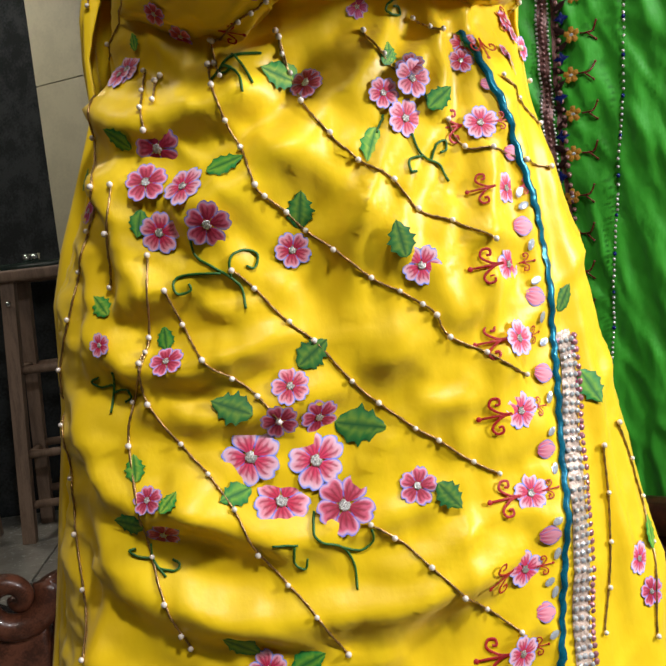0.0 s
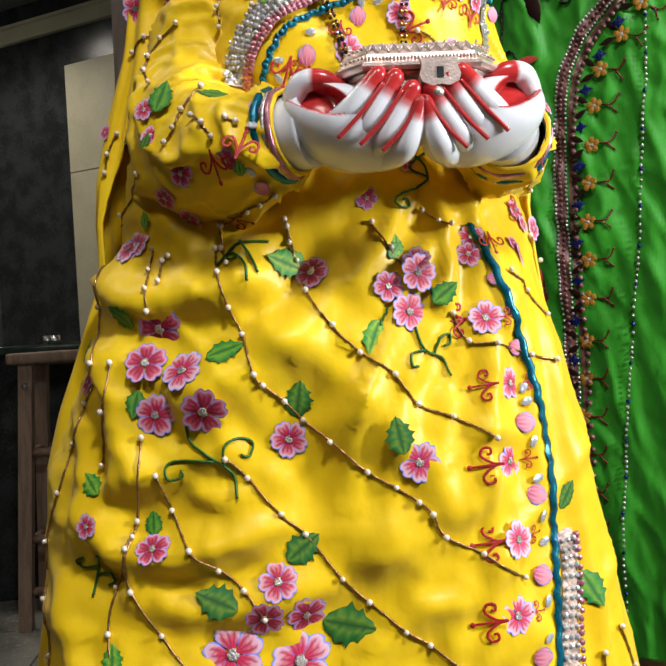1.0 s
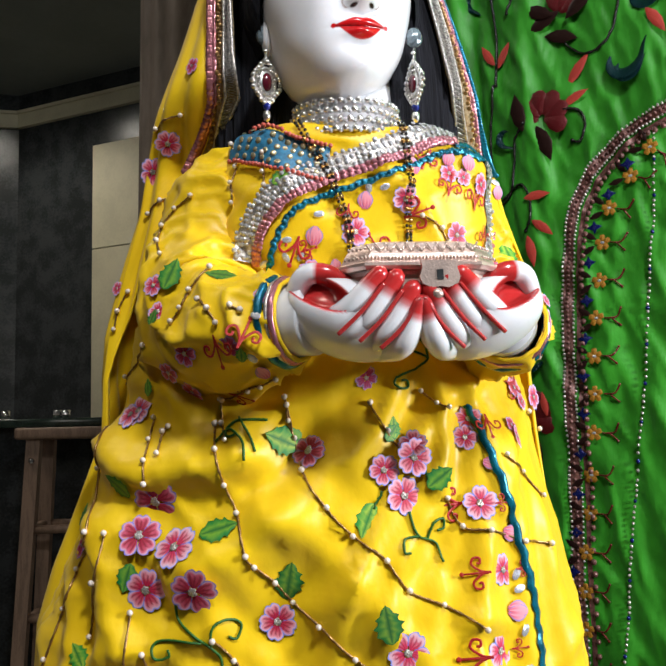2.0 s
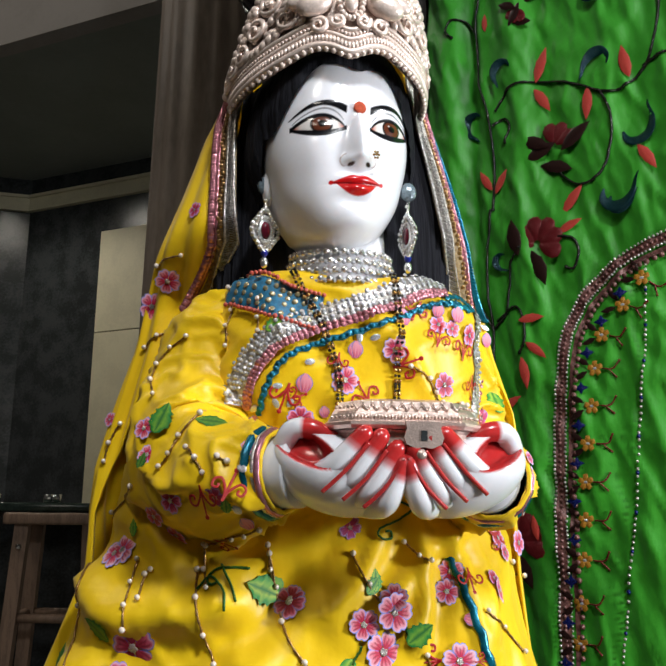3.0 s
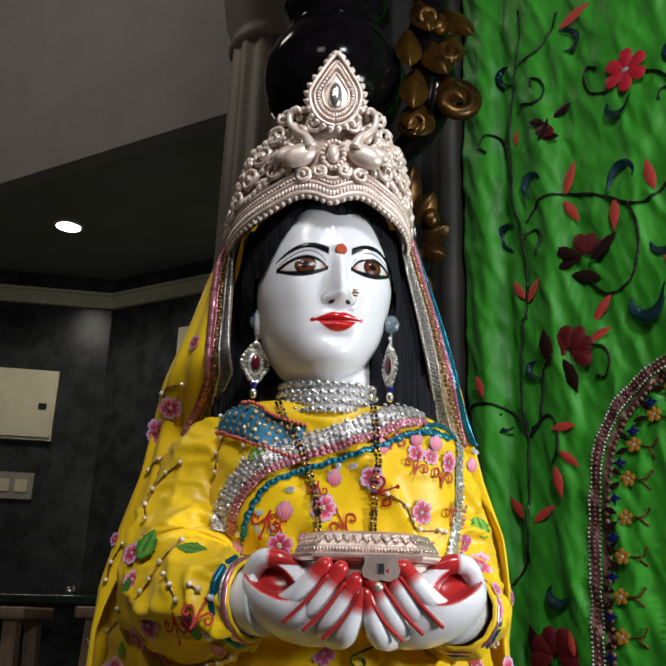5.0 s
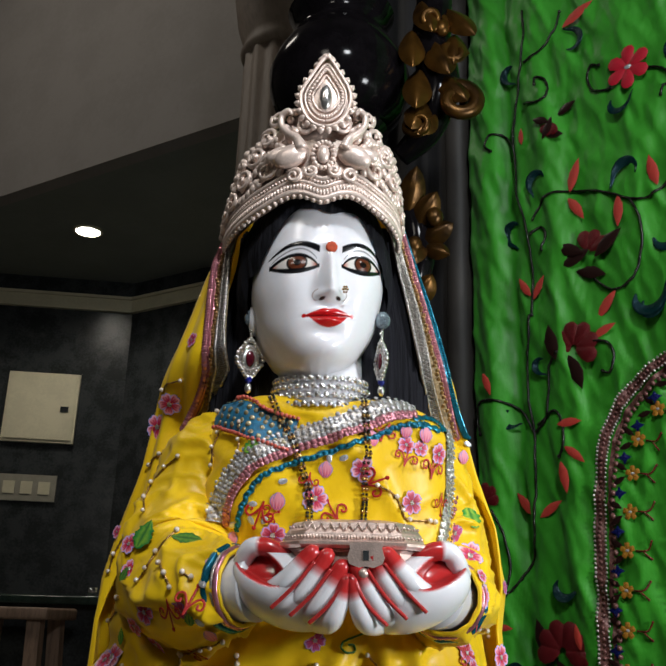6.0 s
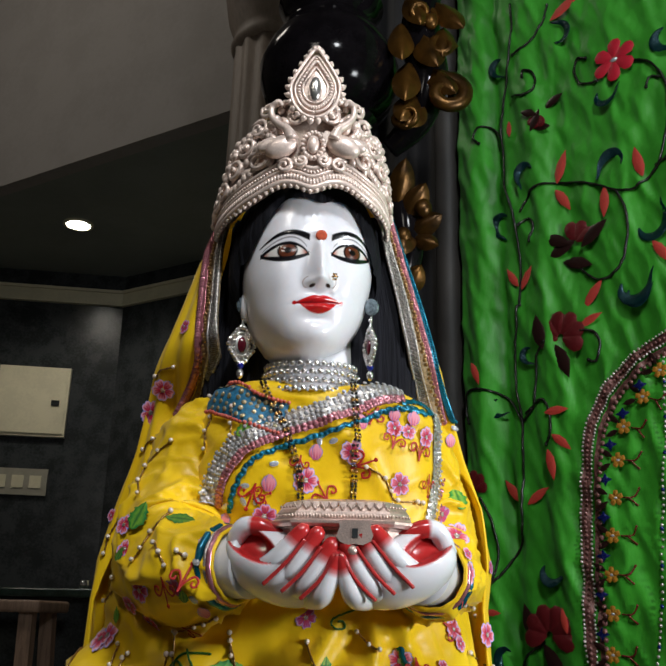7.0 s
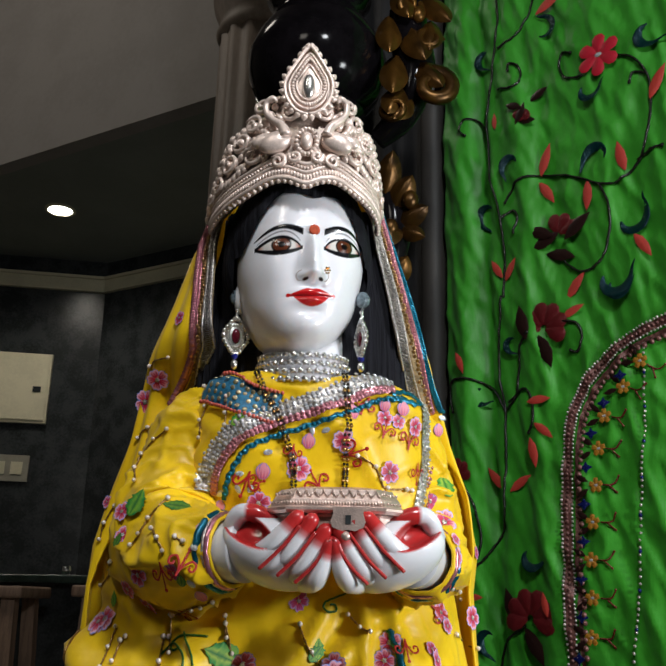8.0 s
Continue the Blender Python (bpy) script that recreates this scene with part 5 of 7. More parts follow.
def leaf_mesh(name, dark, lite, seed):
    """A stitched leaf of unit length with a toothed edge."""
    rr = random.Random(seed)
    b, cols = Build(), []
    b.true = True
    n = 14
    for j in range(n + 1):
        v = j / n
        w = 0.34 * math.sin(math.pi * v ** 0.85) ** 0.8 * (1 + 0.22 * (1 if j % 3 == 1 else -0.3)) * rr.uniform(0.93, 1.07)
        for i in range(7):
            u = (i - 3) / 3
            b.v.append((v - 0.45 - (0.05 * abs(u)), w * u, 0.05 + 0.07 * (1 - u * u) - 0.03 * (i == 3)))
            c = blend(lite, dark, smoothstep(0.2, 0.9, abs(u) + 0.25 * rr.uniform(-1, 1)))
            if i == 3:
                c = tuple(q * 0.6 for q in dark)
            if i in (0, 6):
                c = tuple(q * 0.7 for q in dark)
            cols.append(c)
    for j in range(n):
        for i in range(6):
            p = j * 7 + i
            b.f.append((p, p + 1, p + 8, p + 7))
            b.m.append(0)
    return store_paint(b.mesh(name, M_THREAD), cols)


LEAF = [leaf_mesh("leaf_green", (0.008, 0.20, 0.025), (0.16, 0.36, 0.02), 1), leaf_mesh("leaf_bright", (0.008, 0.27, 0.03), (0.34, 0.50, 0.04), 2), leaf_mesh("leaf_dark", (0.010, 0.14, 0.02), (0.14, 0.26, 0.02), 3)]


def tulip_mesh():
    b, cols = Build(), []
    b.true = True
    for k, a0 in enumerate((-0.42, 0.42, 0.0)):
        for j in range(8):
            v = j / 7
            w = 0.46 * math.sin(math.pi * (0.06 + 0.9 * v) ** 0.8)
            for i in range(7):
                u = (i - 3) / 3
                x, y = 1.7 * v - 0.85, w * u
                y += a0 * math.sin(math.pi * v * 0.8) * 0.8
                b.v.append((x, y, 0.06 + 0.05 * k + 0.14 * (1 - u * u) * math.sin(math.pi * v)))
                c = blend((0.80, 0.30, 0.38), (0.55, 0.03, 0.10), smoothstep(0.2, 0.9, abs(math.sin(6 * u)) * v))
                cols.append((0.12, 0.20, 0.55) if i in (0, 6) else c)
        o = len(b.v) - 56
        for j in range(7):
            for i in range(6):
                p = o + j * 7 + i
                b.f.append((p, p + 1, p + 8, p + 7))
                b.m.append(0)
    return store_paint(b.mesh("tulip", M_THREAD), cols)


TULIP = tulip_mesh()
_g = Build()
_g.true = True
_g.lathe((0, 0), [(0.95, 0.02), (1.0, 0.14), (0.86, 0.26), (0.55, 0.48), (0.3, 0.52), (0.01, 0.52)], 8)
GEM = mesh_of("gem", [(x, y * 0.6, z) for x, y, z in _g.v], _g.f, M_CRYSTAL, False)
_f = Build()
_f.true = True
for sy in (-1, 1):
    _f.tube(bez([(0.9, 0, 0.1), (0.3, 0.10 * sy, 0.1), (-0.3, 0.55 * sy, 0.1), (-0.15, 0.95 * sy, 0.1), (0.25, 0.92 * sy, 0.1), (0.25, 0.62 * sy, 0.1), (0.02, 0.62 * sy, 0.1)], 5), 0.078, 6)
_f.tube([(0.9, 0, 0.1), (-0.9, 0, 0.1)], 0.07, 6)
_f.ball((-1.0, 0, 0.1), 0.16, 8, 6)
FLOURISH = _f.mesh("flourish", M_REDTHREAD)

erng = random.Random(11)


def sew(name, me, x, z, ang, size, parent, label=""):
    m = seat_on(x, z, ang, size * (1.2 if me.name.startswith("flower") else 1.0))
    if m is None:
        return None
    ob = new(name, me)
    ob.parent = parent
    ob.matrix_parent_inverse = parent.matrix_basis.inverted()
    ob.matrix_basis = m
    return ob


def strip(name, pts, width, mat, parent, lift=0.0008, wave=0.0, waves=0, label="", thick=0.0008, shift=0.0, n=8):
    """A ribbon sewn along points of the plan."""
    line = bez([(x, 0, z) for x, z in pts], n)
    b = Build()
    b.true = True
    rows = []
    for i, p in enumerate(line):
        d = (line[min(i + 1, len(line) - 1)] - line[max(i - 1, 0)]).normalized()
        s = Vector((-d.z, 0, d.x))
        row = []
        for k in (-1, -0.4, 0.4, 1):
            o = shift + width * 0.5 * k + wave * math.sin(waves * math.pi * i / (len(line) - 1))
            q, nn = on_cloth(p.x + s.x * o, p.z + s.z * o, lift + (thick if abs(k) < 1 else 0))
            if q is None:
                break
            row.append(q)
        if len(row) == 4:
            rows.append(row)
    b.v = [tuple(q) for r in rows for q in r]
    b.f = [(4 * j + i, 4 * j + i + 1, 4 * j + i + 5, 4 * j + i + 4) for j in range(len(rows) - 1) for i in range(3)]
    b.m = [0] * len(b.f)
    return part(name, b, mat, parent, label)


def beads(name, pts, step, size, mat, parent, rows=1, gap=0.0, shift=0.0, label="", jitter=0.1, flat=1.0, sides=6):
    """Rows of small beads or sequins along points of the plan; step, size, gap in plan units."""
    line = bez([(x, 0, z) for x, z in pts], 16)
    b = Build()
    b.true = True
    acc = 0.0
    for i in range(1, len(line)):
        d = line[i] - line[i - 1]
        acc += d.length
        if acc < step:
            continue
        acc = 0.0
        d.normalize()
        s = Vector((-d.z, 0, d.x))
        for r in range(rows):
            o = shift + (r - (rows - 1) / 2) * gap + erng.uniform(-1, 1) * jitter * size
            q, nn = on_cloth(line[i].x + s.x * o, line[i].z + s.z * o, size * K * 0.5 * flat + 0.0013)
            if q is None:
                continue
            tilt = nn.to_track_quat("Z", "Y").to_matrix() @ Matrix.Rotation(erng.uniform(-0.35, 0.35), 3, "X")
            e = size * K * erng.uniform(0.85, 1.1)
            b.ball(q, (e, e, e * flat), sides, 4, 0, tilt)
    return tagged(part(name, b, mat, parent, label), kind="stuff")


def vine(pts, parent=None):
    line = [on_cloth(p.x, p.z, 0.0007)[0] for p in bez([(x, 0, z) for x, z in pts], 7)]
    b = Build()
    b.true = True
    line = [p for p in line if p is not None]
    b.tube(line, 0.0005, 6)
    return part("stem", b, M_STEM, parent or saree)


def pearl_string(pts, parent=None):
    line = [on_cloth(p.x, p.z, 0.0006)[0] for p in bez([(x, 0, z) for x, z in pts], 8)]
    line = [p for p in line if p is not None]
    b = Build()
    b.true = True
    b.tube(line, [0.00036 + 0.00022 * (i % 2) for i in range(len(line))], 5)
    for k, (x, z) in enumerate(pts):
        p, nn = on_cloth(x, z, 0.0014)
        if p is not None:
            b.ball(p, 0.00118 * erng.uniform(0.85, 1.1), 8, 6, 1)
    return part("pearl_string", b, [M_CHAIN, M_PEARL], parent or saree)


SKIRT_FLOWERS = [(-0.19, 1.025, 0.012, "L"), (-0.165, 0.959, 0.0162, "R"), (-0.177, 0.933, 0.0149, "R"), (-0.149, 0.925, 0.0153, "L"), (-0.171, 0.895, 0.0142, "P"), (-0.135, 0.896, 0.0155, "R"), (-0.075, 0.87, 0.0125, "P"), (-0.049, 0.992, 0.0119, "R"),
    (0.006, 0.978, 0.0107, "P"), (0.029, 0.987, 0.0131, "P"), (0.021, 0.958, 0.0133, "P"), (0.019, 0.847, 0.0136, "L")]
LOWER_FLOWERS = [(-0.089, 0.769, 0.0134, "P"), (-0.101, 0.746, 0.0128, "R"), (-0.071, 0.744, 0.0136, "R"), (-0.125, 0.72, 0.0197, "L"), (-0.077, 0.71, 0.0198, "L"), (-0.107, 0.684, 0.0194, "P"), (-0.06, 0.675, 0.0198, "R"), (-0.003, 0.681, 0.013, "R"),
    (-0.178, 0.798, 0.0119, "R"), (-0.227, 0.816, 0.0082, "P"), (-0.229, 0.922, 0.0102, "R"), (-0.204, 0.699, 0.0103, "R"), (-0.197, 0.671, 0.0114, "R"), (-0.132, 0.562, 0.0136, "P"), (0.182, 0.583, 0.0125, "L"), (0.191, 0.553, 0.0107, "R"),
    (0.139, 0.769, 0.0104, "P"), (0.141, 0.737, 0.0104, "P"), (0.121, 1.0, 0.0088, "P"), (0.074, 1.0, 0.0092, "P")]
BORDER_FLOWERS = [(0.081, 0.95, 0.012, "L"), (0.097, 0.899, 0.0111, "P"), (0.092, 0.84, 0.0128, "L"), (0.091, 0.782, 0.0131, "L"), (0.087, 0.725, 0.0134, "L"), (0.087, 0.66, 0.0135, "L"), (0.074, 0.603, 0.0134, "L"), (0.062, 0.541, 0.0136, "L")]
SKIRT_TULIPS = [(0.106, 0.926, 0.0084), (0.108, 0.868, 0.0105), (0.113, 0.812, 0.0106), (0.113, 0.75, 0.0106), (0.106, 0.691, 0.0105), (0.098, 0.626, 0.0108), (0.086, 0.567, 0.0111), (0.092, 0.98, 0.0067)]
GEMS = [(0.109, 0.895), (0.111, 0.884), (0.114, 0.853), (0.115, 0.824), (0.117, 0.795), (0.118, 0.774), (0.116, 0.73), (0.112, 0.704),
    (0.111, 0.674), (0.105, 0.636), (0.102, 0.61), (0.093, 0.589), (0.097, 0.58), (0.091, 0.548)]
SKIRT_LEAVES = [(-0.194, 0.971, 150, 0.0258), (-0.117, 0.937, 15, 0.0294), (-0.07, 1.001, 170, 0.0297), (0.049, 0.97, 40, 0.0237), (-0.007, 0.941, 250, 0.0271), (0.015, 1.009, 80, 0.018), (-0.066, 0.899, 85, 0.0281), (0.004, 0.868, 105, 0.0285),
    (-0.07, 0.791, 40, 0.0296), (-0.134, 0.758, 155, 0.0332), (-0.04, 0.732, -10, 0.0404)]
LOWER_LEAVES = [(-0.14, 0.695, 200, 0.0264), (0.019, 0.672, -50, 0.0268), (-0.186, 0.903, 260, 0.0213), (-0.177, 0.815, 100, 0.0194), (-0.224, 0.845, 130, 0.0213), (-0.212, 0.721, 100, 0.0215), (-0.22, 0.683, 180, 0.0248), (-0.188, 0.697, 70, 0.0193),
    (-0.149, 0.584, 150, 0.0296), (-0.102, 0.563, 25, 0.0284), (-0.227, 0.947, 85, 0.0188), (0.142, 0.807, 60, 0.0244), (0.157, 0.732, -60, 0.0319), (0.199, 0.6, 80, 0.0294)]
RIBBON = [(0.078, 1.026), (0.093, 0.987), (0.107, 0.941), (0.118, 0.899), (0.125, 0.864), (0.128, 0.83), (0.128, 0.788), (0.126, 0.757),
    (0.124, 0.723), (0.12, 0.679), (0.115, 0.639), (0.108, 0.597), (0.101, 0.557), (0.094, 0.521)]
LACE = [(0.137, 0.78), (0.139, 0.752), (0.133, 0.704), (0.13, 0.67), (0.127, 0.629), (0.124, 0.593), (0.118, 0.553), (0.115, 0.517)]
UPPER_FLOWERS = [(-0.182, 1.253, 0.0123, 'P'), (-0.166, 1.273, 0.0111, 'P'), (-0.216, 1.145, 0.0065, 'P'), (-0.165, 1.122, 0.0085, 'P'), (-0.161, 1.101, 0.0084, 'P'), (-0.139, 1.067, 0.0092, 'R'), (-0.105, 1.069, 0.0082, 'V'), (-0.154, 1.056, 0.0085, 'R'),
    (-0.137, 1.042, 0.0089, 'R'), (-0.183, 1.028, 0.0129, 'L'), (-0.082, 1.104, 0.006, 'P'), (-0.048, 0.994, 0.0105, 'R'), (-0.043, 1.134, 0.01, 'R'), (-0.007, 1.167, 0.0107, 'P'), (0.035, 1.194, 0.01, 'L'), (0.074, 1.219, 0.0075, 'P'),
    (0.087, 1.217, 0.0067, 'P')]
UPPER_SMALL = [(0.104, 1.214, 0.0092, 'P'), (0.079, 1.167, 0.0093, 'R'), (0.121, 1.146, 0.0101, 'V'), (0.135, 1.125, 0.0119, 'L'), (0.134, 1.087, 0.0087, 'L'), (0.176, 1.101, 0.0064, 'V'), (0.133, 1.102, 0.0051, 'P'), (0.128, 1.041, 0.0088, 'P'),
    (0.134, 1.029, 0.0068, 'P'), (0.169, 1.036, 0.011, 'P'), (-0.003, 1.049, 0.0084, 'V'), (0.079, 1.014, 0.0103, 'P'), (0.117, 1.009, 0.0066, 'R'), (0.03, 0.996, 0.0104, 'P'), (0.033, 1.076, 0.0057, 'P'), (-0.14, 1.331, 0.0069, 'R')]
UPPER_TULIPS = [(-0.082, 1.051, 0.0075), (-0.04, 1.164, 0.0093), (-0.081, 1.131, 0.0082), (0.002, 1.193, 0.0085), (0.043, 1.222, 0.0086), (0.074, 1.232, 0.0075), (0.092, 1.23, 0.0088), (0.132, 1.221, 0.008),
    (-0.023, 1.141, 0.0057)]
UPPER_LEAVES = [(-0.152, 1.13, 75, 0.0266), (-0.113, 1.126, 205, 0.0259), (-0.065, 1.213, 40, 0.018), (0.138, 1.163, 100, 0.0274), (0.113, 1.126, 20, 0.0134), (0.013, 1.005, 45, 0.0173), (-0.064, 1.004, 165, 0.0288), (-0.174, 1.047, 100, 0.0144),
    (-0.165, 1.096, 85, 0.0136), (-0.097, 1.063, 85, 0.0126)]

for rows_, holder in ((SKIRT_FLOWERS, saree), (LOWER_FLOWERS, saree), (UPPER_FLOWERS, saree), (UPPER_SMALL, saree)):
    for x, z, r, tone in rows_:
        sew("embroidered_flower", erng.choice(FLOWER[tone]), x, z, erng.uniform(0, 72), r, veil if x < -0.15 and z > 1.24 else holder)
for x, z, r, tone in BORDER_FLOWERS:
    sew("embroidered_flower", FLOWER[tone][0], x, z, 18, r, saree)
    sew("flourish", FLOURISH, x - 0.022, z, 3, r * 1.05, saree)
    sew("flourish", FLOURISH, x + 0.017, z, 183, r * 0.55, saree)
for x, z, r in SKIRT_TULIPS:
    sew("embroidered_tulip", TULIP, x, z, 170 + erng.uniform(-12, 12), r, saree)
for x, z, r in UPPER_TULIPS:
    sew("embroidered_tulip", TULIP, x, z, 275 + erng.uniform(-20, 20), r, saree)
for k, (x, z) in enumerate(GEMS):
    sew("crystal", GEM, x, z, 20 if k % 2 else 60, 0.0052, saree)
for rows_ in (SKIRT_LEAVES, LOWER_LEAVES, UPPER_LEAVES):
    for x, z, ang, ln in rows_:
        sew("embroidered_leaf", erng.choice(LEAF), x, z, ang - 3, ln, saree)
vine([(0.025, 0.946), (0.03, 0.929), (0.045, 0.922), (0.05, 0.908)])
vine([(0.03, 0.928), (0.02, 0.926), (0.019, 0.917), (0.023, 0.917)])
vine([(0.038, 0.925), (0.043, 0.937), (0.051, 0.94), (0.052, 0.933), (0.047, 0.931)])
vine([(-0.149, 0.888), (-0.145, 0.872), (-0.124, 0.856), (-0.116, 0.846), (-0.115, 0.831)])
vine([(-0.13, 0.859), (-0.156, 0.86), (-0.165, 0.856), (-0.164, 0.848), (-0.154, 0.849), (-0.154, 0.854)])
vine([(-0.123, 0.856), (-0.122, 0.869), (-0.112, 0.874), (-0.102, 0.87), (-0.105, 0.86), (-0.111, 0.862)])
vine([(-0.083, 0.673), (-0.085, 0.656), (-0.067, 0.647), (-0.059, 0.631), (-0.059, 0.613)])
vine([(-0.067, 0.647), (-0.053, 0.641), (-0.043, 0.647), (-0.043, 0.656)])
vine([(-0.118, 0.655), (-0.099, 0.653)])
vine([(-0.102, 0.652), (-0.103, 0.64), (-0.096, 0.634), (-0.093, 0.642)])
vine([(-0.22, 0.795), (-0.223, 0.779), (-0.227, 0.763)])
vine([(-0.223, 0.784), (-0.234, 0.783), (-0.24, 0.788), (-0.234, 0.791)])
vine([(-0.224, 0.777), (-0.213, 0.78), (-0.21, 0.773), (-0.215, 0.77)])
vine([(-0.208, 0.664), (-0.207, 0.651), (-0.199, 0.639)])
vine([(-0.207, 0.653), (-0.218, 0.656), (-0.224, 0.661), (-0.219, 0.662)])
vine([(-0.203, 0.645), (-0.192, 0.642), (-0.188, 0.646), (-0.193, 0.65)])
vine([(-0.119, 1.001), (-0.108, 1.011), (-0.099, 1.001), (-0.098, 0.988)])
vine([(0.038, 0.982), (0.041, 0.968)])
vine([(0.005, 0.962), (-0.002, 0.949)])
pearl_string([(-0.066, 1.033), (-0.054, 0.978), (-0.039, 0.952), (-0.019, 0.931), (0.005, 0.912), (0.021, 0.889), (0.047, 0.878), (0.077, 0.862)])
pearl_string([(-0.12, 1.015), (-0.119, 0.995), (-0.113, 0.971), (-0.103, 0.948), (-0.098, 0.92), (-0.092, 0.912), (-0.077, 0.899), (-0.063, 0.883), (-0.044, 0.867), (-0.02, 0.843), (-0.0, 0.83), (0.017, 0.818), (0.026, 0.809), (0.034, 0.792), (0.064, 0.774), (0.095, 0.752)])
pearl_string([(-0.122, 0.861), (-0.107, 0.845), (-0.085, 0.816), (-0.067, 0.8), (-0.044, 0.768), (-0.024, 0.747), (-0.0, 0.726), (0.018, 0.713), (0.042, 0.693), (0.063, 0.68)])
pearl_string([(-0.183, 0.879), (-0.19, 0.817), (-0.199, 0.798), (-0.196, 0.768), (-0.176, 0.735), (-0.158, 0.712), (-0.143, 0.685), (-0.128, 0.65), (-0.109, 0.623), (-0.092, 0.6), (-0.072, 0.565)])
pearl_string([(-0.173, 0.851), (-0.163, 0.824), (-0.151, 0.796), (-0.132, 0.782), (-0.114, 0.764), (-0.101, 0.746)])
pearl_string([(-0.043, 0.659), (-0.026, 0.647), (-0.002, 0.622), (0.02, 0.598), (0.038, 0.58), (0.064, 0.557)])
pearl_string([(-0.169, 1.022), (-0.172, 1.004), (-0.174, 0.988), (-0.173, 0.973)])
pearl_string([(-0.214, 1.018), (-0.219, 0.983), (-0.219, 0.936), (-0.23, 0.905), (-0.242, 0.873), (-0.255, 0.837), (-0.27, 0.798), (-0.275, 0.751), (-0.273, 0.707), (-0.273, 0.665), (-0.27, 0.623), (-0.268, 0.583)])
pearl_string([(-0.204, 0.935), (-0.211, 0.899), (-0.215, 0.858)])
pearl_string([(-0.194, 0.806), (-0.208, 0.768), (-0.215, 0.737), (-0.208, 0.654), (-0.201, 0.622), (-0.192, 0.596), (-0.187, 0.583)])
pearl_string([(0.162, 0.682), (0.161, 0.643), (0.156, 0.604), (0.149, 0.568), (0.138, 0.535)])
pearl_string([(0.183, 0.696), (0.194, 0.661), (0.205, 0.624), (0.202, 0.589), (0.19, 0.516)])
pearl_string([(0.054, 0.956), (0.067, 0.933), (0.087, 0.93), (0.117, 0.92), (0.145, 0.914)])
pearl_string([(-0.001, 1.028), (0.009, 1.007), (0.021, 0.991)])
pearl_string([(0.105, 0.986), (0.124, 0.971), (0.143, 0.951)])
pearl_string([(-0.105, 1.253), (-0.102, 1.231), (-0.106, 1.216), (-0.106, 1.199)], saree)
pearl_string([(-0.079, 1.238), (-0.079, 1.221), (-0.079, 1.208)], saree)
pearl_string([(-0.141, 1.209), (-0.155, 1.2), (-0.166, 1.185), (-0.169, 1.168), (-0.164, 1.154)], saree)
pearl_string([(-0.122, 1.133), (-0.136, 1.115), (-0.142, 1.102), (-0.15, 1.091)], saree)
pearl_string([(-0.127, 1.105), (-0.122, 1.096), (-0.115, 1.086)], saree)
pearl_string([(-0.106, 1.097), (-0.098, 1.093)], saree)
pearl_string([(-0.205, 1.14), (-0.214, 1.122), (-0.217, 1.105)], veil)
pearl_string([(-0.175, 1.078), (-0.198, 1.058), (-0.212, 1.044), (-0.217, 1.029)], veil)
pearl_string([(0.049, 1.181), (0.064, 1.171), (0.07, 1.159), (0.075, 1.152), (0.095, 1.153), (0.1, 1.152)], saree)
pearl_string([(0.13, 1.062), (0.148, 1.062), (0.165, 1.054)], saree)
pearl_string([(0.143, 1.021), (0.173, 1.006)], saree)
pearl_string([(0.042, 1.038), (0.053, 1.027), (0.06, 1.024)], saree)
pearl_string([(-0.156, 1.014), (-0.161, 1.01), (-0.164, 0.993)], saree)
pearl_string([(-0.116, 1.034), (-0.114, 1.015), (-0.111, 1.002)], saree)
pearl_string([(-0.065, 1.027), (-0.065, 1.018), (-0.06, 1.003)], saree)
pearl_string([(-0.115, 1.033), (-0.094, 1.041), (-0.084, 1.043), (-0.074, 1.047)], saree)
pearl_string([(-0.185, 1.212), (-0.175, 1.222), (-0.165, 1.226)], veil)
pearl_string([(-0.177, 1.29), (-0.152, 1.294)], veil)
vine([(0.048, 1.085), (0.035, 1.073), (0.049, 1.064), (0.04, 1.057), (0.026, 1.051), (0.02, 1.045), (0.023, 1.04), (0.03, 1.041), (0.029, 1.046), (0.025, 1.046)])
vine([(0.049, 1.064), (0.047, 1.075), (0.039, 1.083)])
vine([(-0.08, 1.017), (-0.093, 1.017), (-0.104, 1.016), (-0.111, 1.009), (-0.108, 1.005), (-0.104, 1.007)])
vine([(-0.101, 1.019), (-0.094, 1.006), (-0.09, 0.994)])

# turquoise ribbon and silver lace down the border
strip("turquoise_ribbon", RIBBON, 0.0062, M_TURQ, saree, 0.0008, 0.0012, 60, "scalloped turquoise sequin ribbon")
strip("lace_band", LACE, 0.0150, material("pale_pink_net", (0.72, 0.52, 0.42), 0.4, 0.2, 0.5, 90, 0.6, 300, 0.002), saree, 0.0006, label="open silver lace band")
beads("lace_edge", LACE, 0.0062, 0.0026, M_CRYSTAL, saree, 3, 0.0056, flat=0.6)
beads("pink_sequin", LACE, 0.005, 0.0030, M_PINKSEQ, saree, 1, 0, 0.0095, flat=0.4)

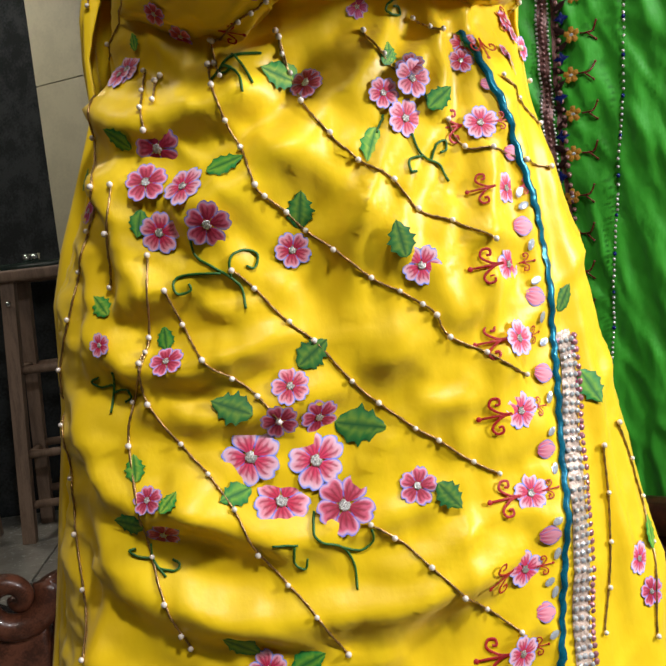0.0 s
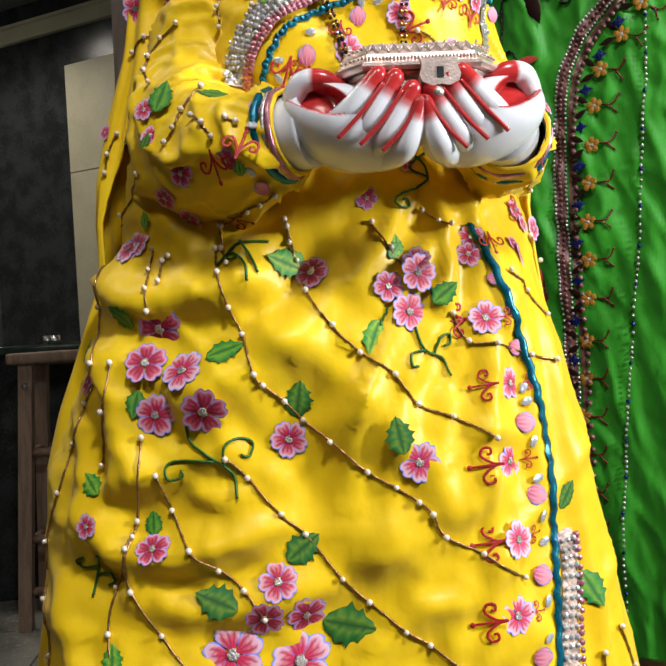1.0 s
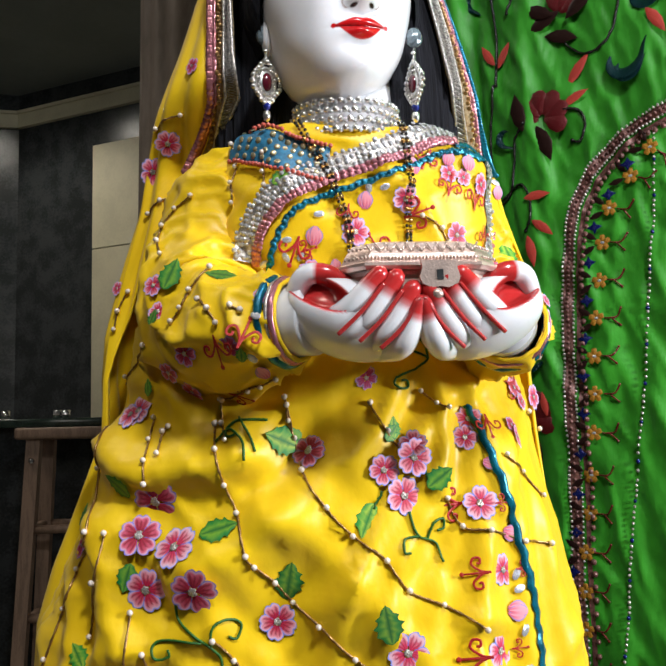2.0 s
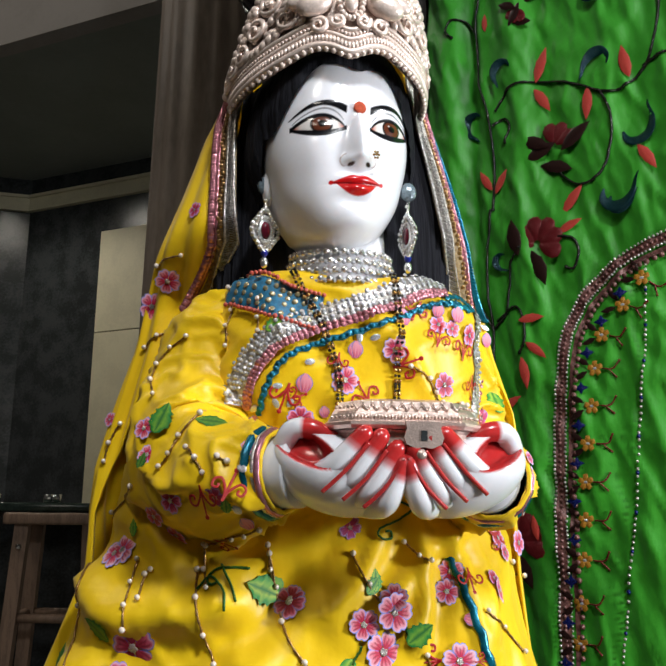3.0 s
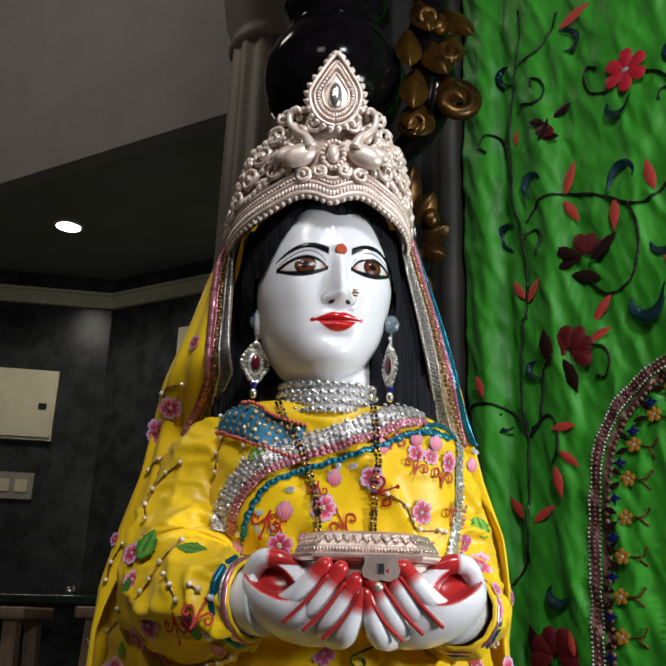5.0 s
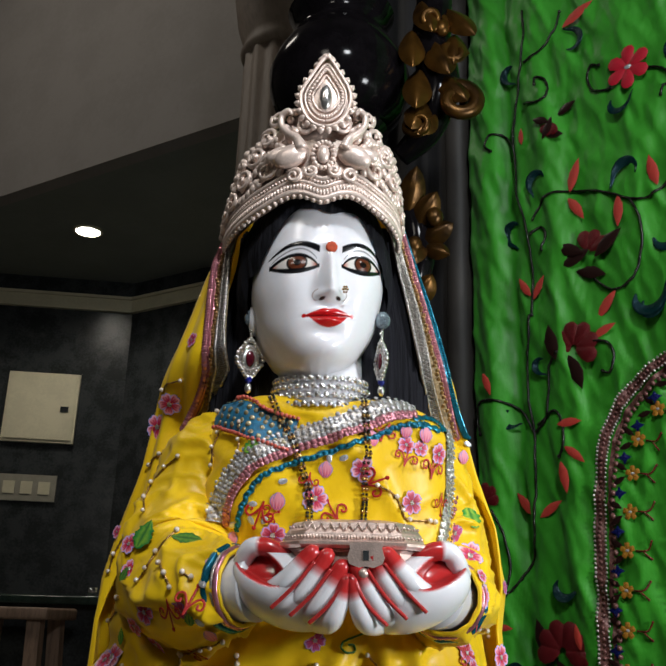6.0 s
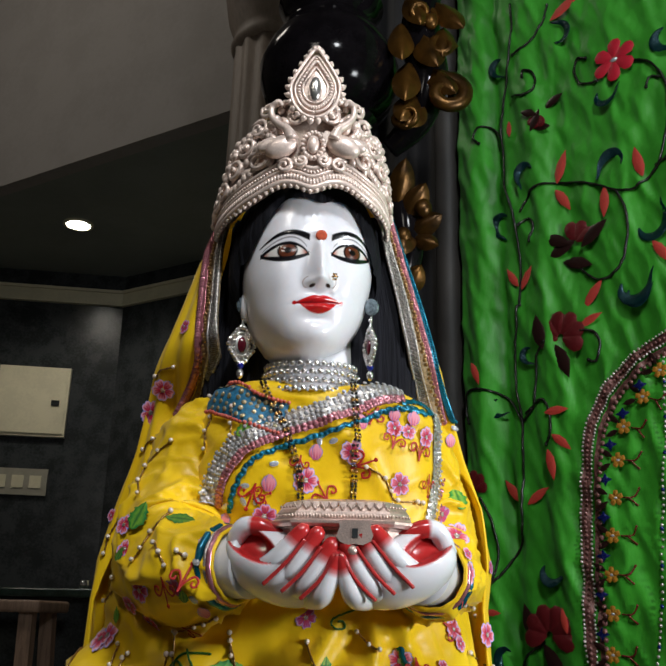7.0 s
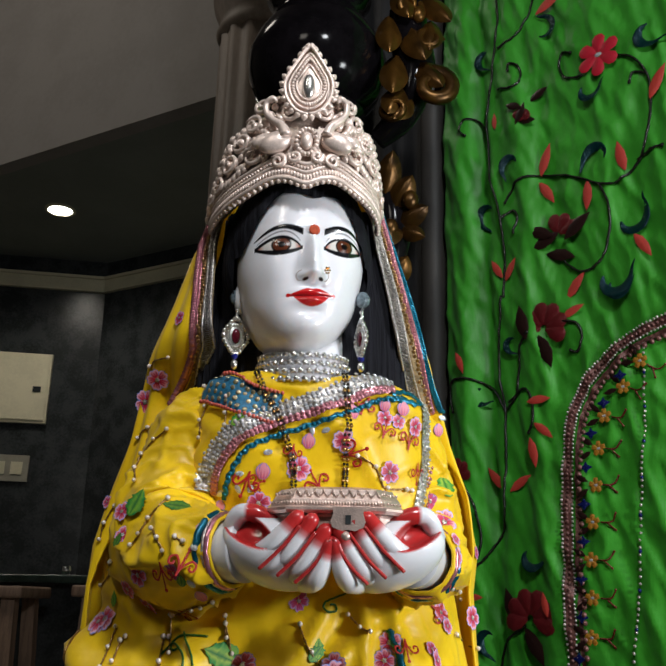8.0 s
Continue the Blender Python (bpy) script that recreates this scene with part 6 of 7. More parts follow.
# crossing border on the bodice
CROSS = [(-0.098, 1.145), (-0.092, 1.172), (-0.073, 1.200), (-0.042, 1.216), (0.0, 1.230), (0.03, 1.242), (0.056, 1.255), (0.082, 1.259)]
strip("lace_band", CROSS, 0.016, M_LACE, saree, 0.0006, label="glittering silver lace border")
beads("crystal_sequin", CROSS, 0.0040, 0.0023, M_CRYSTAL, saree, 5, 0.0038, 0.0, flat=0.4, jitter=0.8)
strip("sequin_band", CROSS, 0.0065, M_PINKSEQ, saree, 0.0008, shift=-0.0115, label="rose pink sequin band")
beads("pink_sequin", CROSS, 0.0030, 0.0031, M_PINKSEQ, saree, 2, 0.0035, -0.0115, flat=0.35)
strip("turquoise_ribbon", [(x + 0.006, z - 0.004) for x, z in CROSS] + [(0.108, 1.252)], 0.0052, M_TURQ, saree, 0.0008, 0.0012, 40, "turquoise sequin ribbon", shift=-0.0165)
beads("turquoise_sequin", [(x + 0.006, z - 0.004) for x, z in CROSS], 0.0044, 0.0026, M_TURQ, saree, 1, 0, -0.0165, flat=0.4)
YOKE = [(-0.104, 1.252), (-0.080, 1.244), (-0.055, 1.232), (-0.028, 1.224)]
strip("yoke_band", YOKE, 0.030, material("blue_thread_mesh", (0.03, 0.22, 0.40), 0.5, 0.0, 0.4, 200, 0.3, 600, 0.001), saree, 0.0006, label="blue and silver sequined yoke")
beads("yoke_sequin", YOKE, 0.0068, 0.0029, material("pale_gold_sequin", (0.70, 0.62, 0.38), 0.2, 0.6, 0.4, 300), saree, 4, 0.0068, 0, flat=0.25, jitter=0.35)
for sh in (-0.016, 0.016):
    beads("coral_bead", YOKE, 0.003, 0.0022, material("coral_bead", (0.55, 0.10, 0.07), 0.3), saree, 1, 0, sh)



# lace and ribbon that fall from the shoulder beside the border
FALL = [(0.112, 1.250), (0.116, 1.236), (0.117, 1.211), (0.116, 1.185), (0.112, 1.159), (0.106, 1.132)]
strip("lace_band", FALL, 0.009, M_LACE, saree, 0.0006, label="glittering silver lace border")
beads("crystal_sequin", FALL, 0.0040, 0.0020, M_CRYSTAL, saree, 3, 0.0034, 0.0, flat=0.4, jitter=0.7)
beads("pink_sequin", FALL[3:], 0.0040, 0.0026, M_PINKSEQ, saree, 1, 0, 0.007, flat=0.35)
strip("turquoise_ribbon", [(0.080, 1.243), (0.094, 1.248), (0.106, 1.246), (0.110, 1.236)], 0.0052, M_TURQ, saree, 0.0008, 0.0012, 16, "turquoise sequin ribbon")

# ---------- necklace, cuffs and veil border ----------
neck = thing("bead_necklace", "long double strand of black and gold beads", "necklace", at=real((0, -0.08, 1.15)))
for pts in ([(-0.052, 1.262), (-0.040, 1.240), (-0.024, 1.208), (-0.013, 1.172), (-0.010, 1.130)], [(0.034, 1.262), (0.037, 1.235), (0.038, 1.206), (0.037, 1.170), (0.036, 1.130)]):
    beads("black_strand", pts, 0.0026, 0.0017, M_BLACKBEAD, neck, 2, 0.0034, sides=6)
    beads("gold_strand", pts, 0.0085, 0.0022, M_BRASS, neck, 2, 0.0034, sides=6)


def ring_on(rows, t, radius, thick, mat, name, squash=1.0):
    """A band round a sleeve at the part t of its length."""
    pts = bez([r[:3] for r in rows], 16)
    i = min(int(t * (len(pts) - 1)), len(pts) - 2)
    d = (pts[i + 1] - pts[i]).normalized()
    a = d.orthogonal().normalized()
    c = d.cross(a)
    rad = [p.x for p in bez([(r[3], 0, 0) for r in rows], 16)][i] + radius
    b = Build()
    b.tube([pts[i] + (a * math.cos(k * 0.1309) + c * math.sin(k * 0.1309)) * rad * (1 + 0.012 * math.sin(k * 1.7)) for k in range(49)], thick, 8, 0, squash)
    return part(name, b, mat, saree)


for rows in (SLEEVE_A, SLEEVE_B):
    ring_on(rows, 0.995, 0.0006, 0.0018, M_YELLOW, "cuff_hem")
    ring_on(rows, 0.935, 0.0012, 0.0026, M_PINKSEQ, "cuff_sequin_band")
    ring_on(rows, 0.910, 0.0012, 0.0018, M_LACE, "cuff_lace_band")
    ring_on(rows, 0.875, 0.0014, 0.0034, M_TURQ, "cuff_turquoise_band")
for x, z, a, r in [(-0.095, 1.075, 250, 0.013), (-0.113, 1.067, 90, 0.013), (-0.056, 1.153, 70, 0.013), (0.045, 1.183, 200, 0.013), (0.074, 1.207, 250, 0.011), (0.098, 1.202, 260, 0.013), (0.01, 1.155, 300, 0.012), (0.106, 1.17, 100, 0.011), (0.126, 1.042, 170, 0.012), (0.093, 1.009, 90, 0.011), (-0.013, 1.182, 80, 0.009), (-0.1, 1.037, 190, 0.011), (-0.047, 1.152, 200, 0.009), (0.129, 1.067, 240, 0.009), (0.055, 1.23, 60, 0.01)]:
    sew("flourish", FLOURISH, x, z, a, r, saree)
for x, z in [(-0.062, 1.161), (-0.08, 1.144), (-0.036, 1.181), (0.005, 1.203), (0.018, 1.203), (0.057, 1.23), (-0.086, 1.088), (-0.051, 1.148), (-0.013, 1.18), (-0.063, 1.147), (-0.09, 1.061), (0.141, 1.241)]:
    sew("crystal", GEM, x, z, erng.uniform(0, 180), 0.0046, saree)


def veil_band(name, u0, u1, v0, v1, out, mat, right=False, label=""):
    def fn(u, v):
        uu = u0 + (u1 - u0) * u
        p = Vector(veil_point(1 - uu if right else uu, v0 + (v1 - v0) * v))
        c = Vector((-0.02, 0.03, p.z))
        return p + (p - c).normalized() * (out + 0.0008 * math.sin(240 * v) * math.sin(math.pi * u)) + Vector((0, -0.0015, 0))
    b = Build().grid(fn, 4, 150)
    ob = part(name, b, mat, veil, label)
    ob.modifiers.new("thick", "SOLIDIFY").thickness = 0.0006
    return ob


M_NET = material("beige_gold_net", (0.40, 0.27, 0.13), 0.6, 0.0, 0.6, 300, 0.5, 700, 0.001)
for right in (False, True):
    w = 1.0 if right else 0.66
    u_in, v_end = -0.022, 0.240
    veil_band("net_band", u_in, u_in + 0.050 * w, 0.055, v_end, 0.0010, M_NET, right, "beige-gold sequined net band")
    veil_band("sequin_band", u_in + 0.050 * w, u_in + 0.072 * w, 0.055, v_end, 0.0022, M_PINKSEQ, right, "rose pink sequin band")
    if right:
        veil_band("turquoise_ribbon", u_in + 0.082 * w, u_in + 0.094 * w, 0.055, v_end, 0.0022, M_TURQ, right, "turquoise sequin ribbon")

    def on_veil(u, v, out=0.003):
        p = Vector(veil_point(1 - u if right else u, v))
        return p + (p - Vector((-0.02, 0.03, p.z))).normalized() * out + Vector((0, -0.002, 0))
    for k in range(2):
        zig = [on_veil(u_in + w * (0.001 if (i + k) % 2 else 0.022), 0.055 + (v_end - 0.055) * i / 130) for i in range(131)]
        part("lace_edge", Build().tube(zig, 0.0011, 5), M_LACE, veil, "open silver lace edge")
    for uu in (0.0, 0.023):
        part("lace_cord", Build().tube([on_veil(u_in + w * uu, 0.055 + (v_end - 0.055) * i / 90) for i in range(91)], 0.0015, 6), M_LACE, veil, "silver lace cord")
    rows_ = (("pink_sequin", M_PINKSEQ, 0.061, 78, 0.0037, 0.3), ("gold_sequin", M_CHAIN, 0.036, 60, 0.0022, 0.4), ("turquoise_sequin", M_TURQ, 0.088, 90, 0.0022, 0.4))
    for name, mat, u, n, size, flat in rows_ if right else rows_[:2]:
        b = Build()
        for k in range(n):
            q = on_veil(u_in + w * (u + (0.006 * erng.uniform(-1, 1) if name[0] == "g" else 0)), 0.055 + (v_end - 0.055) * (k + 0.5) / n, 0.004)
            b.ball(q, (size, size * flat, size), 8, 4, 0, Matrix.Rotation(erng.uniform(0.2, 0.8), 3, "X"))
        tagged(part(name, b, mat, veil), kind="stuff")

# ---------- green curtain ----------
R2 = math.sqrt(0.5)


def curtain_at(s, z, lift=0.0):
    w = noise.noise((s * 7 + z * 1.2, 0.3, z * 1.3))
    d = 0.010 * w + 0.0080 * noise.noise((s * 22 + z * 5, 2.3, z * 5.5)) + 0.0050 * noise.noise((s * 48 + z * 9, 5.3, z * 13)) + 0.0020 * abs(noise.noise((s * 70 - z * 24, 1.1, z * 26)))
    d += 0.005 * ridged((s * 20 + z * 9, 1.7, z * 6 - s * 5)) ** 1.5 + 0.0022 * ridged((s * 44 + z * 20, 4.7, z * 15)) ** 1.5
    d += 0.012 * math.exp(-((s - 0.045) / 0.03) ** 2) - 0.014 * math.exp(-((s - 0.095) / 0.018) ** 2)
    d += 0.012 * math.exp(-((s - 0.215 + 0.03 * (z - 1.2)) / 0.03) ** 2)
    d -= 6.0 * max(0, 0.03 - s) ** 2
    d += lift
    return Vector((0.26 + s * R2 - d * R2, 0.87 - s * R2 - d * R2, z))


curtain = thing("green_curtain", "green crushed satin curtain embroidered with vines and flowers", "curtain", at=real((0.6, 0.5, GROUND)))
cloth = part("cloth", Build().grid(lambda u, v: curtain_at(-0.012 + 1.35 * u, GROUND + 0.01 + 3.6 * v), 300, 420), M_GREEN, curtain)
cloth.modifiers.new("thick", "SOLIDIFY").thickness = 0.001
part("rod", Build().tube([curtain_at(-0.1, GROUND + 3.62), curtain_at(1.40, GROUND + 3.62)], 0.02, 12), M_BLACK, curtain, "black curtain rod")

M_VINE = material("black_beaded_cord", (0.016, 0.014, 0.012), 0.25, 0.3, 0.6, 500, 0.6, 900, 0.0015)
M_TEAL = material("dark_teal_sequin", (0.004, 0.045, 0.05), 0.2, 0.5, 0.6, 300, 0.5, 700, 0.001)
M_CRED = material("coral_red_cloth", (0.50, 0.045, 0.030), 0.5, 0, 0.3, 60, 0.3, 500, 0.001)
M_DRED = material("dark_red_sequin", (0.16, 0.010, 0.014), 0.32, 0.3, 0.5, 200, 0.4, 700, 0.001)
M_BROWNBAND = material("brown_pink_band", (0.20, 0.085, 0.075), 0.35, 0.3, 0.5, 200, 0.4, 700, 0.001)
M_YTHREAD = material("ochre_thread", (0.46, 0.20, 0.015), 0.45, 0.1, 0.4, 200, 0.4, 700, 0.001)
M_NAVY = material("navy_sequin", (0.010, 0.018, 0.16), 0.25, 0.4, 0.5, 200, 0.4, 700, 0.001)


def curtain_pose(s, z, ang, size, lift=0.0075):
    p = real(curtain_at(s, z, lift))
    e1, e2 = Vector((R2, -R2, 0)), Vector((0, 0, 1))
    e = e1 * math.cos(radians(ang)) + e2 * math.sin(radians(ang))
    n = Vector((-R2, -R2, 0))
    k = size * K
    return Matrix.Translation(p) @ Matrix((e, n.cross(e), n)).transposed().to_4x4() @ Matrix.Diagonal((k, k, k * 0.5, 1))


def pin(name, me, s, z, ang, size):
    ob = new(name, me)
    ob.parent = curtain
    ob.matrix_parent_inverse = curtain.matrix_basis.inverted()
    ob.matrix_basis = curtain_pose(s, z, ang, size)
    return ob


def curtain_vine(pts, rad=0.0024, mat=None, name="vine"):
    line = [curtain_at(p.x, p.z, 0.0035) for p in bez([(s, 0, z) for s, z in pts], 8)]
    b = Build()
    b.tube(line, [rad * (1 + 0.16 * math.sin(i * 2.1)) for i in range(len(line))], 6)
    b.ball(line[-1], rad * 1.5, 8, 6)
    return part(name, b, mat or M_VINE, curtain)


curtain_vine([(0.154, 2.352), (0.155, 2.27), (0.131, 2.167), (0.111, 2.055), (0.117, 1.937), (0.139, 1.833), (0.144, 1.755), (0.143, 1.644)])
curtain_vine([(0.152, 1.845), (0.184, 1.881), (0.241, 1.881), (0.316, 1.85), (0.365, 1.818), (0.4, 1.81), (0.436, 1.829), (0.458, 1.856), (0.475, 1.928), (0.478, 2.0), (0.455, 2.052), (0.421, 2.076)])
curtain_vine([(0.365, 1.818), (0.383, 1.77), (0.38, 1.715), (0.357, 1.666), (0.317, 1.653), (0.282, 1.68), (0.273, 1.7)])
curtain_vine([(0.346, 2.064), (0.308, 2.077), (0.295, 2.112), (0.304, 2.136), (0.324, 2.127)])
curtain_vine([(0.151, 2.219), (0.192, 2.229), (0.228, 2.259), (0.24, 2.306)])
curtain_vine([(0.147, 2.118), (0.186, 2.104), (0.205, 2.116), (0.201, 2.152), (0.18, 2.166), (0.178, 2.15)])
curtain_vine([(0.107, 2.031), (0.086, 2.07), (0.058, 2.077), (0.048, 2.055), (0.061, 2.037)])
curtain_vine([(0.475, 2.012), (0.452, 2.023), (0.442, 2.005)])
curtain_vine([(0.443, 1.841), (0.477, 1.849), (0.495, 1.849)])
curtain_vine([(0.174, 1.769), (0.184, 1.804), (0.172, 1.823), (0.151, 1.814)])
curtain_vine([(0.138, 1.645), (0.122, 1.562), (0.123, 1.484), (0.129, 1.414), (0.131, 1.34), (0.125, 1.262), (0.114, 1.198), (0.081, 1.143), (0.039, 1.099), (0.005, 1.029)])
curtain_vine([(0.128, 1.414), (0.101, 1.459), (0.06, 1.484), (0.012, 1.488), (0.0, 1.453), (0.008, 1.425)])
curtain_vine([(0.132, 1.414), (0.16, 1.437), (0.171, 1.489), (0.177, 1.53), (0.201, 1.553)])
curtain_vine([(0.14, 1.426), (0.18, 1.447), (0.198, 1.424), (0.203, 1.384), (0.189, 1.36)])
curtain_vine([(0.273, 1.562), (0.301, 1.553), (0.31, 1.524), (0.298, 1.5), (0.284, 1.504)])
curtain_vine([(0.037, 1.275), (0.06, 1.227), (0.066, 1.175), (0.056, 1.124)])
curtain_vine([(0.158, 1.016), (0.112, 0.985), (0.092, 0.943), (0.078, 0.884)])


def flat_mesh(name, outline, mat, dome=0.12):
    """A padded applique of the given outline."""
    c = Vector((sum(x for x, y in outline) / len(outline), sum(y for x, y in outline) / len(outline), dome))
    v = [(x, y, 0.0) for x, y in outline] + [(c.x + (x - c.x) * 0.8, c.y + (y - c.y) * 0.8, dome * 0.8) for x, y in outline] + [c]
    n = len(outline)
    f = [(i, (i + 1) % n, n + (i + 1) % n, n + i) for i in range(n)] + [(n + i, n + (i + 1) % n, 2 * n) for i in range(n)]
    return mesh_of(name, v, f, mat)


_c = Build()
_c.true = True
_c.tube(bez([(0.75, 0.55, 0.05), (0.35, 0.85, 0.05), (-0.2, 0.75, 0.05), (-0.5, 0.25, 0.05), (-0.35, -0.4, 0.05), (0.1, -0.9, 0.05), (0.3, -1.2, 0.05)], 6), [p.x for p in bez([(r, 0, 0) for r in (0.05, 0.22, 0.36, 0.38, 0.24, 0.12, 0.05)], 6)], 10, 0, 0.25)
COMMA = _c.mesh("comma", M_TEAL)
RLEAF = flat_mesh("leaf", [(1.0, 0.0), (0.6, 0.2), (0.15, 0.34), (-0.4, 0.32), (-0.85, 0.12), (-1.0, 0.0), (-0.85, -0.1), (-0.4, -0.26), (0.15, -0.26), (0.6, -0.14)], M_CRED, 0.06)
DLEAF = flat_mesh("dark_leaf", [(1.0, 0.0), (0.6, 0.24), (0.15, 0.42), (-0.4, 0.36), (-0.85, 0.12), (-1.0, 0.0), (-0.85, -0.1), (-0.4, -0.3), (0.15, -0.32), (0.6, -0.16)], material("brown_sequin", (0.035, 0.014, 0.012), 0.3, 0.4, 0.5, 200), 0.08)
PETAL = flat_mesh("petal", [(0.12, 0.06), (0.45, 0.27), (0.8, 0.32), (1.0, 0.18), (1.04, 0.0), (1.0, -0.18), (0.8, -0.32), (0.45, -0.27), (0.12, -0.06)], M_DRED, 0.07)
RPETAL = flat_mesh("petal", [(0.12, 0.06), (0.45, 0.27), (0.8, 0.32), (1.0, 0.18), (1.04, 0.0), (1.0, -0.18), (0.8, -0.32), (0.45, -0.27), (0.12, -0.06)], material("bright_red_cloth", (0.52, 0.010, 0.030), 0.45, 0, 0.4, 60), 0.07)
YPETAL = flat_mesh("petal", [(0.15, 0.1), (0.5, 0.36), (0.95, 0.3), (1.0, 0.0), (0.95, -0.3), (0.5, -0.36), (0.15, -0.1)], M_YTHREAD, 0.1)
DIAMOND = flat_mesh("diamond", [(1.2, 0), (0.35, 0.4), (0, 1.0), (-0.35, 0.4), (-1.2, 0), (-0.35, -0.4), (0, -1.0), (0.35, -0.4)], M_NAVY, 0.12)

for (s, z), a, r in zip([(0.105, 2.21), (0.269, 2.225), (0.367, 2.019), (0.355, 1.877), (0.169, 1.918), (0.095, 1.831), (0.434, 1.733), (0.394, 1.616), (0.489, 2.085), (0.08, 1.442), (0.155, 1.534), (0.189, 1.128), (0.074, 0.977), (0.396, 1.60)],
                        (20, 200, 110, 300, 340, 10, 150, 120, 60, 60, 30, 100, 20, 110), (0.026, 0.030, 0.026, 0.030, 0.026, 0.030, 0.036, 0.036, 0.032, 0.024, 0.020, 0.026, 0.026, 0.026)):
    pin("comma_motif", COMMA, s, z, a, r)
for (s, z), a, r in zip([(0.251, 1.912), (0.25, 1.839), (0.339, 1.802), (0.414, 1.859), (0.441, 1.67), (0.129, 1.706), (0.162, 1.697), (0.284, 2.273), (0.496, 1.984), (0.135, 2.046), (0.301, 1.629), (0.04, 1.519), (0.216, 1.418), (0.224, 1.359), (0.2, 1.32), (0.102, 1.283), (0.16, 1.269), (0.296, 1.577), (0.209, 1.052), (0.054, 1.062)],
                        (70, 300, 265, 100, 300, 120, 60, 20, 60, 90, 50, 290, 0, 320, 280, 130, 30, 20, 100, 0), (0.036, 0.032, 0.032, 0.034, 0.030, 0.026, 0.026, 0.040, 0.036, 0.02, 0.032, 0.026, 0.026, 0.026, 0.030, 0.030, 0.028, 0.026, 0.022, 0.020)):
    pin("coral_leaf", RLEAF, s, z, a, r)
for k in range(6):
    pin("red_petal", RPETAL, 0.386, 2.09, 60 * k + 25, 0.044)
pin("flower_heart", GEM, 0.386, 2.09, 0, 0.008)
for s, z, r, a0, n in ((0.232, 1.557, 0.050, -30, 6), (0.173, 1.028, 0.050, -20, 6), (0.019, 1.293, 0.034, 0, 6), (0.217, 2.041, 0.030, 200, 3), (0.270, 1.740, 0.044, 20, 3)):
    for k in range(n):
        pin("dark_red_petal", PETAL, s, z, a0 + (42 if n == 6 else 40) * k, r)
    if r > 0.04 or n == 3:
        pin("sequin_leaf", DLEAF, s - 0.8 * r, z + 0.35 * r, a0 + 130, r * 0.75)
        pin("sequin_leaf", DLEAF, s + 0.05 * r, z - 0.95 * r, a0 - 40, r * 0.75)
for s, z, a in ((0.24, 1.735, 195), (0.315, 1.745, 35), (0.205, 2.03, 240), (0.24, 2.07, 20)):
    pin("sequin_leaf", DLEAF, s, z, a, 0.036 if z < 1.9 else 0.026)

# arch border: beaded band, motifs inside it
ARCH = [(0.62, 1.535), (0.54, 1.540), (0.465, 1.529), (0.429, 1.519), (0.389, 1.505), (0.348, 1.478), (0.311, 1.443), (0.284, 1.399), (0.270, 1.350), (0.262, 1.289), (0.255, 1.228), (0.254, 1.168), (0.252, 1.11), (0.251, 1.05), (0.250, 0.95), (0.247, 0.75), (0.243, 0.45), (0.240, 0.0)]


def curtain_strip(name, pts, o0, o1, mat, lift, label=""):
    line = bez([(s, 0, z) for s, z in pts], 10)
    b = Build()
    rows = []
    for i, p in enumerate(line):
        d = (line[min(i + 1, len(line) - 1)] - line[max(i - 1, 0)]).normalized()
        n = Vector((-d.z, 0, d.x))
        rows.append([curtain_at(p.x + n.x * o, p.z + n.z * o, lift) for o in (o0, o0 + (o1 - o0) * 0.3, o0 + (o1 - o0) * 0.7, o1)])
    b.v = [tuple(q) for r in rows for q in r]
    b.f = [(4 * j + i, 4 * j + i + 1, 4 * j + i + 5, 4 * j + i + 4) for j in range(len(rows) - 1) for i in range(3)]
    b.m = [0] * len(b.f)
    return part(name, b, mat, curtain, label)


def curtain_beads(name, pts, o, step, size, mat, label=""):
    line = bez([(s, 0, z) for s, z in pts], 24)
    b, acc = Build(), 0.0
    for i in range(1, len(line)):
        d = line[i] - line[i - 1]
        acc += d.length
        if acc >= step:
            acc = 0.0
            n = Vector((-d.z, 0, d.x)).normalized()
            b.ball(curtain_at(line[i].x + n.x * o, line[i].z + n.z * o, 0.005), size * erng.uniform(0.85, 1.1), 5, 4)
    return tagged(part(name, b, mat, curtain, label), kind="stuff")


curtain_strip("band", ARCH, -0.004, 0.012, M_BROWNBAND, 0.003, "brown-pink sequin band")
curtain_strip("band", ARCH, 0.018, 0.026, M_BROWNBAND, 0.003, "brown-pink scalloped band")
for o, st_, sz_, mt in ((-0.005, 0.0062, 0.0026, M_LACE), (0.0135, 0.0062, 0.0024, M_LACE), (0.004, 0.0075, 0.0034, M_BROWNBAND), (0.030, 0.012, 0.005, M_BROWNBAND)):
    curtain_beads("band_bead", ARCH, o, st_, sz_, mt)
LINE = [(0.60, 1.545), (0.50, 1.535), (0.418, 1.459), (0.382, 1.419), (0.343, 1.372), (0.327, 1.316), (0.319, 1.252), (0.312, 1.189), (0.304, 1.126), (0.300, 1.064), (0.293, 1.0), (0.281, 0.931), (0.275, 0.868), (0.267, 0.805), (0.262, 0.742), (0.258, 0.68), (0.255, 0.617), (0.252, 0.555), (0.250, 0.492), (0.248, 0.43), (0.246, 0.367)]
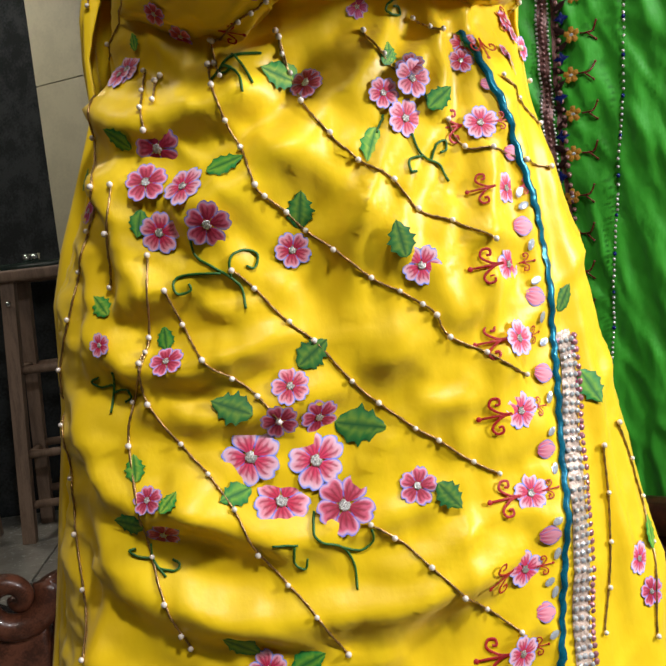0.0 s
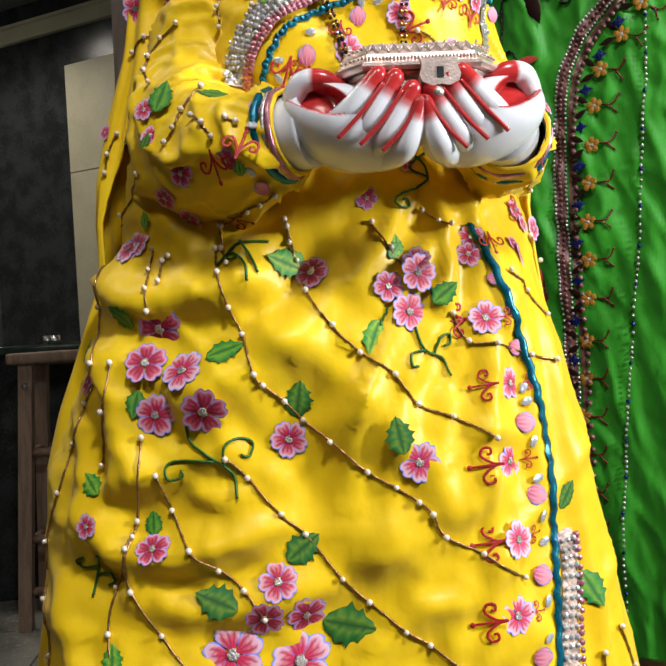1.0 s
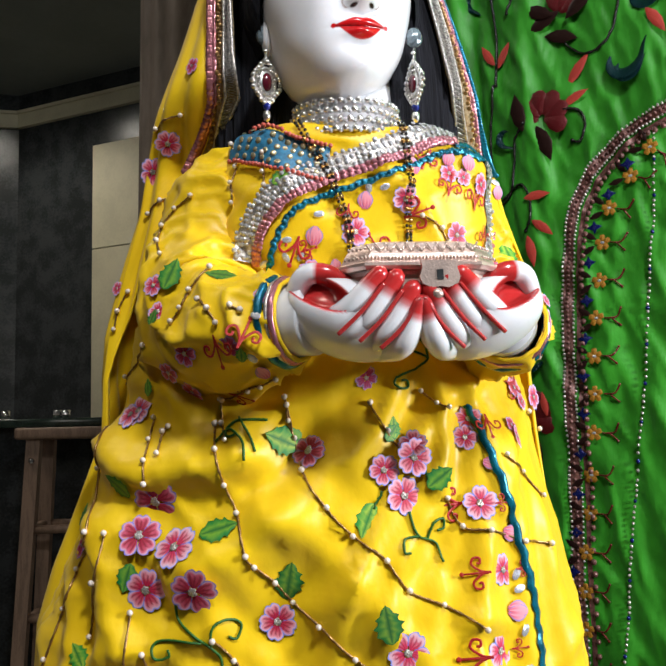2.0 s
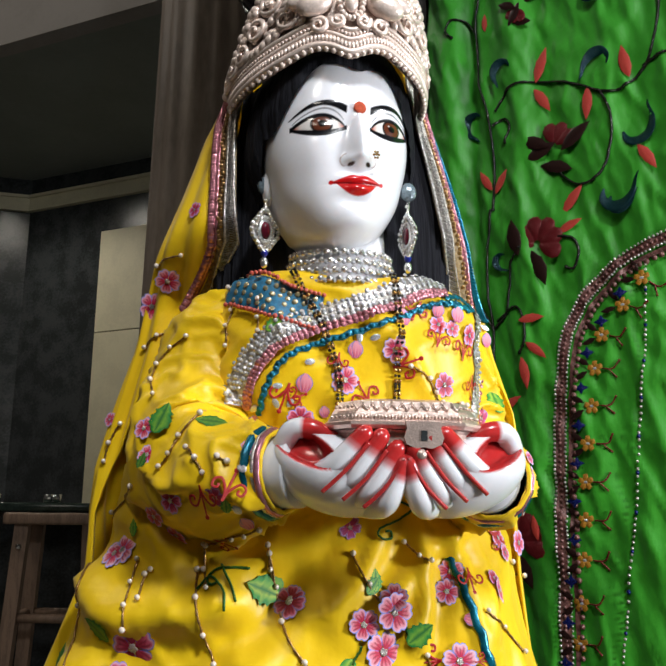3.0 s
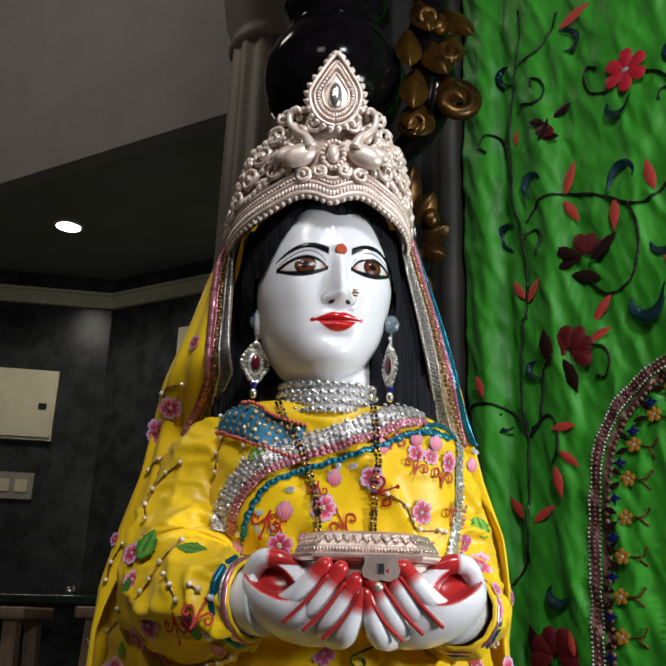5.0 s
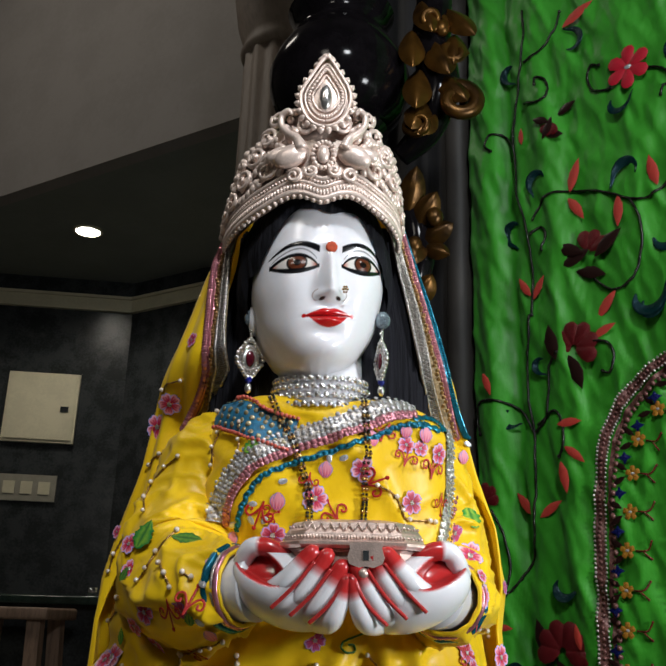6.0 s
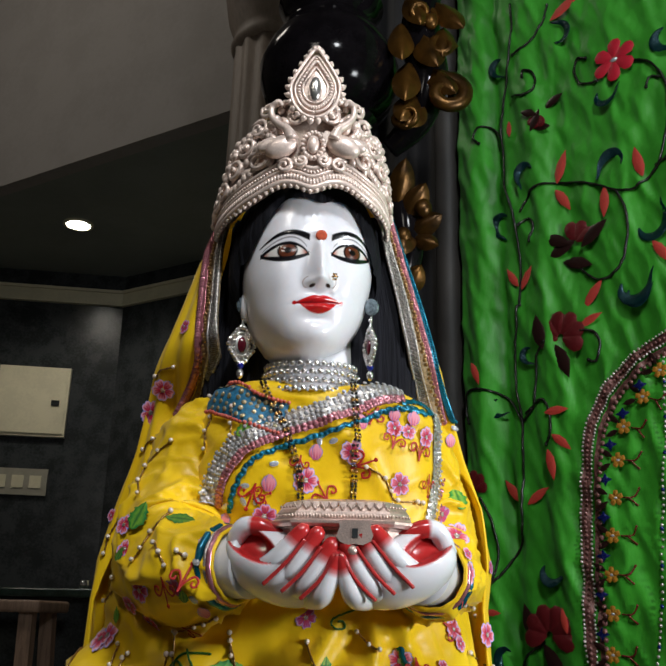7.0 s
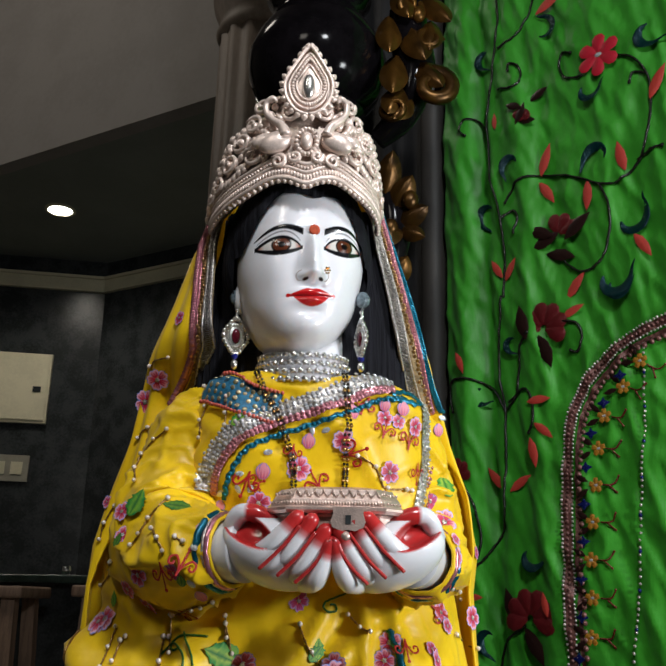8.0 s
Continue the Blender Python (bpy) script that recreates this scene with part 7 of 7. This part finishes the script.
for i, (s, z) in enumerate(LINE[2:]):
    a = (-35, -20, -12, -5)[i] if i < 4 else 0
    for k in range(5):
        pin("ochre_petal", YPETAL, s, z, 72 * k + 18, 0.0135)
    pin("flower_heart", GEM, s, z, 0, 0.004)
    for da, dd in ((150, 0.026), (210, 0.026)):
        t = radians(a + da)
        pin("sequin_leaf", DLEAF, s + dd * math.cos(t), z + dd * math.sin(t), a + da, 0.014)
    t = radians(a)
    curtain_vine([(s + 0.012 * math.cos(t), z + 0.012 * math.sin(t)), (s + 0.03 * math.cos(t), z + 0.03 * math.sin(t)), (s + 0.040 * math.cos(t) - 0.012 * math.sin(t), z + 0.04 * math.sin(t) + 0.014 * math.cos(t))], 0.0014, M_DRED, "sprig")
    curtain_vine([(s + 0.022 * math.cos(t), z + 0.022 * math.sin(t)), (s + 0.036 * math.cos(t) + 0.014 * math.sin(t), z + 0.036 * math.sin(t) - 0.014 * math.cos(t))], 0.0014, M_DRED, "sprig")
    q = LINE[2:][i + 1] if i + 1 < len(LINE[2:]) else (s, z - 0.06)
    pin("navy_diamond", DIAMOND, (s + q[0]) / 2 - 0.020, (z + q[1]) / 2, 0, 0.0115)
BEADLINE = [(0.425, 1.50), (0.421, 1.428), (0.413, 1.333), (0.398, 1.219), (0.382, 1.082), (0.362, 0.96), (0.334, 0.756), (0.314, 0.54), (0.30, 0.2)]
curtain_beads("silver_bead_line", BEADLINE, 0, 0.0078, 0.0028, M_LACE, "line of small silver beads")
curtain_beads("navy_bead_line", BEADLINE, 0, 0.058, 0.0036, M_NAVY)

# ---------- floor tiles ----------
def tile_mesh(name, side, mat):
    h = side / 2 * K
    b = Build()
    b.true = True
    b.v = [(-h, -h, 0), (h, -h, 0), (h, h, 0), (-h, h, 0), (-h + 0.001, -h + 0.001, 0.006), (h - 0.001, -h + 0.001, 0.006), (h - 0.001, h - 0.001, 0.006), (-h + 0.001, h - 0.001, 0.006)]
    b.f = [(4, 5, 6, 7), (0, 1, 5, 4), (1, 2, 6, 5), (2, 3, 7, 6), (3, 0, 4, 7)]
    b.m = [0] * 5
    return b.mesh(name, mat, False)


TILE_W, TILE_B, SLAB = tile_mesh("tile_white", 0.296, M_FLOORW), tile_mesh("tile_black", 0.296, M_FLOORB), tile_mesh("slab_white", 0.792, M_FLOORW)
D = 0.3 * R2


def lay(name, me, x, y, turn):
    ob = new(name, me)
    ob.parent = floor
    ob.matrix_basis = Matrix.Translation(real((x, y, GROUND - 0.012))) @ Matrix.Rotation(turn, 4, "Z")


for i in range(14):
    for j in range(12):
        x, y = -2.6 + i * 2 * D + (j % 2) * D, 1.55 + j * D
        if y < 3.7 and x < 1.6:
            lay("tile", TILE_B if (j % 2) else TILE_W, x, y, math.pi / 4)
for i in range(6):
    for j in range(4):
        lay("slab", SLAB, -3.4 + 0.8 * i, 4.32 + 0.8 * j, 0)
